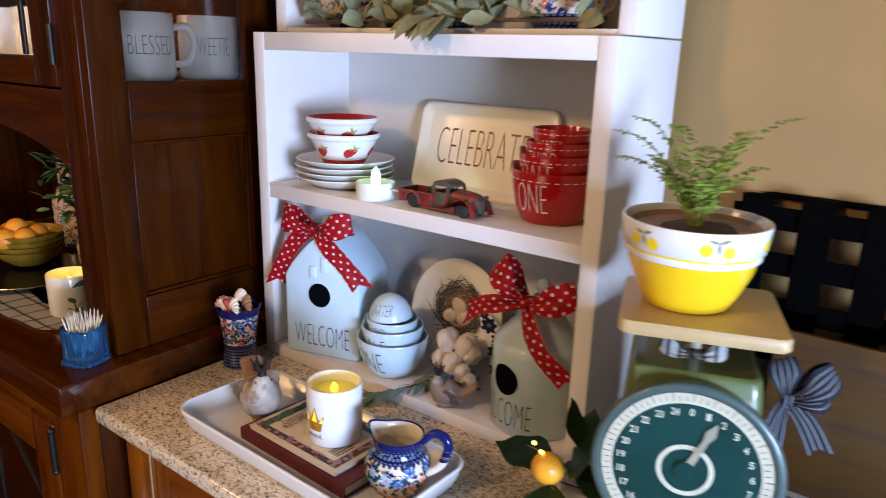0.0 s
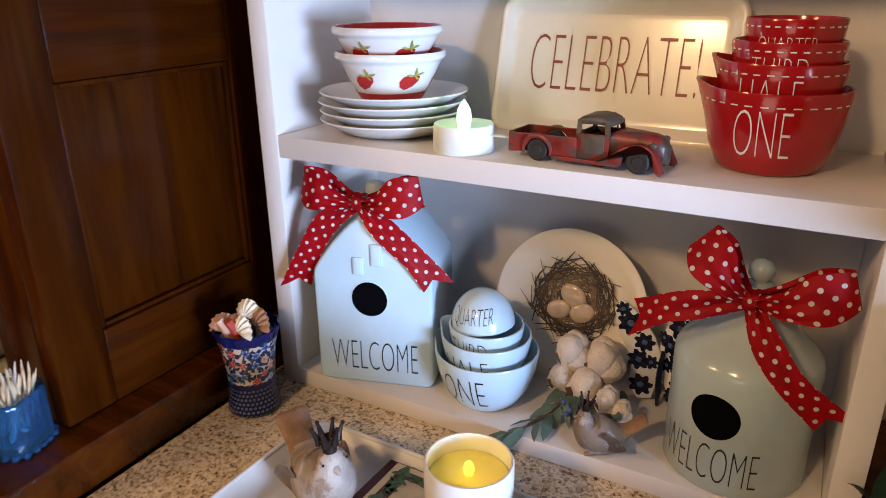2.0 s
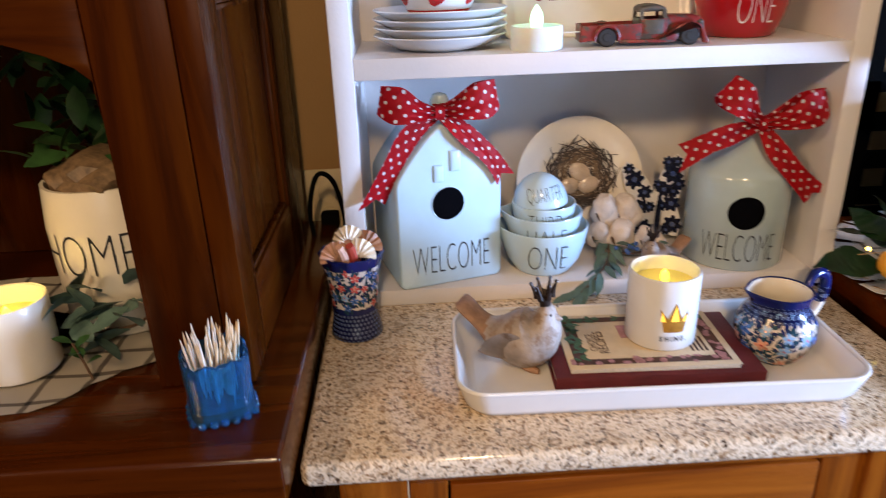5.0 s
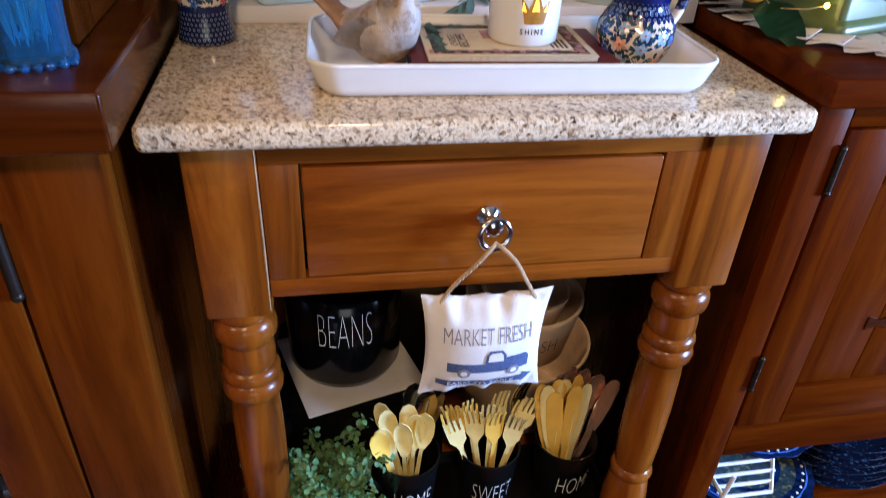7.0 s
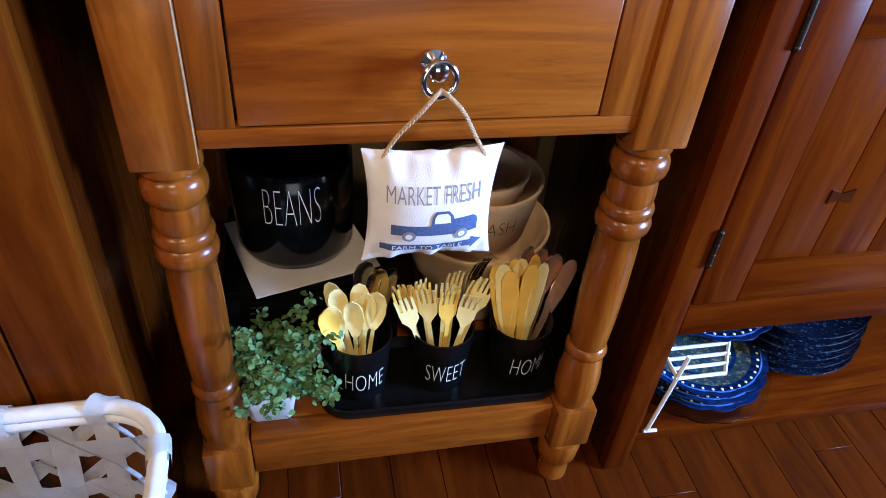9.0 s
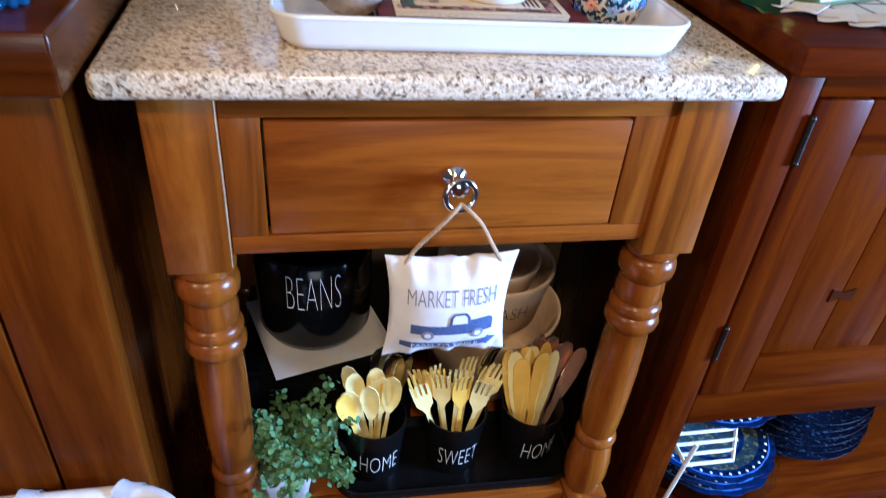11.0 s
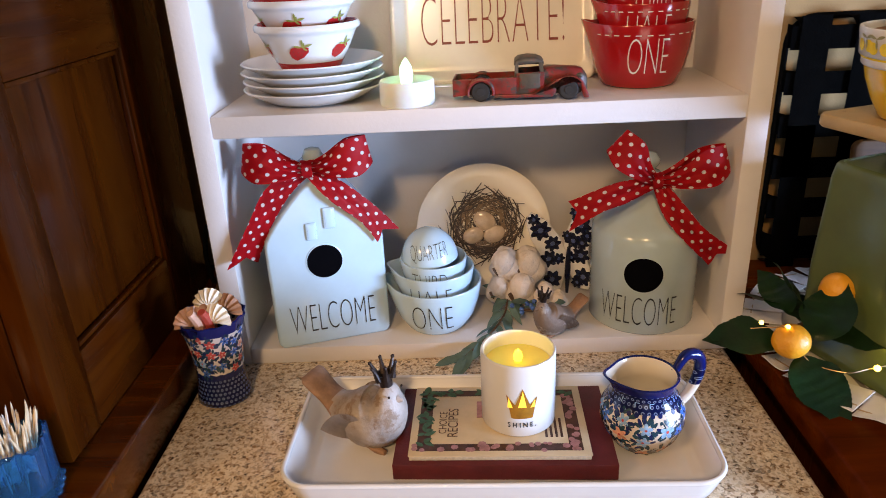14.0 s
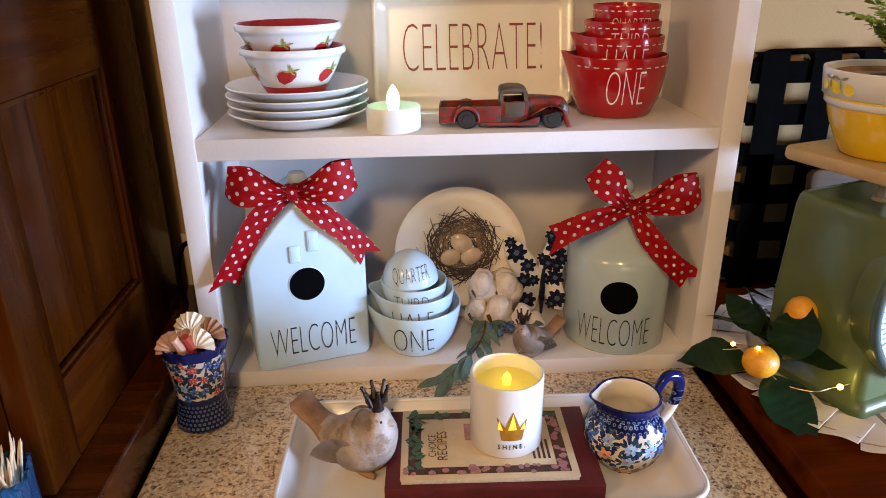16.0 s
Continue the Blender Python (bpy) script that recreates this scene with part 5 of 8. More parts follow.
def bird_mesh(s=1.0):
    """A small stylised bird figurine with a crown: one mesh, facing +x."""
    bm = body_sweep([(-0.082, 0.066, 0.015, 0.002), (-0.076, 0.0615, 0.0190, 0.0055), (-0.052, 0.0445, 0.0165, 0.0085), (-0.033, 0.035, 0.021, 0.018), (-0.006, 0.032, 0.031, 0.031), (0.019, 0.037, 0.0315, 0.033), (0.032, 0.050, 0.0250, 0.025), (0.0345, 0.063, 0.0178, 0.0155), (0.0345, 0.0735, 0.0125, 0.0095), (0.034, 0.0805, 0.002, 0.001)], 24, 40)
    for f in bm.faces:
        f.material_index = 1 if f.calc_center_median().x < -0.040 else 0
    merge(bm, lathe([(0, 0.009), (0.0018, 0.007), (0.0045, 0.0), (0, -0.001)], 12), pose(0.0475, 0, 0.064, 0, 92, 0), 0)
    for sgn in (1, -1):
        wing_b = leaf(0.062, 0.034, 0.05, 0.0, 8, 0.8)
        bmesh.ops.solidify(wing_b, geom=wing_b.faces[:], thickness=0.004)
        merge(bm, wing_b, pose(0.018, 0.0275 * sgn, 0.042, 78 * -sgn, 14, 180 - 6 * sgn), 0)
        merge(bm, ball(0.0016, (0.045, 0.0125 * sgn, 0.072), sub=1), None, 2)
        merge(bm, tube([(0.006, 0.010 * sgn, 0.008), (0.020, 0.011 * sgn, 0.003), (0.032, 0.012 * sgn, 0.002)], [0.006, 0.005, 0.003], 8, 8), None, 1)
    crown_m = pose(0.0335, 0, 0.0775, 0, -7, 0)
    merge(bm, lathe([(0, -0.002), (0.0072, -0.001), (0.0072, 0.003), (0.0086, 0.008), (0.0108, 0.0135), (0.0094, 0.0135), (0.0070, 0.008), (0, 0.004)], 20), crown_m, 2)
    for q in range(6):
        a = q * math.pi / 3 + 0.3
        ca, sa = math.cos(a), math.sin(a)
        merge(bm, tube([(0.0088 * ca, 0.0088 * sa, 0.009), (0.0116 * ca, 0.0116 * sa, 0.0165), (0.0150 * ca, 0.0150 * sa, 0.0235)], [0.0046, 0.0027, 0.0016], 8, 7), crown_m, 2)
        merge(bm, ball(0.0025, (0.0154 * ca, 0.0154 * sa, 0.0245), sub=1), crown_m, 2)
    bmesh.ops.scale(bm, vec=(0.86 * s, 0.94 * s, 1.03 * s), verts=bm.verts)
    return bm


solo("bird_figurine", bird_mesh(0.62), [SMALLBIRD, RESINBROWN, CROWNBRONZE], (0.114, 0.325, SHELF1 + 0.0015), 205, "small weathered grey bird figurine with a dark crown on the shelf", "figurine")

# ---- things on the hutch's middle shelf ----
px, py = -0.168, 0.392
plates_group = "stacked plates"
pz = SHELF2
for i in range(4):
    p = thing("side_plate", (px + 0.001 * (i % 2), py - 0.001 * (i % 3), pz + 0.0005), 30 * i, "white glazed side plate in a stack of four on the shelf", "plate", plates_group)
    R = 0.083
    part("disc", lathe([(0, 0.0), (0.045, 0.0), (0.047, 0.002), (0.056, 0.003), (R - 0.002, 0.0162), (R, 0.0176), (R - 0.001, 0.0190), (R - 0.006, 0.0176), (0.056, 0.0062), (0, 0.0042)], 72), CERAMIC, p, sharp=60)
    pz += 0.0098
pz -= 0.0042
for i, (r, h) in enumerate(((0.0610, 0.0535), (0.0605, 0.0505))):
    bwl = thing("berry_bowl", (px - 0.001 - 0.003 * i, py - 0.002, pz + 0.001 + i * 0.0290), 20 + 40 * i, "white bowl painted with red strawberries, stacked on plates", "bowl", "strawberry bowls")
    outer = [(0, 0), (0.0315, 0), (0.0335, 0.002), (0.0385, 0.011), (0.0485, 0.028), (r - 0.0062, h - 0.012), (r - 0.0045, h - 0.0085), (r - 0.0008, h - 0.0068), (r, h - 0.0045), (r - 0.0006, h - 0.001)]
    part("bowl", lathe(outer + [(r - 0.0022, h + 0.0007)], 64), CERAMIC, bwl, sharp=60)
    rad = profile_radius(outer[1:])
    band = [(rad(z) + 0.0006, z) for z in (0.001, 0.004, 0.008, 0.012)]
    part("foot_band", lathe(band, 64), STRAWRED, bwl, "red band at the foot")
    part("inside_glaze", lathe([(r - 0.0022, h + 0.0007), (r - 0.0038, h), (r - 0.009, h - 0.011), (0.0435, 0.0283), (0.0310, 0.0108), (0, 0.0068)], 64), STRAWRED, bwl, "red inside")
    for q in range(6):
        a = q * 60 - 24 + 18 * i
        berry = bmesh.new()
        pts = [(0, -0.0085), (0.005, -0.005), (0.0078, 0.001), (0.007, 0.006), (0.003, 0.0078), (-0.003, 0.0078), (-0.007, 0.006), (-0.0078, 0.001), (-0.005, -0.005)]
        berry.faces.new([berry.verts.new((x * 1.42 + z * 0.45, 0, z * 0.98)) for x, z in pts])
        bmesh.ops.triangulate(berry, faces=berry.faces[:])
        bmesh.ops.subdivide_edges(berry, edges=berry.edges[:], cuts=1)
        bmotif = part("painted_strawberry", wrapped(berry, rad, 0.0007, h * 0.46, a), STRAWRED, bwl, "painted strawberry")
        sprig = leaves_on([((0.006, 0, 0.0065), (dx, 0, dz), ln, 0.0024, 90, 0) for dx, dz, ln in ((1, 0.30, 0.012), (0.1, 1, 0.009), (-1, 0.15, 0.010), (0.6, -0.5, 0.006), (0.5, 0.9, 0.006))])
        part("painted_sprig", wrapped(sprig, rad, 0.001, h * 0.46, a), SPRIGPAINT, bmotif, "yellow-green stalk")
        seeds = flat_shapes([oval(sx, sz, 0.0007, 0.0007, 0, 5) for sx, sz in ((-0.004, -0.003), (0.0, 0.001), (0.003, -0.002), (-0.005, 0.002), (0.006, 0.002), (0.0, -0.0055))])
        part("painted_seeds", wrapped(seeds, rad, 0.0010, h * 0.46, a), BARKPRINT, bmotif)

tea = thing("led_tealight", (-0.055, 0.345, SHELF2), 0, "white battery tea light with a glowing greenish flame", "candle")
part("body", lathe([(0, 0), (0.0300, 0), (0.0312, 0.002), (0.0308, 0.025), (0.0298, 0.0275), (0.0280, 0.0270), (0.022, 0.0215), (0.010, 0.0195), (0, 0.0195)], 48), LEDWAX, tea)
part("flame", lathe([(0, 0.0190), (0.0062, 0.0200), (0.0064, 0.024), (0.0076, 0.033), (0.0066, 0.041), (0.0030, 0.0475), (0, 0.051)], 20), GREENFLAME, tea, "glowing plastic flame")
part("pull_tab", box(0.031, 0.062, -0.005, 0.005, 0.018, 0.0186, 0), PALEINK, tea)
point_lamp("tealight_glow", (-0.055, 0.338, SHELF2 + 0.06), 0.006, 0.04, (0.35, 1.0, 0.55))

tray2 = thing("serving_tray", (0.051, 0.456, SHELF2), 0, "cream glazed ceramic tray lettered celebrate, leaning on the hutch", "tray")
lean = pose(0, 0, 0.0, -14, 0, 0)
TW, THH = 0.263, 0.150
rings = []
for inset, d in ((0.004, 0.016), (0.0, 0.010), (0.0, 0.003), (0.003, 0.0), (0.007, 0.001), (0.014, 0.008), (0.018, 0.0105), (0.0185, 0.0106), (0.024, 0.0106)):
    rings.append([(x, d, z + THH / 2) for x, z in rounded(TW - 2 * inset, THH - 2 * inset, 0.018 - inset * 0.5, 6)])
part("dish", loft(rings), CREAM, tray2, m=lean, sharp=60)
part("lettering", lettering("CELEBRATE!", 0.060, 0.182, -0.027), BROWNINK, tray2, "thin brown lettering", lean @ pose(-0.001, 0.0098, 0.050))

RC = "glossy red ceramic measuring cup stacked in its set on the shelf"
rx, ry = 0.221, 0.412
measuring_cup((rx, ry, SHELF2 + 0.0005), -4, 0.0610, 0.072, 0.045, "ONE", 0.040, 0.046, 0.018, REDGLAZE, PALEINK, RC, "red measuring cups", True)
measuring_cup((rx + 0.001, ry, SHELF2 + 0.0385), -5, 0.0530, 0.056, 0.040, "HALF", 0.026, 0.050, 0.018, REDGLAZE, PALEINK, RC, "red measuring cups", True)
measuring_cup((rx + 0.003, ry, SHELF2 + 0.0635), -3, 0.0465, 0.048, 0.035, "THIRD", 0.020, 0.046, 0.016, REDGLAZE, PALEINK, RC, "red measuring cups", True, False)
measuring_cup((rx + 0.006, ry, SHELF2 + 0.0875), -4, 0.0405, 0.042, 0.030, "QUARTER", 0.014, 0.048, 0.014, REDGLAZE, PALEINK, RC, "red measuring cups", True, False)

# toy pick-up
toy = thing("toy_truck", (0.0725, 0.353, SHELF2), -5, "worn red and bare-tin toy pick-up truck on the shelf", "toy truck")
def section(x, w, z0, z1, r):
    return [(x, a, (z0 + z1) / 2 + b) for a, b in rounded(w, z1 - z0, r, 3)]


def arch(cx, cz, r, a0, a1, n=12):
    """Points of a wheel arch in the side's plane."""
    return [(cx + r * math.cos(radians(a0 + (a1 - a0) * k / n)), cz + r * math.sin(radians(a0 + (a1 - a0) * k / n))) for k in range(n + 1)]


REARX, FRONTX = -0.043, 0.054
part("bed_floor", box(-0.072, -0.004, -0.0195, 0.0195, 0.012, 0.014, 0.0004), TRUCKRED, toy)
part("tailgate", box(-0.0745, -0.0722, -0.0205, 0.0205, 0.006, 0.0255, 0.0008), TRUCKRED, toy)
part("chassis", box(-0.066, 0.068, -0.013, 0.013, 0.006, 0.011, 0.001), RUBBER, toy)
part("cab_back", merge(box(-0.0055, -0.0035, -0.0195, 0.0195, 0.012, 0.031, 0.0006), box(-0.0055, -0.0035, -0.017, 0.017, 0.0385, 0.042, 0.0006)), TRUCKGREY, toy)
part("roof", loft([section(-0.0062, 0.030, 0.0385, 0.0400, 0.0006), section(-0.0055, 0.036, 0.0385, 0.0425, 0.0018), section(-0.002, 0.037, 0.0385, 0.0452, 0.0030), section(0.008, 0.037, 0.0388, 0.0468, 0.0038), section(0.018, 0.036, 0.0388, 0.0460, 0.0034), section(0.0245, 0.034, 0.0385, 0.0432, 0.0022), section(0.0265, 0.028, 0.0382, 0.0400, 0.0007)]), TRUCKGREY, toy, "bare tin roof")
part("seat", box(-0.003, 0.006, -0.016, 0.016, 0.012, 0.026, 0.002), RUBBER, toy)
part("bonnet", loft([section(0.0255, 0.036, 0.012, 0.0320, 0.005), section(0.030, 0.034, 0.012, 0.0345, 0.007), section(0.046, 0.029, 0.012, 0.0345, 0.009), section(0.062, 0.025, 0.012, 0.0335, 0.009), section(0.069, 0.022, 0.010, 0.0315, 0.008), section(0.0725, 0.016, 0.010, 0.0270, 0.005)]), TRUCKRED, toy)
part("grille", loft([section(0.0700, 0.015, 0.006, 0.0275, 0.005), section(0.0742, 0.012, 0.006, 0.0245, 0.004), section(0.0752, 0.008, 0.008, 0.021, 0.003)]), TRUCKGREY, toy, "dented tin grille")
part("windscreen_post", box(0.0252, 0.0268, -0.001, 0.001, 0.031, 0.040, 0.0004), TRUCKGREY, toy)
for s in (-1, 1):
    side = lambda bm, y: (bm, pose(0, y if s < 0 else -y - 0.0022, 0))
    bm, m = side(slab([(-0.0735, 0.0065), (-0.0735, 0.0245), (-0.070, 0.0252), (-0.0035, 0.0262), (-0.0035, 0.0075), *arch(REARX, 0.0105, 0.0135, -10, 190)], 0.0022, 0.0004), -0.0222)
    part("bed_side", bm, TRUCKRED, toy, m=m)
    part("rear_fender", tube([(x, (0.0226) * s, z) for x, z in arch(REARX, 0.0105, 0.0142, -14, 194, 16)], [0.0012, 0.0026, 0.0026, 0.0012], 8), TRUCKRED, toy)
    bm, m = side(slab([(-0.0035, 0.0075), (-0.0035, 0.0305), (0.0270, 0.0315), (0.0270, 0.0075)], 0.0022, 0.0005), -0.0212)
    part("cab_side", bm, TRUCKRED, toy, m=m)
    part("door_panel", box(0.0000, 0.0225, -0.0219 if s < 0 else 0.0204, -0.0204 if s < 0 else 0.0219, 0.0135, 0.0300, 0.0006), TRUCKGREY, toy, "bare tin door")
    for x0, x1, xt in ((-0.0050, -0.0012, 0.0), (0.0225, 0.0268, -0.0015)):
        part("roof_pillar", loft([[(x0, -0.0205 * -s, 0.030), (x1, -0.0205 * -s, 0.030), (x1, -0.0180 * -s, 0.030), (x0, -0.0180 * -s, 0.030)], [(x0 + xt, -0.0186 * -s, 0.041), (x1 + xt, -0.0186 * -s, 0.041), (x1 + xt, -0.0162 * -s, 0.041), (x0 + xt, -0.0162 * -s, 0.041)]]), TRUCKGREY, toy)
    fender = slab([(0.012, 0.0050), (0.012, 0.0075), (0.022, 0.0105), (0.032, 0.0170), (0.041, 0.0235), (0.053, 0.0268), (0.063, 0.0255), (0.0695, 0.0195), (0.0735, 0.0110), (0.0765, 0.0050), (0.0765, 0.0022), (0.0705, 0.0022), *arch(FRONTX, 0.0105, 0.0140, 0, 184), (0.038, 0.0050)], 0.0100, 0.0016)
    part("front_fender", fender, TRUCKRED, toy, m=pose(0, -0.0242 if s < 0 else 0.0142, 0))
    part("running_board", box(-0.028, 0.036, 0.0190 if s > 0 else -0.0242, 0.0242 if s > 0 else -0.0190, 0.0042, 0.0080, 0.001), TRUCKRED, toy)
    part("headlight", ball(0.0030, (0.0655, 0.0185 * s, 0.0262), (1.3, 1, 1), 2), TRUCKGREY, toy)
    for wx in (REARX, FRONTX):
        wheel = part("wheel", lathe([(0, -0.004), (0.0095, -0.004), (0.0112, -0.002), (0.0112, 0.002), (0.0095, 0.004), (0, 0.004)], 24), RUBBER, toy, "black rubber wheel", pose(wx, 0.0190 * s, 0.0114, 90, 0, 0))
        part("hub", lathe([(0, -0.0046), (0.0045, -0.0046), (0.0052, -0.0035), (0.0052, 0.0035), (0.0045, 0.0046), (0, 0.0046)], 16), RUBBER, wheel)

# ---- things on the hutch's upper shelf ----
for jx, jr, jh in ((-0.205, 0.056, 0.17), (0.010, 0.048, 0.15), (0.205, 0.070, 0.19)):
    jar = thing("stoneware_jar", (jx, 0.445, SHELF3), 0, "blue floral painted stoneware jar on the top shelf", "jar", "jars on the top shelf")
    part("body", lathe([(0, 0), (jr * 0.62, 0), (jr * 0.66, 0.004), (jr * 0.9, 0.03), (jr, 0.07), (jr * 0.95, jh * 0.65), (jr * 0.7, jh * 0.9), (jr * 0.72, jh), (jr * 0.6, jh), (jr * 0.58, jh * 0.9), (0, jh * 0.85)], 48), JAR_POT, jar, sharp=60)
gar = thing("leaf_garland", (0.0, 0.385, SHELF3), 0, "dusty green lamb's-ear leaf garland hanging over the top shelf edge", "garland")
part("stalk", tube([(-0.26, 0.01, 0.010), (-0.1, -0.005, 0.012), (0.05, 0.004, 0.012), (0.25, 0.0, 0.012)], 0.003, 7, 24), STEM, gar)
g = random.Random(8)
spots = []
for k in range(58):
    x = g.choice((g.uniform(-0.16, -0.02), g.uniform(0.02, 0.10), g.uniform(-0.26, 0.27)))
    spots.append((Vector((x, g.uniform(-0.015, 0.03), 0.014)), Vector((g.uniform(-0.9, 0.9), g.uniform(-1.0, 0.2), g.uniform(-0.1, 1.2))), g.uniform(0.040, 0.062), g.uniform(0.024, 0.036), g.uniform(-60, 60), g.uniform(0.0, 0.5)))
for k in range(9):
    spots.append((Vector((0.066 + g.uniform(-0.018, 0.018), -0.034 - 0.024 * (k / 8), 0.013)), Vector((g.uniform(-0.3, 0.3), -1.0, 0.05)), g.uniform(0.046, 0.060), g.uniform(0.024, 0.032), g.uniform(-25, 25), 0.62))
part("leaves", leaves_on(spots), SAGELEAF, gar, "soft dusty green leaves")

# ---- things on the granite ----
tray = thing("ceramic_tray", (0.030, 0.1275, TOP), -1.5, "long white glazed ceramic tray holding a bird, books, candle and jug", "tray")
rings = []
for w, d, r, z in ((0.372, 0.138, 0.022, 0.0), (0.384, 0.150, 0.024, 0.002), (0.396, 0.162, 0.026, 0.010), (0.411, 0.177, 0.030, 0.0325), (0.413, 0.179, 0.031, 0.0350), (0.410, 0.176, 0.030, 0.0360), (0.404, 0.170, 0.028, 0.0345), (0.388, 0.154, 0.024, 0.011), (0.378, 0.144, 0.022, 0.0065), (0.368, 0.134, 0.02, 0.0052), (0.366, 0.132, 0.02, 0.0051), (0.350, 0.116, 0.02, 0.0051)):
    rings.append([(x, y, z) for x, y in rounded(w, d, r, 7)])
part("dish", loft(rings), CERAMIC, tray, sharp=60)
part("rolled_rim", tube([(x, y, 0.0347) for x, y in rounded(0.4085, 0.1745, 0.030, 9)], 0.0026, 10, closed=True), CERAMIC, tray)
TRAY = TOP + 0.0055

book = thing("hardback_book", (0.036, 0.146, TRAY), -2.5, "dark burgundy cloth-bound book lying in the tray", "book")
part("back_cover", box(-0.108, 0.108, -0.066, 0.066, 0, 0.0022, 0.0008), BURGUNDY, book)
part("front_cover", box(-0.108, 0.108, -0.066, 0.066, 0.0158, 0.018, 0.0008), BURGUNDY, book)
part("spine", box(-0.108, 0.108, -0.0662, -0.0638, 0.0005, 0.0175, 0.0008), BURGUNDY, book)
part("page_block", box(-0.105, 0.105, -0.0636, 0.063, 0.0023, 0.0157, 0.0005), PAGE, book, "yellowed page block")
book2 = thing("recipe_booklet", (0.031, 0.143, TRAY + 0.0147), -2.0, "small recipe book with a cream cover and floral border", "book")
part("page_block", box(-0.0875, 0.0875, -0.0565, 0.0565, 0.0036, 0.0085, 0.0006), PAGE, book2, "yellowed page block")
part("cover", box(-0.0885, 0.0885, -0.0575, 0.0575, 0.0086, 0.0098, 0.0004), PAPER, book2, "cream printed cover")
cz = 0.0102
bk = random.Random(21)
for x0, x1, y0, y1 in ((-0.081, 0.081, 0.040, 0.050), (-0.081, 0.081, -0.050, -0.040), (-0.081, -0.068, -0.0395, 0.0395), (0.068, 0.081, -0.0395, 0.0395)):
    part("border_print", box(x0, x1, y0, y1, 0.0096, cz, 0), BARKPRINT, book2, "brown twig border")
for k in range(120):
    along = bk.random()
    sdn = k % 4
    x, y = ((-0.081 + 0.162 * along, 0.045), (-0.081 + 0.162 * along, -0.045), (-0.0745, -0.045 + 0.09 * along), (0.0745, -0.045 + 0.09 * along))[sdn]
    if k % 2:
        part("flower_print", lathe([(0, 0.0002), (bk.uniform(0.0022, 0.0042), 0.0001), (0.002, 0.0), (0, 0)], 7), FLOWERPRINT, book2, m=pose(x + bk.uniform(-0.004, 0.004), y + bk.uniform(-0.005, 0.005), cz + 0.0002 * (k % 5), 0, 0, bk.uniform(0, 90)))
    else:
        part("leaf_print", leaf(bk.uniform(0.008, 0.014), bk.uniform(0.004, 0.006), 0.0, 0.0, 4), LEAFPRINT, book2, m=pose(x, y, cz + 0.0003 + 0.0002 * (k % 5), 0, 0, bk.uniform(0, 360)))
part("picture_print", box(-0.022, 0.018, 0.002, 0.030, 0.0096, cz, 0), FLOWERPRINT, book2, "small printed picture")
flat = pose(0, 0, 0, -90, 0, 0)
for word, x, hgt, wid in (("CHOICE", -0.0555, 0.008, 0.036), ("RECIPES", -0.0440, 0.0105, 0.046)):
    part("title_lettering", lettering(word, hgt, wid, 0.0), BARKPRINT, book2, "small brown lettering", pose(x + 0.003, -0.006, cz + 0.0003) @ pose(0, 0, 0, 0, 0, 90) @ flat)
for k in range(4):
    part("print_bar", box(0.046 + 0.005 * k, 0.0485 + 0.005 * k, -0.030, 0.012 - 0.004 * k, 0.0096, cz, 0), BARKPRINT, book2)

BOOKTOP = TRAY + 0.0147 + 0.0103
CR, CH = 0.0375, 0.0815
candle = thing("led_candle", (0.052, 0.147, BOOKTOP), 0, "white ceramic candle cup with a crown cut-out and glowing yellow wax", "candle")
part("cup", lathe([(0, 0), (CR - 0.003, 0), (CR, 0.003), (CR, CH - 0.002), (CR - 0.001, CH), (CR - 0.0025, CH), (CR - 0.0035, CH - 0.002), (CR - 0.0035, CH - 0.022), (0, CH - 0.022)], 64), CERAMIC, candle, sharp=60)
part("wax", lathe([(0, CH - 0.016), (0.008, CH - 0.0155), (0.022, CH - 0.0165), (CR - 0.0045, CH - 0.0155), (CR - 0.004, CH - 0.0215), (0, CH - 0.0215)], 48), WAX, candle, "pale yellow wax")
part("flame", lathe([(0, CH - 0.016), (0.0038, CH - 0.0145), (0.0048, CH - 0.010), (0.0036, CH - 0.005), (0, CH - 0.001)], 16), FLAME, candle, "small glowing LED flame")
# flat pieces on the solid cup carry the glow of the cut-out
crown = bmesh.new()
crown.faces.new([crown.verts.new((x, 0, z)) for x, z in ((-0.0105, 0), (-0.0085, -0.0006), (0.0085, -0.0006), (0.0105, 0), (0.0155, 0.0235), (0.0078, 0.0150), (0.0005, 0.0335), (-0.0068, 0.0150), (-0.0158, 0.0265))])
bmesh.ops.triangulate(crown, faces=crown.faces[:])
bmesh.ops.subdivide_edges(crown, edges=crown.edges[:], cuts=7, use_grid_fill=True)
part("crown_cutout", wrapped(crown, lambda z: CR, 0.0004, 0.0245, 1), CROWNGLOW, candle, "flat crown-shaped patch, dim inner glow in its colour")
for dx, half, base, top in ((-0.0118, 0.0026, 0.0120, 0.0235), (0.0002, 0.0042, 0.0125, 0.0310), (0.0108, 0.0026, 0.0120, 0.0205)):
    lit = bmesh.new()
    lit.faces.new([lit.verts.new((dx + x * half, 0, z)) for x, z in ((-1, base), (1, base), (0.1 + dx * 60, top))])
    part("lit_opening", wrapped(lit, lambda z: CR, 0.0007, 0.0245, 1), LITGOLD, candle, "flat glowing patch for candlelight in the cut-out")
part("lettering", wrapped(lettering("S H I N E .", 0.0058, 0.0285, 0.022), lambda z: CR, 0.0005, 0.0135, 1), INK, candle, "small black lettering")
point_lamp("candle_glow", (0.052, 0.147, BOOKTOP + CH + 0.004), 0.005, 0.016, (1.0, 0.80, 0.14))


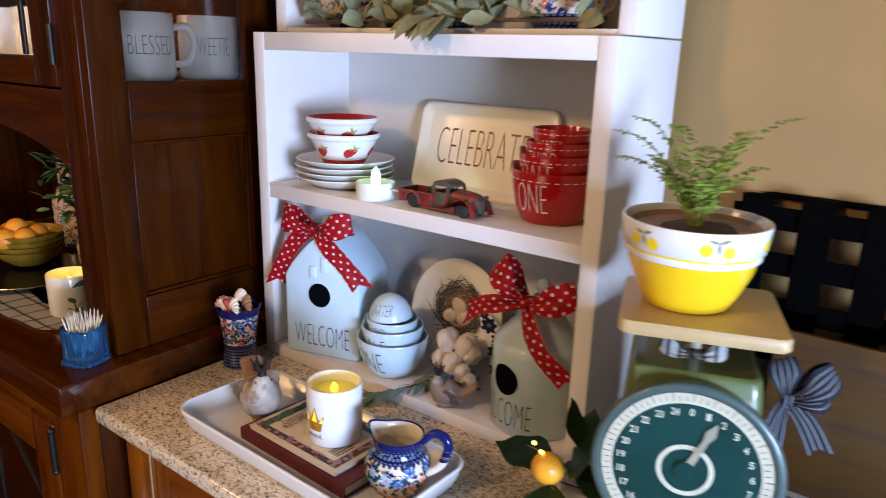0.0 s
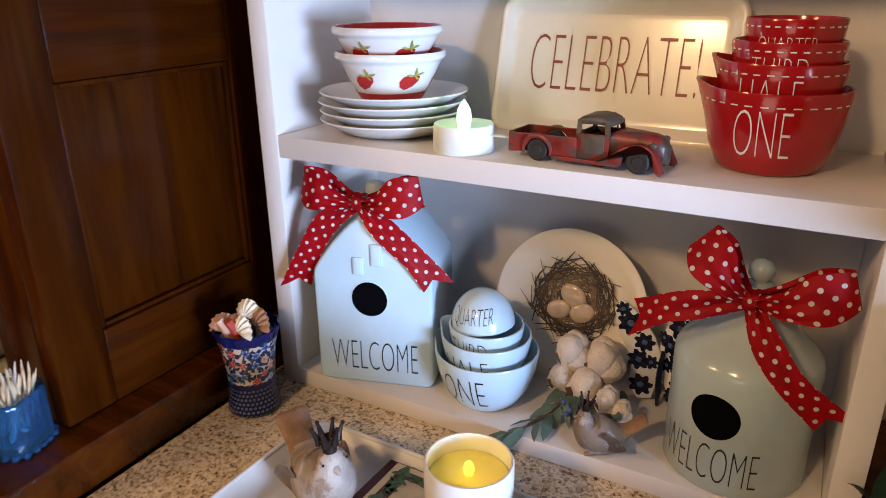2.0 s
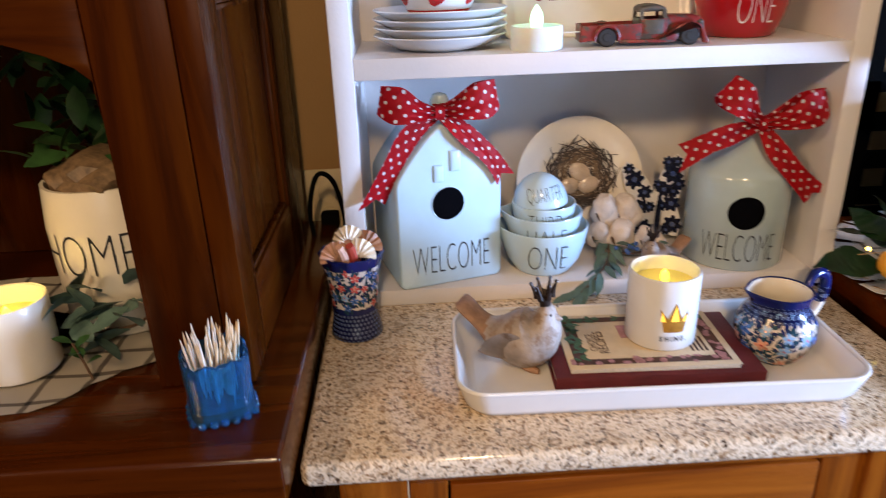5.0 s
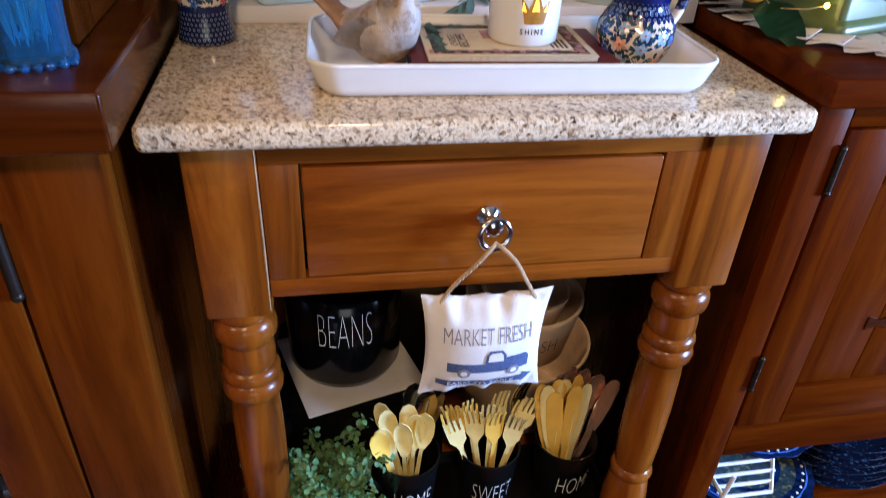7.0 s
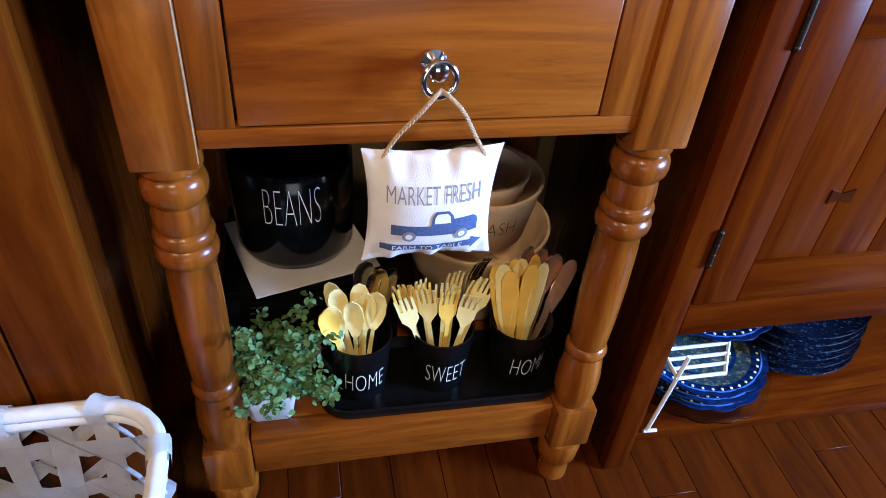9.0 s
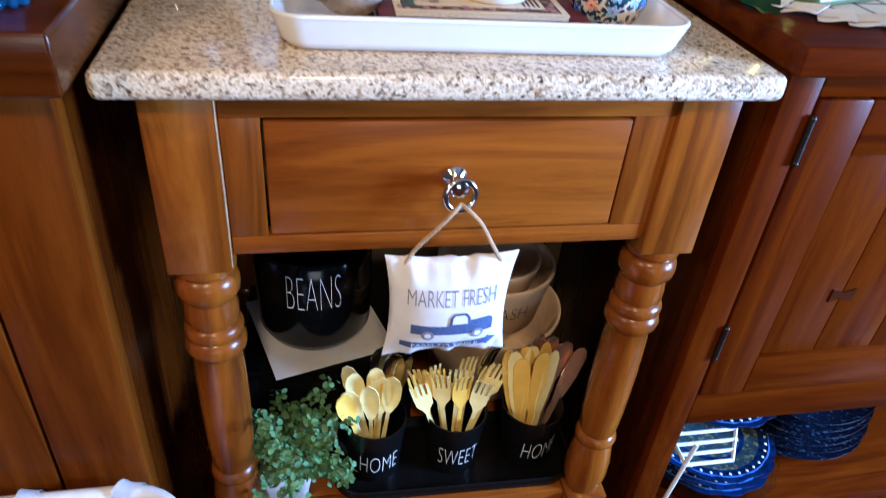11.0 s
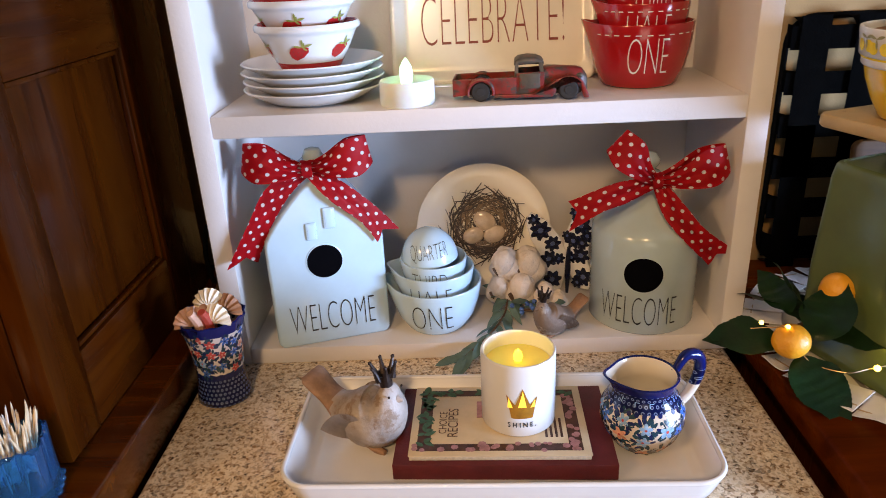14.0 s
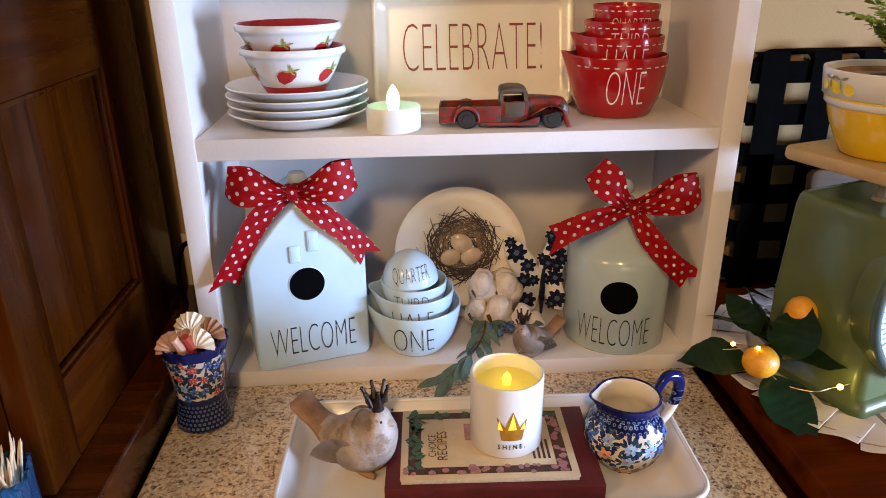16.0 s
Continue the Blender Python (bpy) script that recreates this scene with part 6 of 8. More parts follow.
def painted_florals(pot_part, radius_at, z0, z1, size, seed, petals):
    """Brushed flowers and leaves all round a pot between two heights."""
    rg = random.Random(seed)
    placed, greens, navies = [], [], []
    for _ in range(900):
        z, a = rg.uniform(z0, z1), rg.uniform(-math.pi, math.pi)
        r = radius_at(z)
        if any(math.hypot((abs(a - b) if abs(a - b) < math.pi else 2 * math.pi - abs(a - b)) * r, z - y) < size * 0.98 for b, y in placed):
            continue
        placed.append((a, z))
        k, turn, s = rg.choice(petals), rg.uniform(0, 1), size * rg.uniform(0.40, 0.55)
        outline = [oval(0.55 * s * math.cos(turn + q * 2 * math.pi / 5), 0.55 * s * math.sin(turn + q * 2 * math.pi / 5), 0.46 * s, 0.30 * s, turn + q * 2 * math.pi / 5) for q in range(5)]
        flower = part("painted_flower", wrapped(flat_shapes(outline), radius_at, 0.0003 + 0.00002 * (len(placed) % 7), z, math.degrees(a)), PAINTS[k], pot_part, "brush-painted flower")
        part("painted_heart", wrapped(flat_shapes([oval(0, 0, 0.2 * s, 0.2 * s, 0)]), radius_at, 0.0006, z, math.degrees(a)), PAINTS[1 if k in (2, 3) else 4 if k == 0 else 2], flower)
        for q in range(17):
            t2 = rg.uniform(0, 2 * math.pi)
            (navies if q % 3 == 0 else greens).append(wrapped(flat_shapes([oval(0.95 * size * 0.6 * math.cos(t2), 0.95 * size * 0.6 * math.sin(t2), 0.27 * size, 0.115 * size, t2 + rg.uniform(-0.7, 0.7))]), radius_at, 0.0002, z, math.degrees(a)))
    for strokes, paint, words in ((greens, PAINTLEAF, "brush-painted dark green leaves"), (navies, PAINTS[4], "brush-painted navy leaves")):
        leafy = strokes.pop()
        for g2 in strokes:
            merge(leafy, g2)
        tagged(part("painted_leaves", leafy, paint, pot_part, words), kind="stuff")


jug = thing("stoneware_jug", (0.176, 0.136, TRAY), 0, "blue floral painted stoneware cream jug in the tray", "jug")
jp = [(0, 0), (0.024, 0), (0.027, 0.002), (0.036, 0.014), (0.0415, 0.030), (0.041, 0.043), (0.0345, 0.056), (0.0298, 0.063), (0.0308, 0.072), (0.0335, 0.079)]
jb = lathe(jp + [(0.0322, 0.0802), (0.0305, 0.0788)], 56)
ji = lathe([(0.0306, 0.0789), (0.0292, 0.076), (0.0266, 0.065), (0.0305, 0.056), (0.037, 0.042), (0.034, 0.016), (0.022, 0.006), (0, 0.0055)], 56)
for v in (*jb.verts, *ji.verts):
    a = math.atan2(v.co.y, v.co.x)
    k = max(0.0, math.cos(a - radians(190))) ** 10 * max(0.0, (v.co.z - 0.058) / 0.024) ** 1.5
    v.co += Vector((math.cos(radians(190)), math.sin(radians(190)), 0.45)) * 0.012 * k
jug_body = part("body", jb, JUG_POT, jug, sharp=60)
painted_florals(jug_body, profile_radius(jp[1:]), 0.006, 0.047, 0.0155, 5, (3, 2, 3, 0, 2))
for k in range(30):
    part("painted_dot", wrapped(flat_shapes([oval(0, 0, 0.0024, 0.0024, 0)]), profile_radius(jp[1:]), 0.0004, 0.0535, 12 * k), PAINTS[4], jug_body)
for k in range(14):
    part("painted_scroll", wrapped(flat_shapes([[(-0.0022, -0.0022), (-0.0014, -0.0022), (-0.0014, 0.0012), (0.0024, 0.0012), (0.0024, 0.0020), (-0.0022, 0.0020)]]), profile_radius(jp[1:]), 0.0004, 0.062, 25.7 * k), PAINTS[3], jug_body)
part("inside_glaze", ji, CREAM, jug, "pale glazed inside")
part("handle", tube([(0.0325, 0, 0.0745), (0.046, 0.004, 0.0885), (0.0615, 0.006, 0.084), (0.0645, 0.006, 0.066), (0.055, 0.004, 0.046), (0.0395, 0, 0.034)], [0.0040, 0.0056, 0.0062, 0.006, 0.0055, 0.005], 12, 26), JUG_POT, jug, "painted loop handle", pose(0, 0, 0, 0, 0, 14))

solo("bird_figurine", bird_mesh(0.98), [FIGURINE, RESINBROWN, CROWNBRONZE], (-0.104, 0.143, TRAY + 0.0015), -28, "weathered grey bird figurine wearing a dark crown in the tray", "figurine")

vase = thing("stoneware_vase", (-0.288, 0.247, TOP), 0, "blue floral painted stoneware vase holding shell-handled spreaders", "vase")
vp = [(0, 0), (0.0285, 0), (0.0318, 0.003), (0.0305, 0.010), (0.0278, 0.026), (0.0272, 0.040), (0.0285, 0.060), (0.0322, 0.086), (0.0362, 0.103), (0.0385, 0.108)]
vb = lathe(vp + [(0.0365, 0.109), (0.0342, 0.104), (0.0298, 0.086), (0.0258, 0.056), (0.0245, 0.020), (0, 0.012)], 48)
for v in vb.verts:
    if v.co.z > 0.099:
        a = math.atan2(v.co.y, v.co.x)
        v.co += Vector((math.cos(a), math.sin(a), 0)) * 0.0014 * math.cos(12 * a)
vase_body = part("body", vb, VASE_POT, vase, sharp=60)
painted_florals(vase_body, profile_radius(vp[1:]), 0.046, 0.094, 0.0118, 12, (0, 1, 0, 2, 3, 0, 1))
for k in range(20):
    part("painted_scallop", wrapped(flat_shapes([oval(0, 0, 0.0062, 0.0045, 0)]), profile_radius(vp[1:]), 0.0003, 0.0395, 18 * k), PAINTS[4], vase_body)


def shell_fan(r, material, name, at, turn, lift):
    sp = thing(name, at, turn, "cheese spreader with a ribbed shell handle standing in a vase", "spreader", "shell spreaders")
    fan = bmesh.new()
    rows = []
    for u in (0.0, 0.25, 0.5, 0.72, 0.88, 1.0):
        row = []
        for k in range(37):
            a = radians(-8 + 196 * k / 36)
            rib = math.cos(k * math.pi / 2)
            rr = r * 1.15 * u * (1 + 0.035 * rib * u ** 3)
            dome = -0.0075 * math.sin(math.pi * min(1.0, u * 0.85 + 0.12)) * (1 - 0.35 * abs(k / 18 - 1)) - 0.0014 * rib * u
            row.append(fan.verts.new((rr * math.cos(a), dome, rr * math.sin(a) * 1.05 - r * 0.45)))
        rows.append(row)
    for p0, p1 in zip(rows, rows[1:]):
        for k in range(36):
            fan.faces.new((p0[k], p0[k + 1], p1[k + 1], p1[k]))
    bmesh.ops.remove_doubles(fan, verts=fan.verts, dist=0.00005)
    bmesh.ops.solidify(fan, geom=fan.faces[:], thickness=0.0022)
    part("shell_handle", fan, material, sp, m=pose(0, 0, 0.104 + lift, -14, 0, 0))
    part("shaft", tube([(0, 0.002, 0.10 + lift), (0, 0.0, 0.06), (0.0, -0.0, 0.018)], [0.0042, 0.003, 0.002], 8, 8), CHROME, sp)
    return sp


shell_fan(0.0165, SHELLPINK, "spreader", (-0.303, 0.232, TOP), 14, 0.008)
shell_fan(0.0160, SHELLWHITE, "spreader", (-0.289, 0.258, TOP), -4, 0.018)
shell_fan(0.0165, SHELLBROWN, "spreader", (-0.268, 0.254, TOP), -20, 0.012)
shell_fan(0.0160, SHELLWHITE, "spreader", (-0.275, 0.232, TOP), -16, 0.011)
for sx, sy, mat, k in ((-0.294, 0.223, SHELLPINK, 0), (-0.284, 0.226, CORAL, 1), (-0.288, 0.238, SHELLBROWN, 2)):
    rod = thing("spreader", (sx, sy, TOP), 15 * k, "cheese spreader with a twisted shell handle standing in a vase", "spreader", "shell spreaders")
    part("shell_handle", tube([(-0.004, -0.006, 0.126), (0, 0, 0.112), (0.002, 0.002, 0.094)], [0.0045, 0.0062, 0.0042], 9, 12), mat, rod)
    part("shaft", tube([(0.002, 0.002, 0.095), (0.0, 0.004, 0.02)], 0.0026, 8), CHROME, rod)

# ---- things on the cupboard's ledge and in its niche ----
hold = thing("toothpick_holder", (-0.395, 0.030, LEDGE), 0, "cobalt blue pressed-glass toothpick holder on the cupboard ledge", "toothpick holder")
hp = [(0, 0), (0.0245, 0), (0.0278, 0.003), (0.0275, 0.010), (0.0265, 0.03), (0.0275, 0.056), (0.0275, 0.060), (0.0262, 0.061), (0.0240, 0.056), (0.0225, 0.012), (0, 0.009)]
hbm = lathe(hp, 64)
for v in hbm.verts:
    a, r = math.atan2(v.co.y, v.co.x), math.hypot(v.co.x, v.co.y)
    square = (math.cos(a - 0.35) ** 4 + math.sin(a - 0.35) ** 4) ** -0.25
    v.co.x, v.co.y = v.co.x * square, v.co.y * square
    if r > 0.0262:
        k = 0.0016 * abs(math.sin(8 * a)) * (0.6 if v.co.z < 0.012 else 1.1)
        v.co += Vector((math.cos(a), math.sin(a), 0)) * k
        if v.co.z > 0.05:
            v.co.z += 0.002 * math.cos(8 * a)
part("glass", hbm, BLUEGLASS, hold, sharp=60)
for k in range(20):
    a = 2 * math.pi * k / 20
    square = (math.cos(a - 0.35) ** 4 + math.sin(a - 0.35) ** 4) ** -0.25
    part("foot_bead", ball(0.0036, (0.0285 * square * math.cos(a), 0.0285 * square * math.sin(a), 0.0038), (1, 1, 1), 2), BLUEGLASS, hold)
pk = random.Random(9)
pick_meshes = {m: mesh_of("toothpick", lathe([(0, 0), (0.0007, 0.004), (0.0012, 0.010), (0.0012, 0.056), (0.0007, 0.062), (0, 0.066)], 6), m) for m in (PICK, PALEPICK)}
for k in range(46):
    a, r = pk.uniform(0, 2 * math.pi), 0.0185 * math.sqrt(pk.random())
    ob = new("toothpick", pick_meshes[PALEPICK if math.cos(a) < -0.1 else PICK])
    ob.matrix_world = pose(-0.395 + r * math.cos(a), 0.030 + r * math.sin(a), LEDGE + 0.012 + pk.uniform(0, 0.010), pk.gauss(0, 7) - 5 * math.sin(a), pk.gauss(0, 7) + 5 * math.cos(a), 0)
    tagged(ob, "plain wooden toothpick standing in blue glass", "toothpick", "toothpicks in the holder")
sprig = thing("mint_sprig", (-0.545, 0.088, LEDGE), 0, "small green sprig standing beside the candle cup in the niche", "sprig")
part("stalk", tube([(0.010, 0, 0.004), (0.004, 0.002, 0.024), (-0.002, 0.002, 0.044)], 0.0012, 6, 8), STEM, sprig)
part("leaves", leaves_on([((0.006 - 0.002 * k, 0.002, 0.020 + 0.006 * k), (math.cos(2.4 * k), math.sin(2.4 * k), 0.7), 0.018, 0.013, 0, 0.2) for k in range(5)]), LEAF, sprig)


def cloth(name, cx, cy, rx_, ry_, z, material, label, seg=72, ruffle=0.004, seed=1):
    bm = bmesh.new()
    rg = random.Random(seed)
    rows = [[bm.verts.new((0, 0, 0.001))]]
    for k in range(1, 9):
        u = k / 8
        row = []
        for i in range(seg):
            a = 2 * math.pi * i / seg
            e = 1 + (0.05 * math.sin(5 * a + 1) + 0.03 * math.sin(11 * a)) * u
            row.append(bm.verts.new((rx_ * u * e * math.cos(a), ry_ * u * e * math.sin(a), 0.0015 + (abs(math.sin(9 * a + rg.uniform(-0.5, 0.5))) * ruffle + rg.uniform(0, 0.0015)) * max(0, u - 0.55) * 2.2)))
        rows.append(row)
    for a, b in zip(rows, rows[1:]):
        for i in range(seg):
            j = (i + 1) % seg
            bm.faces.new(list(dict.fromkeys((a[i % len(a)], b[i], b[j], a[j % len(a)]))))
    bmesh.ops.solidify(bm, geom=bm.faces[:], thickness=-0.001)
    return solo(name, bm, material, (cx, cy, z), 0, label, "cloth", sharp=25)


cloth("checked_mat", -0.72, 0.185, 0.275, 0.16, LEDGE, CHECKCLOTH, "cream and black checked round cloth with ruffled edge", seed=5)
mugc = thing("candle_mug", (-0.615, 0.115, LEDGE + 0.006), 0, "cream candle cup glowing inside on the checked cloth", "candle")
part("cup", lathe([(0, 0), (0.036, 0), (0.038, 0.003), (0.039, 0.075), (0.038, 0.077), (0.036, 0.075), (0.035, 0.055), (0, 0.055)], 40), CREAM, mugc)
part("wax", lathe([(0, 0.056), (0.0345, 0.057), (0.0345, 0.0555), (0, 0.0552)], 32), WAX, mugc)
part("flame", lathe([(0, 0.056), (0.004, 0.058), (0.004, 0.064), (0, 0.070)], 12), FLAME, mugc)
point_lamp("niche_candle_glow", (-0.615, 0.115, LEDGE + 0.085), 0.006, 0.06, (1.0, 0.7, 0.15))
dish = thing("glass_platter", (-0.90, 0.16, LEDGE + 0.006), 0, "dark glass platter with a bright rim under the fruit bowl", "plate")
part("plate", lathe([(0, 0), (0.09, 0), (0.13, 0.008), (0.131, 0.010), (0.09, 0.004), (0, 0.003)], 56), BLACKGLOSS, dish, sharp=60)
part("rim_line", tube([(0.1305 * math.cos(a * math.pi / 24), 0.1305 * math.sin(a * math.pi / 24), 0.0095) for a in range(48)], 0.0012, 6, closed=True), COPPERWIRE, dish, "thin bright rim")
fruit = thing("fruit_bowl", (-0.96, 0.19, LEDGE + 0.016), 0, "stack of yellow ochre pottery bowls filled with oranges in the niche", "bowl")
for k in range(4):
    part("bowl", lathe([(0, 0), (0.045, 0), (0.075, 0.025), (0.088, 0.045), (0.085, 0.045), (0.07, 0.024), (0, 0.008)], 40), OCHRE, fruit, m=pose(0, 0, 0.012 * k) @ Matrix.Diagonal((0.85, 0.85, 0.8, 1)))
for k in range(7):
    solo("orange", ball(0.024, (0, 0, 0), sub=3), ORANGE, (-0.96 + 0.038 * math.cos(k * 1.05) * (k < 6), 0.17 + 0.038 * math.sin(k * 1.05) * (k < 6), LEDGE + 0.080 + 0.016 * (k == 6)), 0, "ripe orange in a pottery bowl", "orange", "oranges in the bowl")
gv = thing("glass_vase", (-0.835, 0.285, LEDGE + 0.003), 0, "dark glass vase with green sprays in the niche", "vase")
part("vase", lathe([(0, 0), (0.035, 0), (0.042, 0.01), (0.045, 0.06), (0.032, 0.10), (0.036, 0.12), (0.033, 0.12), (0.029, 0.10), (0.040, 0.06), (0, 0.02)], 36), JAR_POT, gv)
nf = random.Random(14)
part("foliage", leaves_on([(Vector((nf.gauss(0, 0.035), nf.gauss(-0.02, 0.03), 0.13 + nf.uniform(0, 0.13))), Vector((nf.uniform(-1, 1), nf.uniform(-1, 0.5), nf.uniform(-0.3, 1))), nf.uniform(0.03, 0.06), nf.uniform(0.008, 0.014), nf.uniform(-60, 60), 0.3) for _ in range(150)]), LEAF, gv, "fine green sprays")
for k, (x, z, r) in enumerate(((-1.06, 0.09, 0.062), (-1.02, 0.24, 0.06))):
    jr = thing("stoneware_canister", (x, 0.36, LEDGE + 0.002 + (0.15 if k else 0)), 0, "blue patterned stoneware canister stacked in the niche", "jar", "niche canisters")
    part("body", lathe([(0, 0), (r * 0.8, 0), (r, 0.01), (r, 0.12), (r * 0.8, 0.14), (r * 0.8, 0.148), (0, 0.148)], 40), JAR_POT, jr)
crock = thing("lettered_crock", (-0.545, 0.235, LEDGE + 0.004), 0, "cream ceramic crock with thin black lettering in the niche", "crock")
part("body", lathe([(0, 0), (0.062, 0), (0.066, 0.004), (0.068, 0.12), (0.064, 0.165), (0.060, 0.165), (0.060, 0.02), (0, 0.015)], 48), CREAM, crock, sharp=60)
part("lettering", wrapped(lettering("HOME", 0.045, 0.105, -0.024), lambda z: 0.068, 0.0006, 0.075, -8), INK, crock, "thin black lettering")
part("moss_top", ball(0.058, (0, 0, 0.165), (1, 1, 0.5), 3, 0.3), TWIG, crock, "dried brown moss filling")
nl = random.Random(31)
wreath = thing("leaf_sprig", (-0.520, 0.140, LEDGE + 0.012), 0, "green leaves with dry stems lying before the crock", "sprig")
part("leaves", leaves_on([(Vector((nl.uniform(-0.05, 0.03), nl.uniform(0, 0.03), nl.uniform(0.005, 0.06))), Vector((nl.uniform(-1, 1), -0.4, nl.uniform(-0.2, 0.9))), nl.uniform(0.035, 0.055), nl.uniform(0.022, 0.032), nl.uniform(-50, 50), 0.2) for _ in range(16)]), EUCALYPTUS, wreath)
part("stalk", tube([(-0.06, 0.02, 0.004), (0.0, 0.02, 0.01), (0.03, 0.01, 0.03)], 0.0018, 6, 10), STEM, wreath)
upg = thing("hanging_greenery", (-0.56, 0.30, LEDGE + 0.19), 0, "dark green leaves above the crock in the niche", "plant")
part("leaves", leaves_on([(Vector((nl.gauss(0, 0.05), nl.gauss(0, 0.03), nl.uniform(-0.02, 0.13))), Vector((nl.uniform(-1, 1), nl.uniform(-1, 0.3), nl.uniform(-0.8, 0.8))), nl.uniform(0.03, 0.05), nl.uniform(0.015, 0.022), nl.uniform(-60, 60), 0.2) for _ in range(130)]), LEAF, upg)
for y, word, turn, w in ((0.205, "BLESSED", 78, 0.075), (0.335, "SWEETIE", 60, 0.062)):
    mg = thing("coffee_mug", (-0.455, y, 1.3665), 0, "white mug with thin black lettering behind cupboard glass", "mug", "mugs on the cupboard shelf")
    R = 0.052
    part("body", lathe([(0, 0), (R - 0.006, 0), (R - 0.002, 0.004), (R, 0.012), (R, 0.106), (R - 0.001, 0.108), (R - 0.004, 0.106), (R - 0.004, 0.01), (0, 0.006)], 48), CERAMIC, mg, sharp=60)
    part("handle", tube([(0, R - 0.002, 0.086), (0.004, R + 0.024, 0.088), (0.006, R + 0.034, 0.060), (0.004, R + 0.022, 0.030), (0, R - 0.002, 0.026)], 0.0062, 10, 22), CERAMIC, mg, m=pose(0, 0, 0, 0, 0, -14))
    part("lettering", wrapped(lettering(word, 0.030, w), lambda z: R, 0.0006, 0.042, turn), INK, mg, "thin black lettering")
    solo("saucer", lathe([(0, 0), (0.03, 0), (0.06, 0.006), (0.061, 0.008), (0.03, 0.004), (0, 0.003)], 40), CERAMIC, (-0.60, y, 1.3665), 0, "white saucer behind cupboard glass", "saucer")
for x, y in ((-0.655, 0.185), (-0.775, 0.20), (-0.90, 0.19)):
    mg = thing("coffee_mug", (x, y, 1.3665), 0, "white mug standing behind the glazed cupboard door", "mug", "mugs on the cupboard shelf")
    part("body", lathe([(0, 0), (0.046, 0), (0.050, 0.004), (0.052, 0.012), (0.052, 0.116), (0.051, 0.118), (0.048, 0.116), (0.048, 0.01), (0, 0.006)], 40), CERAMIC, mg, sharp=60)
cord = thing("lamp_cord_loop", (-0.338, 0.45, TOP), 0, "black cable looped between cupboard and hutch", "cable")
part("cable", tube([(-0.022, 0.02, 0.02), (-0.024, 0.0, 0.09), (-0.008, -0.01, 0.145), (0.012, 0.0, 0.135), (0.022, 0.02, 0.08), (0.022, 0.03, 0.02)], 0.0035, 8, 30), IRON, cord)
part("plug", box(-0.014, 0.014, -0.012, 0.014, 0.0, 0.034, 0.004), IRON, cord)

outlet = thing("wall_outlet", (-0.342, 0.5345, 0.955), 0, "ivory wall outlet plate with a black plug behind the vase", "outlet")
part("plate", box(-0.036, 0.036, -0.006, 0.0, -0.057, 0.057, 0.0025), OUTLET, outlet)
for oz in (0.020, -0.020):
    part("socket", lathe([(0, 0.0012), (0.0155, 0.0012), (0.0165, 0.0), (0, 0.0)], 24), OUTLET, outlet, m=pose(0, -0.0062, oz, 90, 0, 0))
part("plug", box(-0.014, 0.014, -0.030, -0.0075, -0.033, -0.007, 0.004), IRON, outlet, "black plug")

# ---- things on the sideboard ----
rg = random.Random(2)
MATR = 0.215
mat2 = thing("pleated_placemat", (0.56, 0.27, STOP), 0, "round cream placemat with a white box-pleated edge under the scale", "placemat")
part("cloth", lathe([(0, 0.0006), (MATR - 0.030, 0.0006), (MATR - 0.030, 0.0022), (0, 0.0026)], 72), CHECKCLOTH, mat2)
for k in range(34):
    a = 2 * math.pi * k / 34 + rg.uniform(-0.02, 0.02)
    tab = box(-0.020, 0.020, -0.023, 0.023, 0.0, 0.0012, 0.0004, 1)
    bmesh.ops.subdivide_edges(tab, edges=[e for e in tab.edges if e.calc_length() > 0.03], cuts=4, use_grid_fill=True)
    for v in tab.verts:
        v.co.z += 0.0022 * math.sin(v.co.x * 120 + k) * (0.4 + v.co.y * 18)
    pleat = part("pleat", tab, LINEN, mat2, m=pose((MATR - 0.021) * math.cos(a), (MATR - 0.021) * math.sin(a), 0.0065 + 0.001 * (k % 2), rg.uniform(-4, 3), 7 + rg.uniform(-4, 4), math.degrees(a) - 90 + rg.uniform(-7, 7)))
    part("woven_line", box(-0.0192, 0.0192, 0.0120, 0.0135, 0.0011, 0.0017, 0), ROPE, pleat)

SK = 0.873
scale_at, scale_turn = (0.490, 0.238, STOP + 0.004), 20
sc = thing("kitchen_scale", scale_at, scale_turn, "vintage green enamel kitchen scale with a round dark dial", "scale")
sc.scale = (SK, SK, SK)
rings = []
for w, d, z, dy in ((0.172, 0.172, 0.0, 0.012), (0.174, 0.174, 0.003, 0.012), (0.172, 0.172, 0.014, 0.012), (0.160, 0.158, 0.020, 0.013), (0.160, 0.154, 0.12, 0.015), (0.146, 0.144, 0.236, 0.018), (0.142, 0.140, 0.250, 0.018), (0.138, 0.136, 0.2535, 0.018), (0.132, 0.130, 0.2545, 0.018), (0.130, 0.128, 0.2520, 0.018)):
    rings.append([(x, y + dy, z) for x, y in rounded(w, d, 0.013, 5)])
part("body", loft(rings), SCALEGREEN, sc, "scuffed green enamel body", sharp=50)
part("side_catch", box(-0.0815, -0.077, -0.040, -0.034, 0.165, 0.180, 0.001), CHROME, sc)
DC = (-0.0005, -0.074, 0.148)
dial = part("dial_housing", lathe([(0, -0.030), (0.088, -0.030), (0.094, -0.010), (0.0955, 0.0), (0.0955, 0.006), (0.092, 0.009), (0.087, 0.0075), (0.086, 0.004), (0, 0.004)], 72), SCALEGREEN, sc, "green enamel dial housing", pose(*DC, 87, 0, -3) @ Matrix.Scale(1.084, 4), sharp=50)
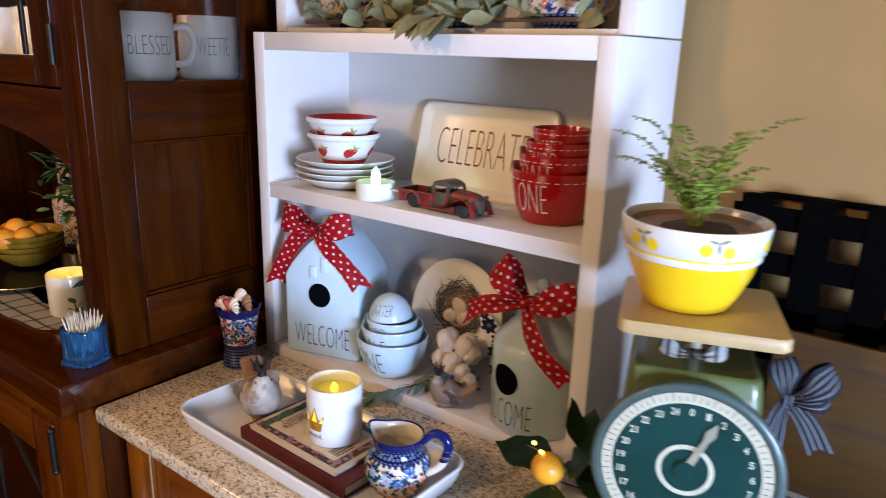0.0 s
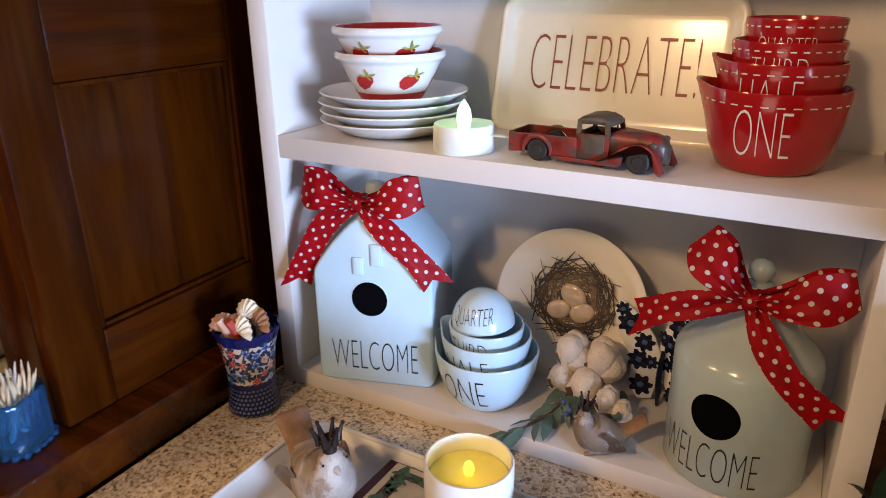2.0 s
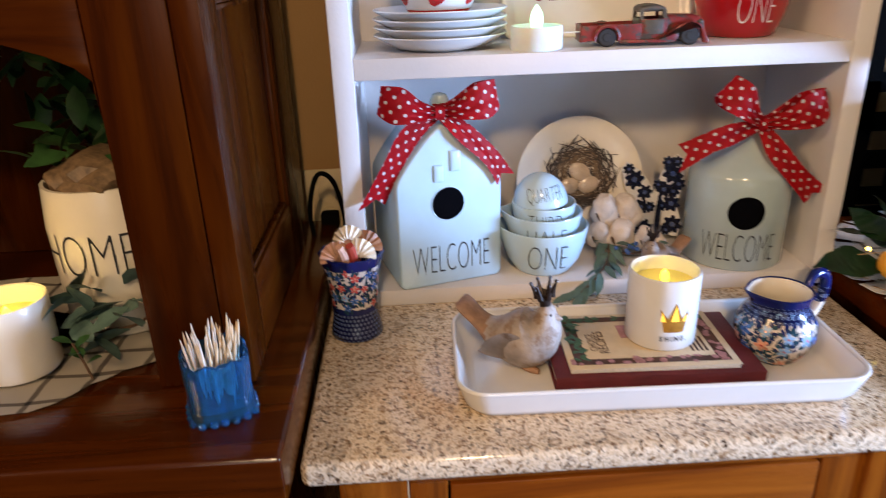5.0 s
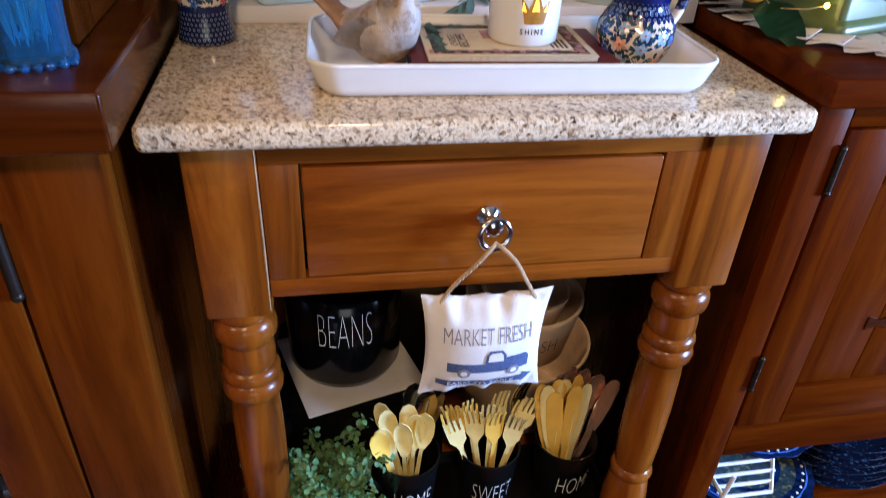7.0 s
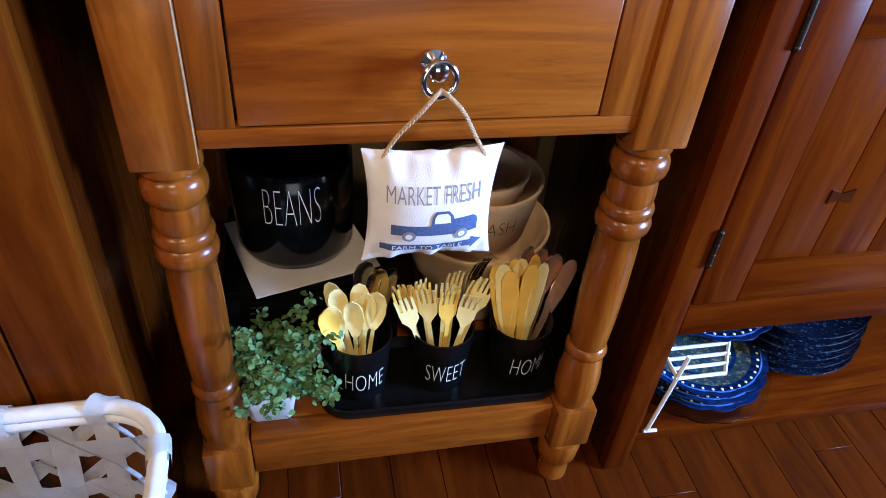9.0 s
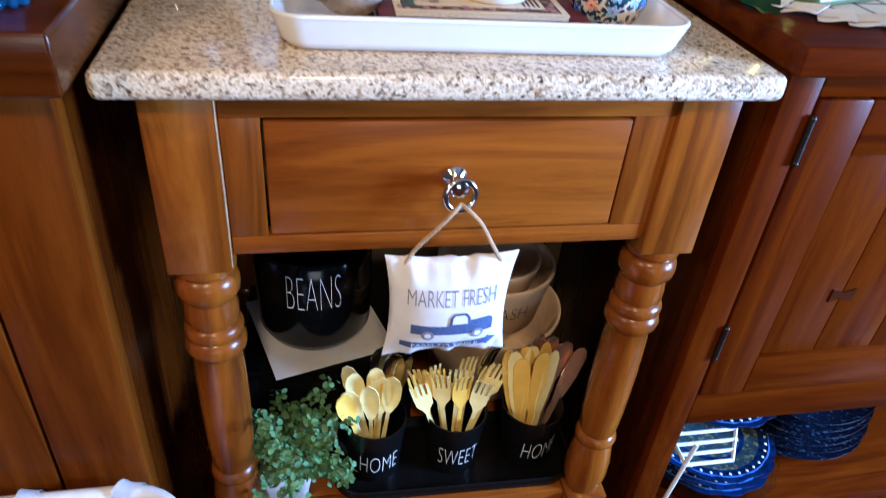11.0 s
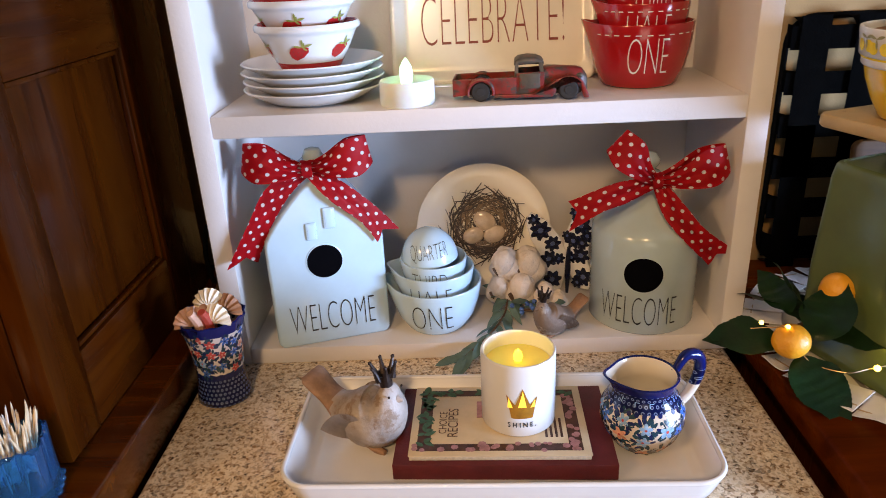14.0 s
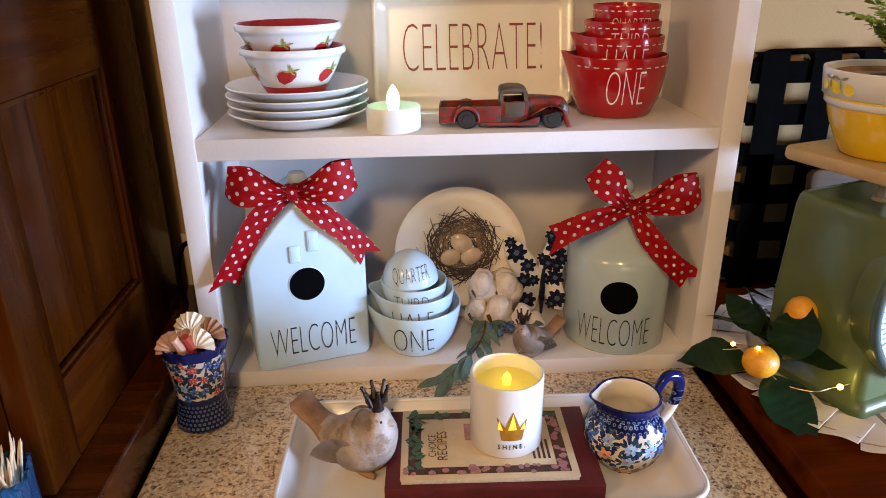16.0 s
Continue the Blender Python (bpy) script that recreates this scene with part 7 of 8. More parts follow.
part("rim_ring", lathe([(0.0952, 0.0005), (0.0960, 0.002), (0.0960, 0.0062), (0.0922, 0.0095), (0.0868, 0.0078), (0.0866, 0.006)], 72), DIALRIM, dial, "blue-grey enamel dial rim", sharp=60)
part("dial_face", lathe([(0, 0.0045), (0.0855, 0.0045), (0.0855, 0.005), (0, 0.005)], 64), DIALGREEN, dial, "dark green dial face")
part("scale_ring", lathe([(0.0735, 0.0052), (0.0848, 0.0052), (0.0848, 0.0056), (0.0735, 0.0056), (0.0735, 0.0052)], 64), DIALCREAM, dial, "cream graduated ring")
for k in range(75):
    a = radians(k * 4.8)
    tick = box(-0.0004, 0.0004, 0.0, 0.0085 if k % 3 == 0 else 0.005, 0, 0.0003, 0)
    part("graduation_mark", tick, INK, dial, m=Matrix.Rotation(a, 4, "Z") @ pose(0, 0.0762, 0.0057))
laid = pose(0, 0, 0, -90, 0, 0)
for k in range(25):
    a = radians(90 - k * 14.4)
    digits = lettering(str(k), 0.0080, 0.0044 if k < 10 else 0.0080, 0.030)
    bmesh.ops.transform(digits, matrix=laid @ pose(0, 0, -0.0040), verts=digits.verts)
    part("numeral", digits, DIALCREAM, dial, m=pose(0.0648 * math.cos(a), 0.0648 * math.sin(a), 0.0054))
part("inner_ring", lathe([(0.0235, 0.0052), (0.0285, 0.0052), (0.0285, 0.0056), (0.0235, 0.0056), (0.0235, 0.0052)], 48), DIALCREAM, dial, "cream ring round the hub")
hand = [(-0.0045, 0.0), (0.0045, 0.0), (0.0030, 0.040), (0.0055, 0.050), (0.0, 0.064), (-0.0055, 0.050), (-0.0030, 0.040)]
hbm = bmesh.new()
hbm.faces.new([hbm.verts.new((x, y, 0)) for x, y in hand])
bmesh.ops.solidify(hbm, geom=hbm.faces[:], thickness=0.0008)
part("pointer", hbm, DIALCREAM, dial, "cream pointer", Matrix.Rotation(radians(-24), 4, "Z") @ pose(0, 0, 0.0080))
part("hub_cap", lathe([(0, 0.005), (0.011, 0.005), (0.010, 0.009), (0, 0.010)], 24), DIALGREEN, dial)
part("dial_cover", lathe([(0, 0.0098), (0.05, 0.0096), (0.0865, 0.0085), (0.0865, 0.0078), (0.05, 0.0088), (0, 0.009)], 48), DIALGLASS, dial, "glass cover").visible_shadow = False
part("post", lathe([(0.013, 0.252), (0.012, 0.256), (0.0075, 0.258), (0.0075, 0.306), (0, 0.306)], 20), DIALCREAM, sc, m=pose(0, 0.018, 0))
platform = [[(x, y + 0.018, z) for x, y in rounded(w, d, 0.012, 4)] for w, d, z in ((0.176, 0.172, 0.297), (0.180, 0.176, 0.300), (0.180, 0.176, 0.310), (0.177, 0.173, 0.313))]
part("weighing_plate", loft(platform), OLDCREAM, sc, "chipped cream enamel weighing plate")
PLAT = scale_at[2] + 0.3135 * SK

gb = thing("gingham_bow", (0.509, 0.227, STOP + 0.240), 20, "small black and white gingham ribbon tied under the weighing plate", "bow")
bow(gb, (-0.02, -0.02, 0.003), [(-0.030, 0.002, 0.006), (0.032, 0.002, 0.006)], [], 0.014, GINGHAM)
nb_at = (0.578, 0.258, STOP + 0.200)
nbw = thing("striped_bow", nb_at, 25, "navy bow with thin pale stripes tied to the scale", "bow")
nbw.scale = (0.72, 0.72, 0.72)
bow(nbw, (0, 0, 0), [(-0.020, 0.052, 0.014), (0.056, 0.038, 0.016), (0.052, 0.008, 0.014)], [([(-0.01, -0.006, -0.04), (-0.012, -0.006, -0.085)], (0.95, 0.1, 0.1), 0.005), ([(0.03, -0.006, -0.035), (0.055, -0.004, -0.08)], (0.8, 0.1, 0.5), 0.006)], 0.036, NAVYSTRIPE)

POTXY = (0.470, 0.249)
pot = thing("fern_pot", (*POTXY, PLAT), 0, "yellow and white pottery bowl painted with lemons, on the scale", "plant pot")
pot.scale = (0.87, 0.87, 0.88)
pp = [(0, 0), (0.046, 0), (0.050, 0.003), (0.060, 0.022), (0.070, 0.046), (0.0745, 0.066)]
part("bowl", lathe(pp + [(0.071, 0.066), (0.066, 0.046), (0.056, 0.022), (0, 0.008)], 64), YELLOW, pot, "glossy yellow lower bowl", sharp=60)
rp = [(0.0742, 0.060), (0.0765, 0.062), (0.077, 0.068), (0.0765, 0.0705), (0.080, 0.072), (0.0835, 0.100), (0.083, 0.1025), (0.080, 0.1025), (0.0765, 0.094), (0.072, 0.066), (0.0742, 0.060)]
part("rim_band", lathe(rp, 64), CERAMIC, pot, "white glazed rim band", sharp=60)
part("yellow_line", lathe([(0.0772, 0.0685), (0.0776, 0.0695), (0.0774, 0.0708)], 64), YELLOWPAINT, pot, "thin yellow line")
rr = profile_radius([(0.0800, 0.072), (0.0835, 0.100)])
for a0 in range(-80, 270, 58):
    for dx, dz in ((-0.013, 0.084), (0.012, 0.082)):
        lm = bmesh.new()
        lm.faces.new([lm.verts.new((dx + 0.0075 * math.cos(q * math.pi / 7), 0, 0.0068 * math.sin(q * math.pi / 7))) for q in range(14)])
        motif = part("painted_lemon", wrapped(lm, rr, 0.0006, dz, a0), YELLOWPAINT, pot, "painted lemon")
    part("painted_leaf", wrapped(leaves_on([((0, 0, 0), (dx, 0, dz), 0.012, 0.0035, 90, 0) for dx, dz in ((-1, 0.25), (1, 0.3), (0.05, -1))]), rr, 0.0009, 0.0925, a0), SAGELEAF, pot, "painted leaf")
inner = part("nursery_pot", lathe([(0.069, 0.070), (0.0735, 0.094), (0.0715, 0.096), (0.068, 0.090), (0.0, 0.086), (0, 0.07), (0.069, 0.070)], 40), RESINBROWN, pot, "brown nursery pot")
part("soil", ball(0.050, (0.006, 0, 0.086), (1, 1, 0.14), 3, 0.25), SOIL, pot, "dark potting soil")
fern = thing("fern", (*POTXY, PLAT + 0.088 * 0.9), 0, "small green fern with arching fronds growing in a yellow pot", "plant")
fern.scale = (0.66, 0.66, 0.92)
fr = random.Random(17)
for k in range(19):
    a = k * 2.399 + fr.uniform(-0.2, 0.2)
    ln, rise = (fr.uniform(0.065, 0.105), fr.uniform(0.70, 1.2)) if k < 16 else (fr.uniform(0.03, 0.05), fr.uniform(0.6, 1.3))
    if k < 4:
        a, ln, rise = ((radians(24), 0.128, 0.98), (radians(188), 0.135, 0.75), (radians(215), 0.125, 0.62), (radians(60), 0.085, 1.25))[k]
    d = Vector((math.cos(a), math.sin(a), 0))
    pts = [d * 0.008, d * ln * 0.30 + Vector((0, 0, ln * rise * 0.55)), d * ln * 0.68 + Vector((0, 0, ln * rise * 0.90)), d * ln + Vector((0, 0, ln * rise * 0.98))]
    frond = part("frond_rib", tube(pts, [0.0013, 0.0010, 0.0007, 0.0004], 5, 16), RESINBROWN if k == 0 else FERN, fern)
    count = 18 if k < 16 else 9
    line = smooth_line(pts, count)
    spots = []
    for i in range(3, count):
        t = (line[min(i + 1, count - 1)] - line[i - 1]).normalized()
        out = t.cross(Vector((0, 0, 1))).normalized()
        size = 0.0235 * (1 - (i - 3) / (count - 2)) ** 0.6 * (0.8 if i < 5 else 1) + 0.003
        for s in (1, -1):
            spots.append((line[i], out * s + t * 0.55 + Vector((0, 0, fr.uniform(-0.15, 0.25))), size * fr.uniform(0.85, 1.1), size * 0.40, fr.uniform(-35, 35), 0.2))
    part("leafy_blade", leaves_on(spots), FERN, frond)

lat = thing("strap_basket_tray", (0.448, 0.497, STOP), 0, "black metal strap-woven tray with rounded corners leaning on the wall", "tray")
LW, LH, LD, LB = 0.40, 0.352, 0.034, 0.030
back_pts = [(x + LW / 2, LD, z + LH / 2) for x, z in rounded(LW, LH, 0.035, 6)]
part("rim", tube(back_pts, 0.0042, 8, closed=True), IRON, lat)


def bent_strap(length):
    """The line of a strap along the tray's face that bends back to the rim at both ends."""
    line = [(0.0, LD)] + [(LB - LB * math.cos(radians(q)), LB - LB * math.sin(radians(q))) for q in (8, 30, 52, 74)]
    return line + [(length - u, v) for u, v in line[::-1]]


for k in range(6):
    x = 0.022 + k * 0.0715
    pts = [(x, v - 0.002 * (k % 2), u) for u, v in bent_strap(LH)]
    part("upright_strap", strip(pts, [0.0385] * len(pts), [Vector((1, 0, 0))] * len(pts), 48, 0.002), IRON, lat)
for k in range(6):
    z = 0.033 + k * 0.059
    pts = [(u, v + 0.0025, z) for u, v in bent_strap(LW)]
    part("cross_strap", strip(pts, [0.030] * len(pts), [Vector((0, 0, 1))] * len(pts), 48, 0.002), IRON, lat)
board2 = thing("cutting_board", (0.745, 0.44, STOP), 0, "tan wooden board with a dark burnt motif leaning behind the scale", "board")
part("board", slab(rounded(0.44, 0.20, 0.012, 6), 0.016, 0.003), BOARD, board2, m=pose(0, 0, 0.101, -10, 0, 0))
part("burnt_motif", slab([(0.022 * math.cos(a * math.pi / 5) * (1 if a % 2 else 0.45), 0.022 * math.sin(a * math.pi / 5) * (1 if a % 2 else 0.45)) for a in range(10)], 0.0006), BARKPRINT, board2, "dark star-shaped motif", pose(0.02, -0.0006, 0.101, -10, 0, 0))
nap = thing("ticking_napkin", (0.685, 0.215, STOP + 0.002), -24, "white cloth napkin with thin dark stripes, rolled beside the scale", "napkin")
part("roll", tube([(-0.10, 0, 0.036), (0.0, 0.004, 0.038), (0.12, 0, 0.036)], 0.036, 18, 10), LINEN, nap)
for k in range(9):
    x = -0.08 + 0.02 * k
    part("stripe", tube([(x + 0.008 * math.sin(a), 0.0364 * math.cos(a), 0.037 + 0.0364 * math.sin(a)) for a in (i * math.pi / 10 - 0.2 for i in range(12))], 0.0008, 5), GREYINK, nap)

# lemon branch with a string of lights
br = thing("lemon_branch", (0.372, 0.232, STOP), 0, "artificial lemon branch with dark green leaves lying at the sideboard edge", "branch")
part("stalk", tube([(0.09, 0.02, 0.012), (0.04, 0.01, 0.045), (0.0, 0.0, 0.055), (-0.012, -0.015, 0.05), (-0.026, -0.03, 0.06)], 0.0028, 8, 24), STEM, br)
part("stalk", tube([(0.02, 0.004, 0.050), (0.03, 0.02, 0.075), (0.028, 0.01, 0.095)], 0.0022, 8, 12), STEM, br)
big = [((-0.026, -0.010, 0.046), (-1.0, 0.02, 0.05), 0.084, 0.060, -14, 0.10), ((-0.016, -0.032, 0.034), (0.28, -0.85, -0.34), 0.090, 0.058, 16, 0.15), ((0.000, 0.000, 0.075), (-0.35, 0.45, 0.75), 0.060, 0.034, 30, 0.1),
       ((0.006, -0.030, 0.052), (0.42, 0.40, 0.80), 0.076, 0.060, -10, 0.06), ((0.030, 0.004, 0.050), (0.95, -0.05, 0.30), 0.090, 0.056, 24, 0.10), ((0.010, -0.010, 0.055), (0.95, -0.45, 0.06), 0.095, 0.052, 10, 0.15), ((-0.002, 0.02, 0.060), (-0.25, 0.85, 0.45), 0.070, 0.038, -20, 0.1),
       ((0.030, 0.0, 0.040), (0.9, -0.2, -0.05), 0.100, 0.054, -10, 0.18), ((0.02, 0.03, 0.04), (0.2, 1, 0.2), 0.08, 0.045, 0, 0.2), ((-0.004, 0.03, 0.06), (-0.5, 0.7, 0.1), 0.06, 0.036, 25, 0.2)]
for at, way, ln, wd, roll, curl in big:
    lf = leaf(ln, wd, curl, 0.16, 40, 0.9)
    for i, v in enumerate(lf.verts):
        v.co.z += 0.0016 * math.sin(v.co.x * 160 + v.co.y * 120) + 0.002 * noise.noise(v.co * 40)
        u = min(1.0, v.co.x / ln)
        v.co.y *= (1 - 0.45 * u ** 4) * (0.97 if (i // 3) % 2 else 1.0)
        v.co.z += 0.0009 * abs(v.co.y) / wd * math.cos(v.co.x * 2 * math.pi / 0.011 - abs(v.co.y) * 260)
    bmesh.ops.solidify(lf, geom=lf.faces[:], thickness=0.0006)
    part("leaf", lf, LEMONLEAF, br, "broad dark green leaf", aim(at, way, roll))
solo("lemon", ball(0.0188, (0, 0, 0), (1.06, 1.0, 1.0), 4, 0.02), LEMON, (0.350, 0.204, STOP + 0.052), 0, "small orange-yellow fruit on the leafy branch", "lemon", "fruits on the branch")
solo("lemon", ball(0.0188, (0, 0, 0), (1.0, 1.0, 1.08), 4, 0.02), LEMON, (0.410, 0.240, STOP + 0.092), 0, "small orange-yellow fruit on the leafy branch", "lemon", "fruits on the branch")
fl = thing("fairy_lights", (0.372, 0.19, STOP), 0, "thin copper wire string of glowing lights among the leaves", "string lights")
wire_pts = [(-0.060, 0.03, 0.06), (-0.042, 0.02, 0.066), (-0.030, 0.008, 0.070), (-0.006, 0.002, 0.034), (0.02, -0.022, 0.034), (0.045, -0.020, 0.036), (0.075, -0.014, 0.038), (0.10, 0.01, 0.03)]
part("wire", tube(wire_pts, 0.0006, 5, 60), COPPERWIRE, fl)
point_lamp("fairy_glow", (0.424, 0.168, STOP + 0.050), 0.004, 0.012, (1.0, 0.80, 0.20))
for p in ((-0.030, 0.010, 0.072), (0.052, -0.022, 0.038), (0.028, 0.045, 0.060), (-0.05, 0.028, 0.068)):
    part("bulb", ball(0.0034 if p[0] > 0.05 else 0.0026, p, sub=2), FAIRY, fl, "glowing warm bulb")

# ---- things on the table's lower shelf ----
LOW = 0.1685
riser = thing("wooden_riser", (-0.125, 0.335, LOW), 0, "black wooden crate standing on the lower shelf", "crate")
part("crate_top", box(-0.135, 0.135, -0.115, 0.115, 0.128, 0.140, 0.002), BLACKMATT, riser)
for a in ((-0.135, 0.135, -0.115, -0.103, 0, 0.127), (-0.135, 0.135, 0.103, 0.115, 0, 0.127), (-0.135, -0.123, -0.102, 0.102, 0, 0.127), (0.123, 0.135, -0.102, 0.102, 0, 0.127)):
    part("crate_side", box(*a, 0.0015), BLACKMATT, riser)
nk = box(-0.100, 0.100, -0.100, 0.100, 0, 0.0022, 0.0008)
bmesh.ops.subdivide_edges(nk, edges=[e for e in nk.edges if e.calc_length() > 0.05], cuts=8, use_grid_fill=True)
for v in nk.verts:
    v.co.z += 0.001 * noise.noise(v.co * 30)
solo("paper_napkin", nk, LINEN, (-0.140, 0.322, LOW + 0.1412), 16, "folded white linen napkin under a black jar", "napkin")
beans = thing("bean_crock", (-0.145, 0.335, LOW + 0.1445), 0, "black glazed crock lettered beans on a white napkin", "crock")
part("body", lathe([(0, 0), (0.070, 0), (0.084, 0.006), (0.092, 0.022), (0.094, 0.10), (0.093, 0.170), (0.086, 0.176), (0.084, 0.170), (0.084, 0.02), (0, 0.014)], 64), BLACKGLOSS, beans, sharp=60)
part("lettering", wrapped(lettering("BEANS", 0.062, 0.084, -0.032), lambda z: 0.094, 0.0007, 0.098, -1), PALEINK, beans, "thin white lettering")
for k, (r, h, z) in enumerate(((0.127, 0.156, 0.0), (0.102, 0.110, 0.140), (0.076, 0.072, 0.190))):
    cb = thing("bamboo_bowl", (0.165, 0.345, LOW + 0.001 + z), 0, "tan bamboo-fibre mixing bowl nested in a stack", "bowl", "nested tan bowls")
    part("bowl", lathe([(0, 0), (r * 0.72, 0), (r * 0.80, 0.006), (r * 0.97, h - 0.01), (r, h - 0.006), (r, h), (r - 0.005, h), (r * 0.9, h - 0.014), (r * 0.74, 0.010), (0, 0.006)], 56), BAMBOO, cb, sharp=60)
    if k < 2:
        part("lettering", wrapped(lettering(("PINCH", "DASH")[k], 0.028, 0.07), profile_radius([(r * 0.80, 0.006), (r * 0.97, h - 0.01)]), 0.0007, 0.045, 2), INK, cb, "thin dark lettering")

caddy = thing("utensil_tray", (0.065, 0.133, LOW), -1, "black enamel oval tray holding three utensil cups", "tray")
rings = [[(x, y, z) for x, y in rounded(w, d, r, 8)] for w, d, r, z in ((0.374, 0.130, 0.045, 0), (0.386, 0.142, 0.05, 0.004), (0.390, 0.146, 0.052, 0.022), (0.388, 0.144, 0.051, 0.024), (0.382, 0.138, 0.049, 0.022), (0.374, 0.130, 0.045, 0.006))]
part("dish", loft(rings), BLACKMATT, caddy)
part("rolled_rim", tube([(x, y, 0.0228) for x, y in rounded(0.387, 0.143, 0.0505, 9)], 0.0022, 8, closed=True), BLACKMATT, caddy)
cups = [(-0.062, 0.135, "HOME", 6), (0.065, 0.135, "SWEET", 2), (0.190, 0.133, "HOME", 14)]
for cx_, cy_, word, turn in cups:
    cn = thing("utensil_cup", (cx_, cy_, LOW + 0.0065), 0, "black enamel cup lettered in white, filled with cutlery", "cup", "utensil cups")
    part("cup", lathe([(0, 0), (0.039, 0), (0.0405, 0.003), (0.049, 0.108), (0.0495, 0.112), (0.047, 0.112), (0.0385, 0.006), (0, 0.005)], 48), BLACKMATT, cn, sharp=60)
    part("lettering", wrapped(lettering(word, 0.038, 0.066 if word == "SWEET" else 0.062), profile_radius([(0.0405, 0.003), (0.049, 0.108)]), 0.0006, 0.028, turn), PALEINK, cn, "thin white lettering")


def cutlery_mesh(kind):
    """Outline cutlery standing up: handle at the foot, head at the top, slightly dished."""
    handle = [(-0.0045, 0.0), (0.0045, 0.0), (0.0035, 0.05), (0.0028, 0.098)]
    if kind == "spoon":
        right = handle[1:] + [(0.0055, 0.102), (0.0115, 0.114), (0.0150, 0.131), (0.0140, 0.150), (0.0085, 0.163), (0, 0.168)]
    elif kind == "knife":
        right = [(0.0055, 0.0), (0.0055, 0.06), (0.0095, 0.085), (0.0118, 0.12), (0.0112, 0.158), (0.006, 0.170), (0, 0.173)]
    else:
        right = handle[1:] + [(0.005, 0.104), (0.0115, 0.112), (0.0125, 0.124)]
    pts = right + [(-x, z) for x, z in right[::-1] if x > 0]
    if kind == "fork":
        pts = right + [(0.0125, 0.155), (0.0095, 0.155), (0.0085, 0.128), (0.0055, 0.128), (0.005, 0.157), (0.0015, 0.157), (0.0012, 0.128), (-0.0012, 0.128), (-0.0015, 0.157), (-0.005, 0.157), (-0.0055, 0.128), (-0.0085, 0.128), (-0.0095, 0.155), (-0.0125, 0.155)] + [(-x, z) for x, z in right[::-1]]
    bm = slab(pts, 0.0018)
    bmesh.ops.triangulate(bm, faces=bm.faces[:])
    for reach in (0.020, 0.010, 0.006):
        bmesh.ops.subdivide_edges(bm, edges=[e for e in bm.edges if e.calc_length() > reach and min(v.co.z for v in e.verts) > 0.09], cuts=1)
        bmesh.ops.triangulate(bm, faces=[f for f in bm.faces if len(f.verts) > 3])
    for v in bm.verts:
        if v.co.z > 0.098 and kind == "spoon":
            u = max(0.0, 1 - (v.co.x / 0.017) ** 2) * max(0.0, 1 - ((v.co.z - 0.134) / 0.032) ** 2)
            v.co.y += 0.0075 * u
        if kind == "fork" and v.co.z > 0.1:
            v.co.y += 0.006 * math.sin((v.co.z - 0.1) / 0.057 * math.pi)
    return bm


CUT = {(k, m.name): mesh_of(k, cutlery_mesh(k), m) for k in ("spoon", "fork", "knife") for m in (PALEGOLD, GOLD, STEEL, ROSEGOLD)}
ct = random.Random(23)


def place_cutlery(kind, material, cup_i, dx, dy, lean_x, lean_y, turn, lift, grow=1.14):
    ob = new(kind, CUT[(kind, material.name)])
    look_of = {"pale_gold_plastic": "pale gold plastic", "gold_plastic": "gold plastic", "brushed_steel": "polished steel", "rose_gold_metal": "rose gold metal"}[material.name]
    ob.matrix_world = pose(cups[cup_i][0] + dx, cups[cup_i][1] + dy, LOW + 0.015 + lift, lean_y, lean_x, turn) @ Matrix.Scale(grow, 4)
    tagged(ob, "%s %s standing in a black cup" % (look_of, kind), kind, "cutlery in the cups")


for i in range(9):
    place_cutlery("spoon", PALEGOLD if i % 5 else GOLD, 0, -0.012 + 0.005 * (i % 5), -0.014 + 0.006 * (i // 3), -16 + 6 * (i % 6) + ct.uniform(-3, 3), -2 - 4 * (i // 3), ct.uniform(-25, 25), ct.uniform(0, 0.012), 1.0)
for i, (dx, dy, lean, grow) in enumerate(((0.010, 0.022, 7, 1.12), (0.003, 0.026, 4, 1.16), (0.020, 0.014, 13, 1.08))):
    place_cutlery("spoon", STEEL, 0, dx, dy, lean, -3, (-6, 12, 25)[i], 0.012, grow)
place_cutlery("fork", STEEL, 0, -0.032, -0.004, -22, 5, 14, 0.004, 0.84)
place_cutlery("spoon", STEEL, 0, -0.033, 0.006, -26, 4, 24, 0.002, 0.82)
for i in range(12):
    place_cutlery("fork", PALEGOLD if i % 4 != 2 else GOLD, 1, -0.016 + 0.008 * (i % 5), -0.016 + 0.007 * (i // 4), -16 + 8 * (i % 5) + ct.uniform(-3, 3), 0 - 4 * (i // 4), ct.uniform(-25, 25), ct.uniform(0, 0.014))
for i in range(2):
    place_cutlery("fork", STEEL, 1, 0.018, 0.008 + 0.006 * i, 16 + 4 * i, 0, 30, 0.022)
for i in range(8):
    place_cutlery("knife", GOLD if i % 3 else PALEGOLD, 2, -0.018 + 0.007 * (i % 4), -0.012 + 0.008 * (i // 4), -10 + 5 * (i % 4) + ct.uniform(-2, 2), -2 - 5 * (i // 4), ct.uniform(-25, 25), ct.uniform(0.010, 0.020))
for i in range(4):
    place_cutlery("spoon" if i < 3 else "knife", ROSEGOLD, 2, 0.006 + 0.007 * i, 0.020 - 0.004 * i, 1 + 4 * i, -3, 30 - 14 * i, 0.034, 1.12 - 0.03 * i)

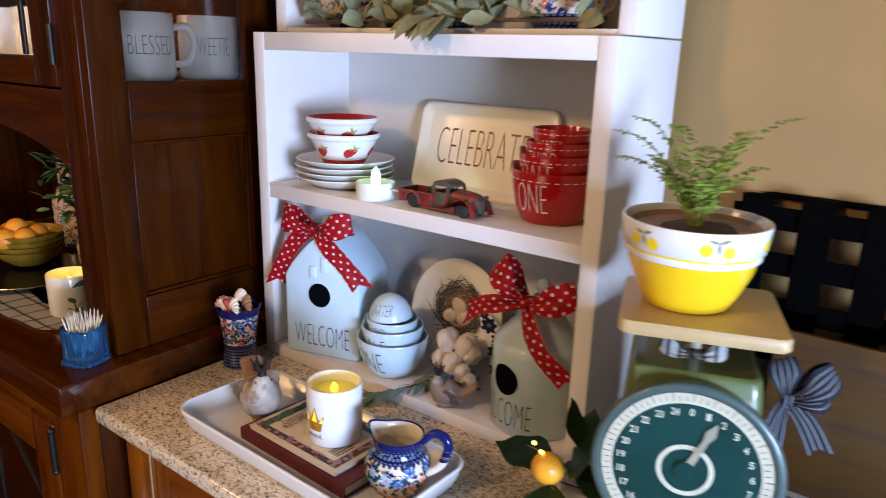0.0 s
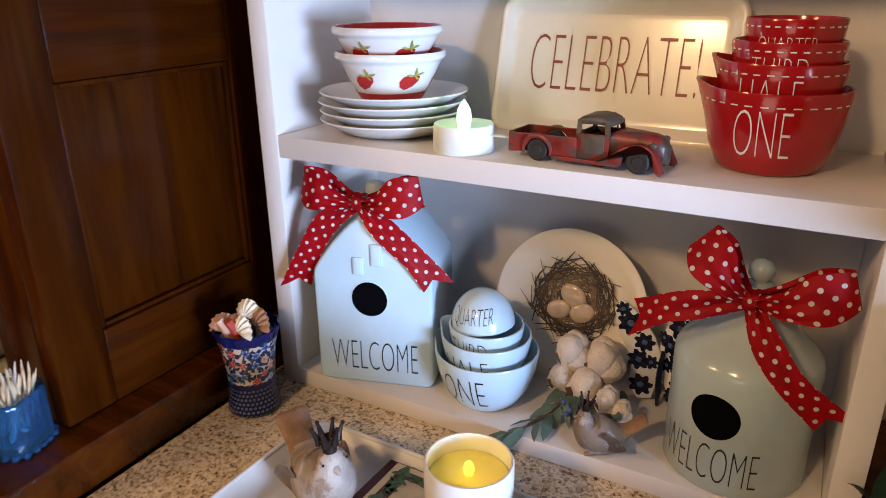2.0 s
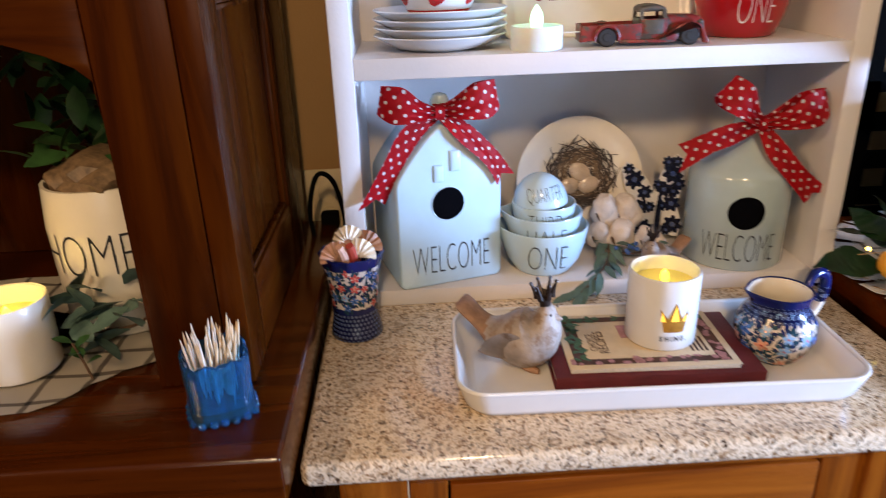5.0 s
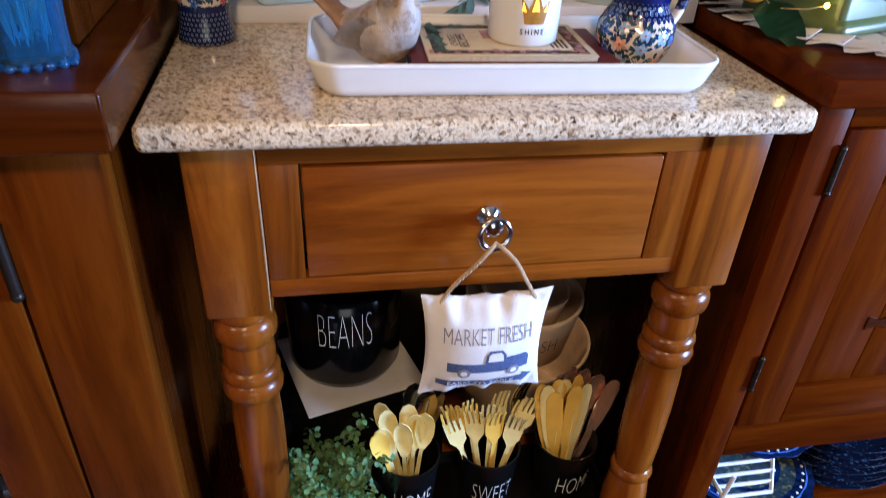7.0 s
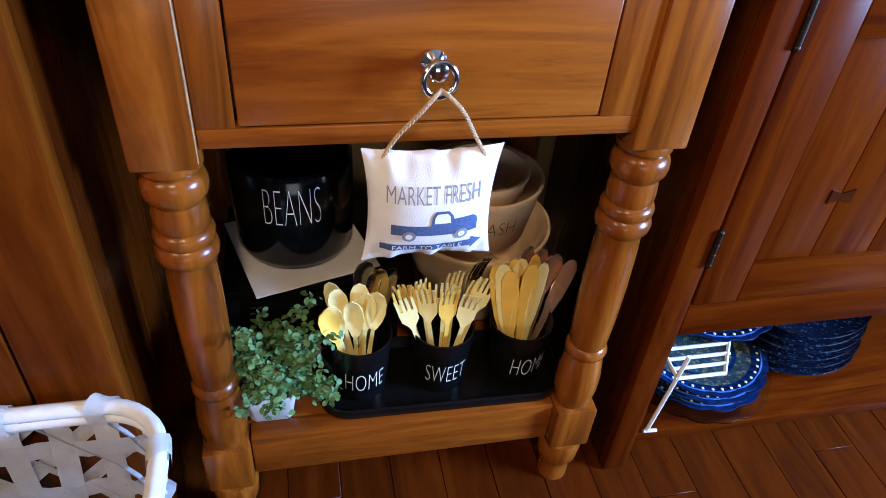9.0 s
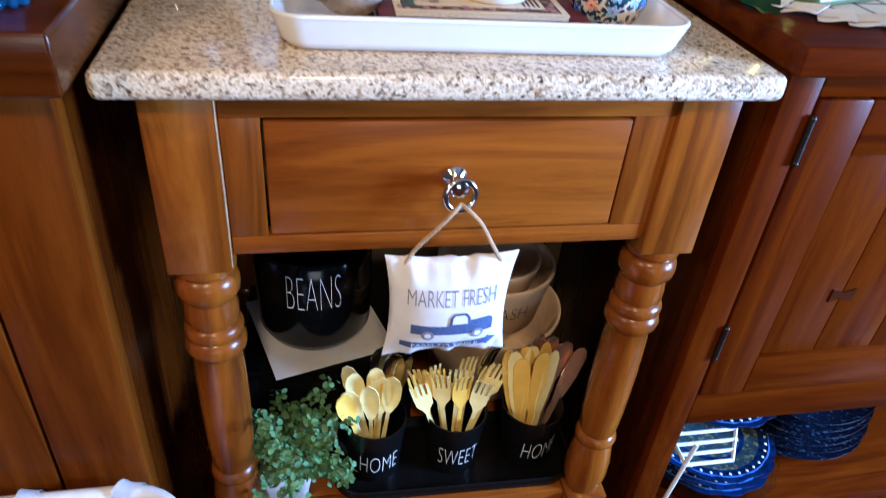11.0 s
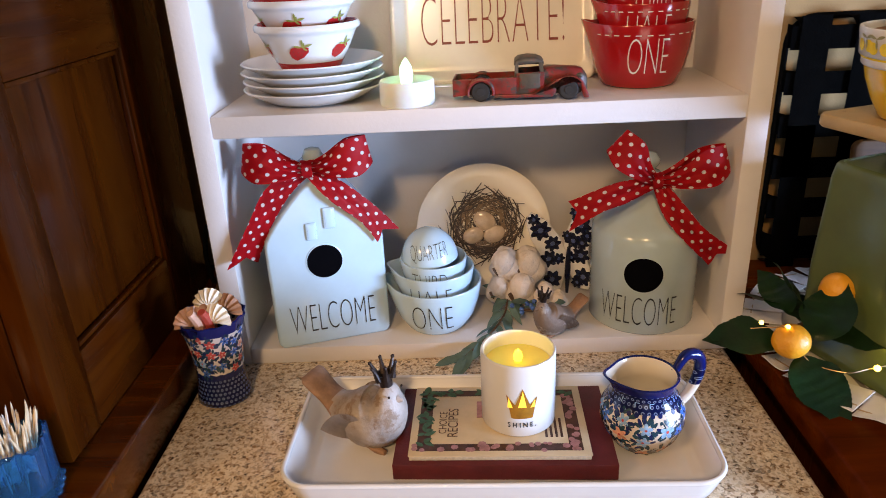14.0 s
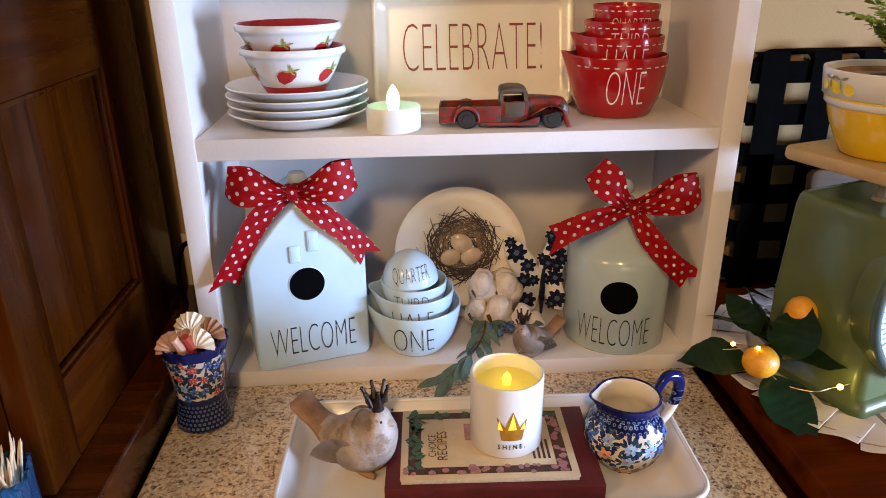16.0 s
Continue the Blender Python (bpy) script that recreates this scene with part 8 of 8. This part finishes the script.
pl = thing("maidenhair_plant", (-0.198, 0.112, LOW), 0, "artificial green plant with tiny leaves in a pale concrete pot", "plant")
part("pot", loft([[(x, y, z) for x, y in rounded(w, w, 0.011, 5)] for w, z in ((0.058, 0.0), (0.062, 0.002), (0.078, 0.056), (0.076, 0.058), (0.070, 0.056), (0.066, 0.048))]), CONCRETE, pl, "pale concrete pot")
mh = random.Random(6)
allspots = []
for k in range(58):
    a = mh.uniform(0, 2 * math.pi)
    ln = mh.uniform(0.09, 0.175)
    d = Vector((math.cos(a), math.sin(a) * 0.75 - 0.04, 0))
    if abs(d.x) > 0.2:
        ln *= 0.70 if d.x < 0 else 0.72
    if k > 46:
        d, ln = Vector((0.9, -0.35 + 0.1 * mh.random(), 0)), mh.uniform(0.08, 0.125)
    rise = mh.uniform(0.25, 1.75) if k <= 46 else mh.uniform(-0.25, 0.3)
    pts = [Vector((0, 0, 0.052)), Vector((0, 0, 0.052)) + d * ln * 0.4 + Vector((0, 0, ln * rise * 0.55 + 0.012)), Vector((0, 0, 0.052)) + d * ln * 0.85 + Vector((0, 0, ln * rise * 0.8))]
    part("stalk", tube(pts, [0.0009, 0.0007, 0.0004], 5, 9), STEM, pl)
    for i, q in enumerate(smooth_line(pts, 11)[2:]):
        for _ in range(7):
            allspots.append((q + Vector((mh.gauss(0, 0.005), mh.gauss(0, 0.005), mh.gauss(0, 0.005))), Vector((mh.uniform(-1, 1), mh.uniform(-1, 0.6), mh.uniform(-0.4, 0.8))), mh.uniform(0.007, 0.013), mh.uniform(0.006, 0.010), mh.uniform(-60, 60), 0.1))
tagged(part("leaves", leaves_on(allspots), MAIDENHAIR, pl, "tiny rounded green leaves"), kind="stuff")

# ---- small cushion hanging from the drawer ----
cush = thing("hanging_pillow", (0.004, 0.012, 0.604), 0, "small white linen pillow printed with a blue truck", "pillow")


def puff(x, z, w=0.150, h=0.152, t=0.027):
    u, v = min(1, abs(2 * x / w)), min(1, abs(2 * z / h))
    return t * max(0.0, 1 - u ** 2.3) ** 0.7 * max(0.0, 1 - v ** 2.3) ** 0.7


n = 36
pb = bmesh.new()
sheets = []
for s in (-1, 1):
    sheet = []
    for j in range(n + 1):
        row = []
        for i in range(n + 1):
            x, z = -0.075 + 0.150 * i / n, -0.076 + 0.152 * j / n
            pull = 1.0 - 0.10 * (1 - (2 * z / 0.152) ** 2), 0.97 - 0.085 * (1 - (2 * x / 0.150) ** 2)
            wr = (0.0030 * math.sin(150 * x + 2 + 8 * z) + 0.0016 * math.sin(260 * x + 1)) * max(0, (abs(z) - 0.040) / 0.03)
            row.append(pb.verts.new((x * pull[0], s * (puff(x, z) + wr * (puff(x, z) > 0.004)), z * pull[1])))
        sheet.append(row)
    sheets.append(sheet)
    for j in range(n):
        for i in range(n):
            q = (sheet[j][i], sheet[j][i + 1], sheet[j + 1][i + 1], sheet[j + 1][i])
            pb.faces.new(q if s < 0 else q[::-1])
bmesh.ops.remove_doubles(pb, verts=pb.verts, dist=0.0004)
part("cover", pb, LINEN, cush, sharp=70)


def on_pillow(bm, x0, z0, lift=0.0009):
    bmesh.ops.triangulate(bm, faces=bm.faces[:])
    for _ in range(5):
        long_edges = [e for e in bm.edges if e.calc_length() > 0.006]
        if long_edges:
            bmesh.ops.subdivide_edges(bm, edges=long_edges, cuts=1)
            bmesh.ops.triangulate(bm, faces=bm.faces[:])
    for v in bm.verts:
        x, z = v.co.x + x0, v.co.z + z0
        xs, zs = x, z
        for _ in range(4):
            xs, zs = x / (1.0 - 0.10 * (1 - (2 * zs / 0.152) ** 2)), z / (0.97 - 0.085 * (1 - (2 * xs / 0.150) ** 2))
        fold = (0.0030 * math.sin(150 * xs + 2 + 8 * zs) + 0.0016 * math.sin(260 * xs + 1)) * max(0, (abs(zs) - 0.040) / 0.03)
        v.co = Vector((x, -puff(xs, zs) - fold - lift + v.co.y, z))
    return bm


def flat_shape(pts):
    bm = bmesh.new()
    bm.faces.new([bm.verts.new((x, 0, z)) for x, z in pts])
    return bm


def twisted(line, r, turn0):
    """One strand of a three-strand cord wound round a line."""
    pts = []
    for i, q in enumerate(line):
        t = (line[min(i + 1, len(line) - 1)] - line[max(i - 1, 0)]).normalized()
        side_v = t.cross(Vector((0, 1, 0))).normalized()
        a = turn0 + i * 0.62
        pts.append(q + (side_v * math.cos(a) + Vector((0, 1, 0)) * math.sin(a)) * r)
    return tube(pts, r * 0.95, 6)


part("lettering", on_pillow(lettering("MARKET FRESH", 0.021, 0.100, -0.006), 0.0, 0.017), GREYINK, cush, "grey printed lettering")
truck_parts = [[(-0.047, -0.020), (0.048, -0.020), (0.048, -0.006), (-0.047, -0.006)],
               [(-0.005, -0.006), (0.0205, -0.006), (0.019, 0.006), (0.014, 0.0125), (0.000, 0.0125), (-0.004, 0.006)],
               [(0.0205, -0.006), (0.048, -0.006), (0.046, -0.001), (0.042, 0.0015), (0.0200, 0.0015)]]
for outline in truck_parts:
    part("truck_print", on_pillow(flat_shape(outline), 0.002, -0.004), NAVYINK, cush, "navy printed pick-up truck")
part("print_window", on_pillow(flat_shape([(-0.0015, -0.003), (-0.001, 0.0055), (0.0015, 0.0095), (0.0125, 0.0095), (0.0155, 0.0055), (0.0165, -0.003)]), 0.002, -0.004, 0.0013), LINEN, cush)
for x in (-0.028, 0.030):
    part("print_wheel", on_pillow(flat_shape([(x + 0.0075 * math.cos(q * math.pi / 8), -0.019 + 0.0075 * math.sin(q * math.pi / 8)) for q in range(16)]), 0.002, -0.006, 0.0014), GREYINK, cush)
    part("print_hub", on_pillow(flat_shape([(x + 0.004 * math.cos(q * math.pi / 6), -0.019 + 0.004 * math.sin(q * math.pi / 6)) for q in range(12)]), 0.002, -0.006, 0.0018), LINEN, cush)
part("banner_print", on_pillow(flat_shape([(-0.058, -0.004), (-0.050, 0.000), (-0.058, 0.006), (0.044, 0.006), (0.044, 0.010), (0.058, 0.001), (0.044, -0.008), (0.044, -0.004)]), 0.002, -0.0450), NAVYINK, cush, "navy arrow banner")
part("banner_lettering", on_pillow(lettering("FARM TO TABLE", 0.0066, 0.078, 0.0), -0.004, -0.0475, 0.0016), LINEN, cush, "small white lettering")
for s in (-1, 1):
    ends = [(0.054 * s, -0.004, 0.062), (0.040 * s, -0.007, 0.088), (0.022 * s + 0.003, -0.012, 0.116), (0.008 * s + 0.003, -0.009, 0.131), (0.003, -0.002, 0.135)]
    line = smooth_line(ends, 90)
    cord = part("cord", twisted(line, 0.0013, 0), ROPE, cush, "twisted jute cord")
    for turn0 in (2.1, 4.2):
        part("strand", twisted(line, 0.0013, turn0), ROPE, cord)

# ---- white basket on the floor ----
bask = thing("wicker_basket", (-0.512, -0.205, FLOOR), 0, "white painted woven splint basket standing on the floor", "basket")
BW, BD, BH = 0.42, 0.34, 0.410


rim_line = [(x, y, BH) for x, y in rounded(BW, BD, 0.07, 8)]
for dz, r in ((0.0, 0.0095), (-0.016, 0.0085)):
    part("rim", tube([(x, y, z + dz) for x, y, z in rim_line], r, 10, closed=True), WICKER, bask)
per = rounded(BW, BD, 0.07, 8)
lens = [0.0]
for a, b in zip(per, per[1:] + per[:1]):
    lens.append(lens[-1] + math.hypot(b[0] - a[0], b[1] - a[1]))


def round_at(s, z, out=0.0):
    s = (s % 1.0) * lens[-1]
    for i in range(len(per)):
        if s <= lens[i + 1]:
            a, b = per[i], per[(i + 1) % len(per)]
            f = (s - lens[i]) / max(1e-9, lens[i + 1] - lens[i])
            k = 0.82 + 0.18 * (z / BH)
            q = Vector(((a[0] + (b[0] - a[0]) * f) * k, (a[1] + (b[1] - a[1]) * f) * k, z))
            return q + Vector((q.x, q.y, 0)).normalized() * out
    return Vector((0, 0, z))


def splint(points, w, up):
    return strip(points, [w] * len(points), up, max(8, len(points)), 0.0016)


N = 26
for k in range(N):
    s = k / N
    pts = [round_at(s, z, 0.003 * (1 if (i + k) % 2 else -1)) for i, z in enumerate((0.004, 0.09, 0.18, 0.27, 0.36, 0.392))]
    t = (round_at(s + 0.01, 0.2) - round_at(s - 0.01, 0.2)).normalized()
    part("upright_splint", splint(pts, 0.027, [t] * 6), WICKER, bask)
for row in range(5):
    z = 0.045 + row * 0.075
    pts = [round_at(i / 52, z, 0.003 * (1 if (i // 2 + row) % 2 else -1)) for i in range(53)]
    part("weaver_splint", splint(pts, 0.030, [Vector((0, 0, 1))] * 53), WICKER, bask)
for k in range(18):
    for sgn in (1, -1):
        pts = [round_at(k / 18 + sgn * 0.035 * i, 0.20 + 0.047 * i, 0.006) for i in range(5)]
        part("cross_splint", splint(pts, 0.021, [Vector((0, 0, 1)) + (round_at(k / 18 + 0.01, 0.3) - round_at(k / 18 - 0.01, 0.3)).normalized() * -sgn] * 5), WICKER, bask)
for k in range(13):
    q = round_at(k / 13, BH)
    t = (round_at(k / 13 + 0.01, BH) - round_at(k / 13 - 0.01, BH)).normalized()
    o = Vector((q.x, q.y, 0)).normalized()
    pts = [q - o * 0.011 + Vector((0, 0, -0.022)), q - o * 0.013 + Vector((0, 0, 0.004)), q + Vector((0, 0, 0.013)), q + o * 0.013 + Vector((0, 0, 0.004)), q + o * 0.011 + Vector((0, 0, -0.022))]
    part("rim_lashing", strip(pts, [0.021] * 5, [t + Vector((0, 0, 0.3))] * 5, 12, 0.0012), WICKER, bask)
part("base", box(-BW * 0.4, BW * 0.4, -BD * 0.4, BD * 0.4, 0.001, 0.006, 0.002), WICKER, bask)

# ---- plates in the sideboard's open bottom ----
SHF = 0.0525
rack = thing("plate_rack", (0.425, 0.052, SHF), 0, "white coated wire rack holding blue platters", "rack")
for dy, reach in ((-0.004, 0.098), (0.016, 0.112), (0.036, 0.128), (0.058, 0.140), (0.15, 0.140), (0.24, 0.140)):
    part("rack_wire", tube([(0.012, dy, 0.152), (reach, dy, 0.152)], 0.0034, 8), WIRE, rack)
part("rack_wire", tube([(0.096, -0.006, 0.152), (0.140, 0.060, 0.152), (0.142, 0.245, 0.152)], 0.0034, 8), WIRE, rack)
part("rack_wire", tube([(0.012, -0.006, 0.154), (0.018, 0.245, 0.154)], 0.0034, 8), WIRE, rack)
for x, y, lean in ((0.004, 0.006, 0.012), (0.140, 0.22, 0.0), (0.010, 0.24, 0.004)):
    part("rack_post", tube([(x, y, 0.0035), (x + lean, y - lean, 0.205)], 0.0036, 8), WIRE, rack)
part("rack_foot", tube([(-0.002, 0.006, 0.0037), (0.022, 0.004, 0.0037)], 0.0034, 8), WIRE, rack)
charger = thing("glass_charger", (0.578, 0.192, SHF), 0, "clear scalloped glass charger plate under blue platters", "plate")
cb2 = lathe([(0, 0), (0.09, 0), (0.10, 0.003), (0.143, 0.012), (0.143, 0.015), (0.10, 0.006), (0, 0.003)], 96)
for v in cb2.verts:
    a, q = math.atan2(v.co.y, v.co.x), math.hypot(v.co.x, v.co.y)
    if q > 0.12:
        v.co += Vector((math.cos(a), math.sin(a), 0)) * 0.005 * abs(math.sin(9 * a))
part("plate", cb2, CLEARGLASS, charger, sharp=60)
for k, (x, y, z, r) in enumerate(((0.578, 0.196, 0.008, 0.131), (0.578, 0.196, 0.023, 0.128), (0.578, 0.198, 0.038, 0.126), (0.562, 0.215, 0.158, 0.122))):
    pt = thing("scalloped_platter", (x, y, SHF + z), 12 * k, "blue floral stoneware platter with a scalloped edge, stacked", "platter", "platters in the sideboard")
    sb_ = lathe([(0, 0), (r * 0.55, 0), (r * 0.62, 0.006), (r, 0.020), (r, 0.023), (r * 0.62, 0.010), (0, 0.006)], 72)
    for v in sb_.verts:
        a, q = math.atan2(v.co.y, v.co.x), math.hypot(v.co.x, v.co.y)
        if q > r * 0.8:
            v.co += Vector((math.cos(a), math.sin(a), 0)) * 0.006 * abs(math.sin(7 * a))
    part("platter", sb_, PLATTERBLUE, pt, sharp=60)
    part("painted_well", lathe([(0, 0.0066), (r * 0.60, 0.0098), (r * 0.80, 0.0160), (r * 0.80, 0.0158), (r * 0.60, 0.0094), (0, 0.0062)], 48), PLATE_POT, pt, "olive and blue floral centre")
    for q in range(40):
        part("edge_dot", ball(1, (r * 0.89 * math.cos(q * math.pi / 20), r * 0.89 * math.sin(q * math.pi / 20), 0.0196), (0.0032, 0.0032, 0.0016), 1), CERAMIC, pt)
    part("edge_line", lathe([(r * 0.93, 0.0195), (r * 0.955, 0.0206), (r * 0.93, 0.0207)], 48), BERRY, pt, "blue edge line")
for k in range(6):
    pt = thing("oval_platter", (0.80 + 0.004 * (k % 2), 0.22, SHF + 0.001 + 0.022 * k), 5 * k, "dark blue patterned stoneware platter in a stack", "platter", "platters in the sideboard")
    part("platter", lathe([(0, 0), (0.075, 0), (0.085, 0.004), (0.138, 0.024), (0.138, 0.027), (0.085, 0.009), (0, 0.006)], 56, 0.75), PLUM, pt, sharp=60)

# ---- floor planks ----
pw, gap = 0.088, 0.0007
plank_rng = random.Random(40)
count = 0
for i in range(int(4.6 / pw)):
    x0 = -2.3 + i * pw
    y0 = -2.79
    shift = plank_rng.uniform(0.4, 1.1)
    while y0 < 0.53:
        y1 = min(0.53, y0 + shift)
        if y1 - y0 > 0.05 and -1.3 < x0 < 1.6 and y1 > -1.4:
            ob = part("plank", box(x0, x0 + pw - gap, y0, y1 - gap, FLOOR - 0.012, FLOOR, 0.0012, 1), PLANK, floor)
        elif y1 - y0 > 0.05:
            part("plank", box(x0, x0 + pw - gap, y0, y1 - gap, FLOOR - 0.012, FLOOR, 0), PLANK, floor)
        y0, shift = y1, plank_rng.uniform(0.8, 1.3)
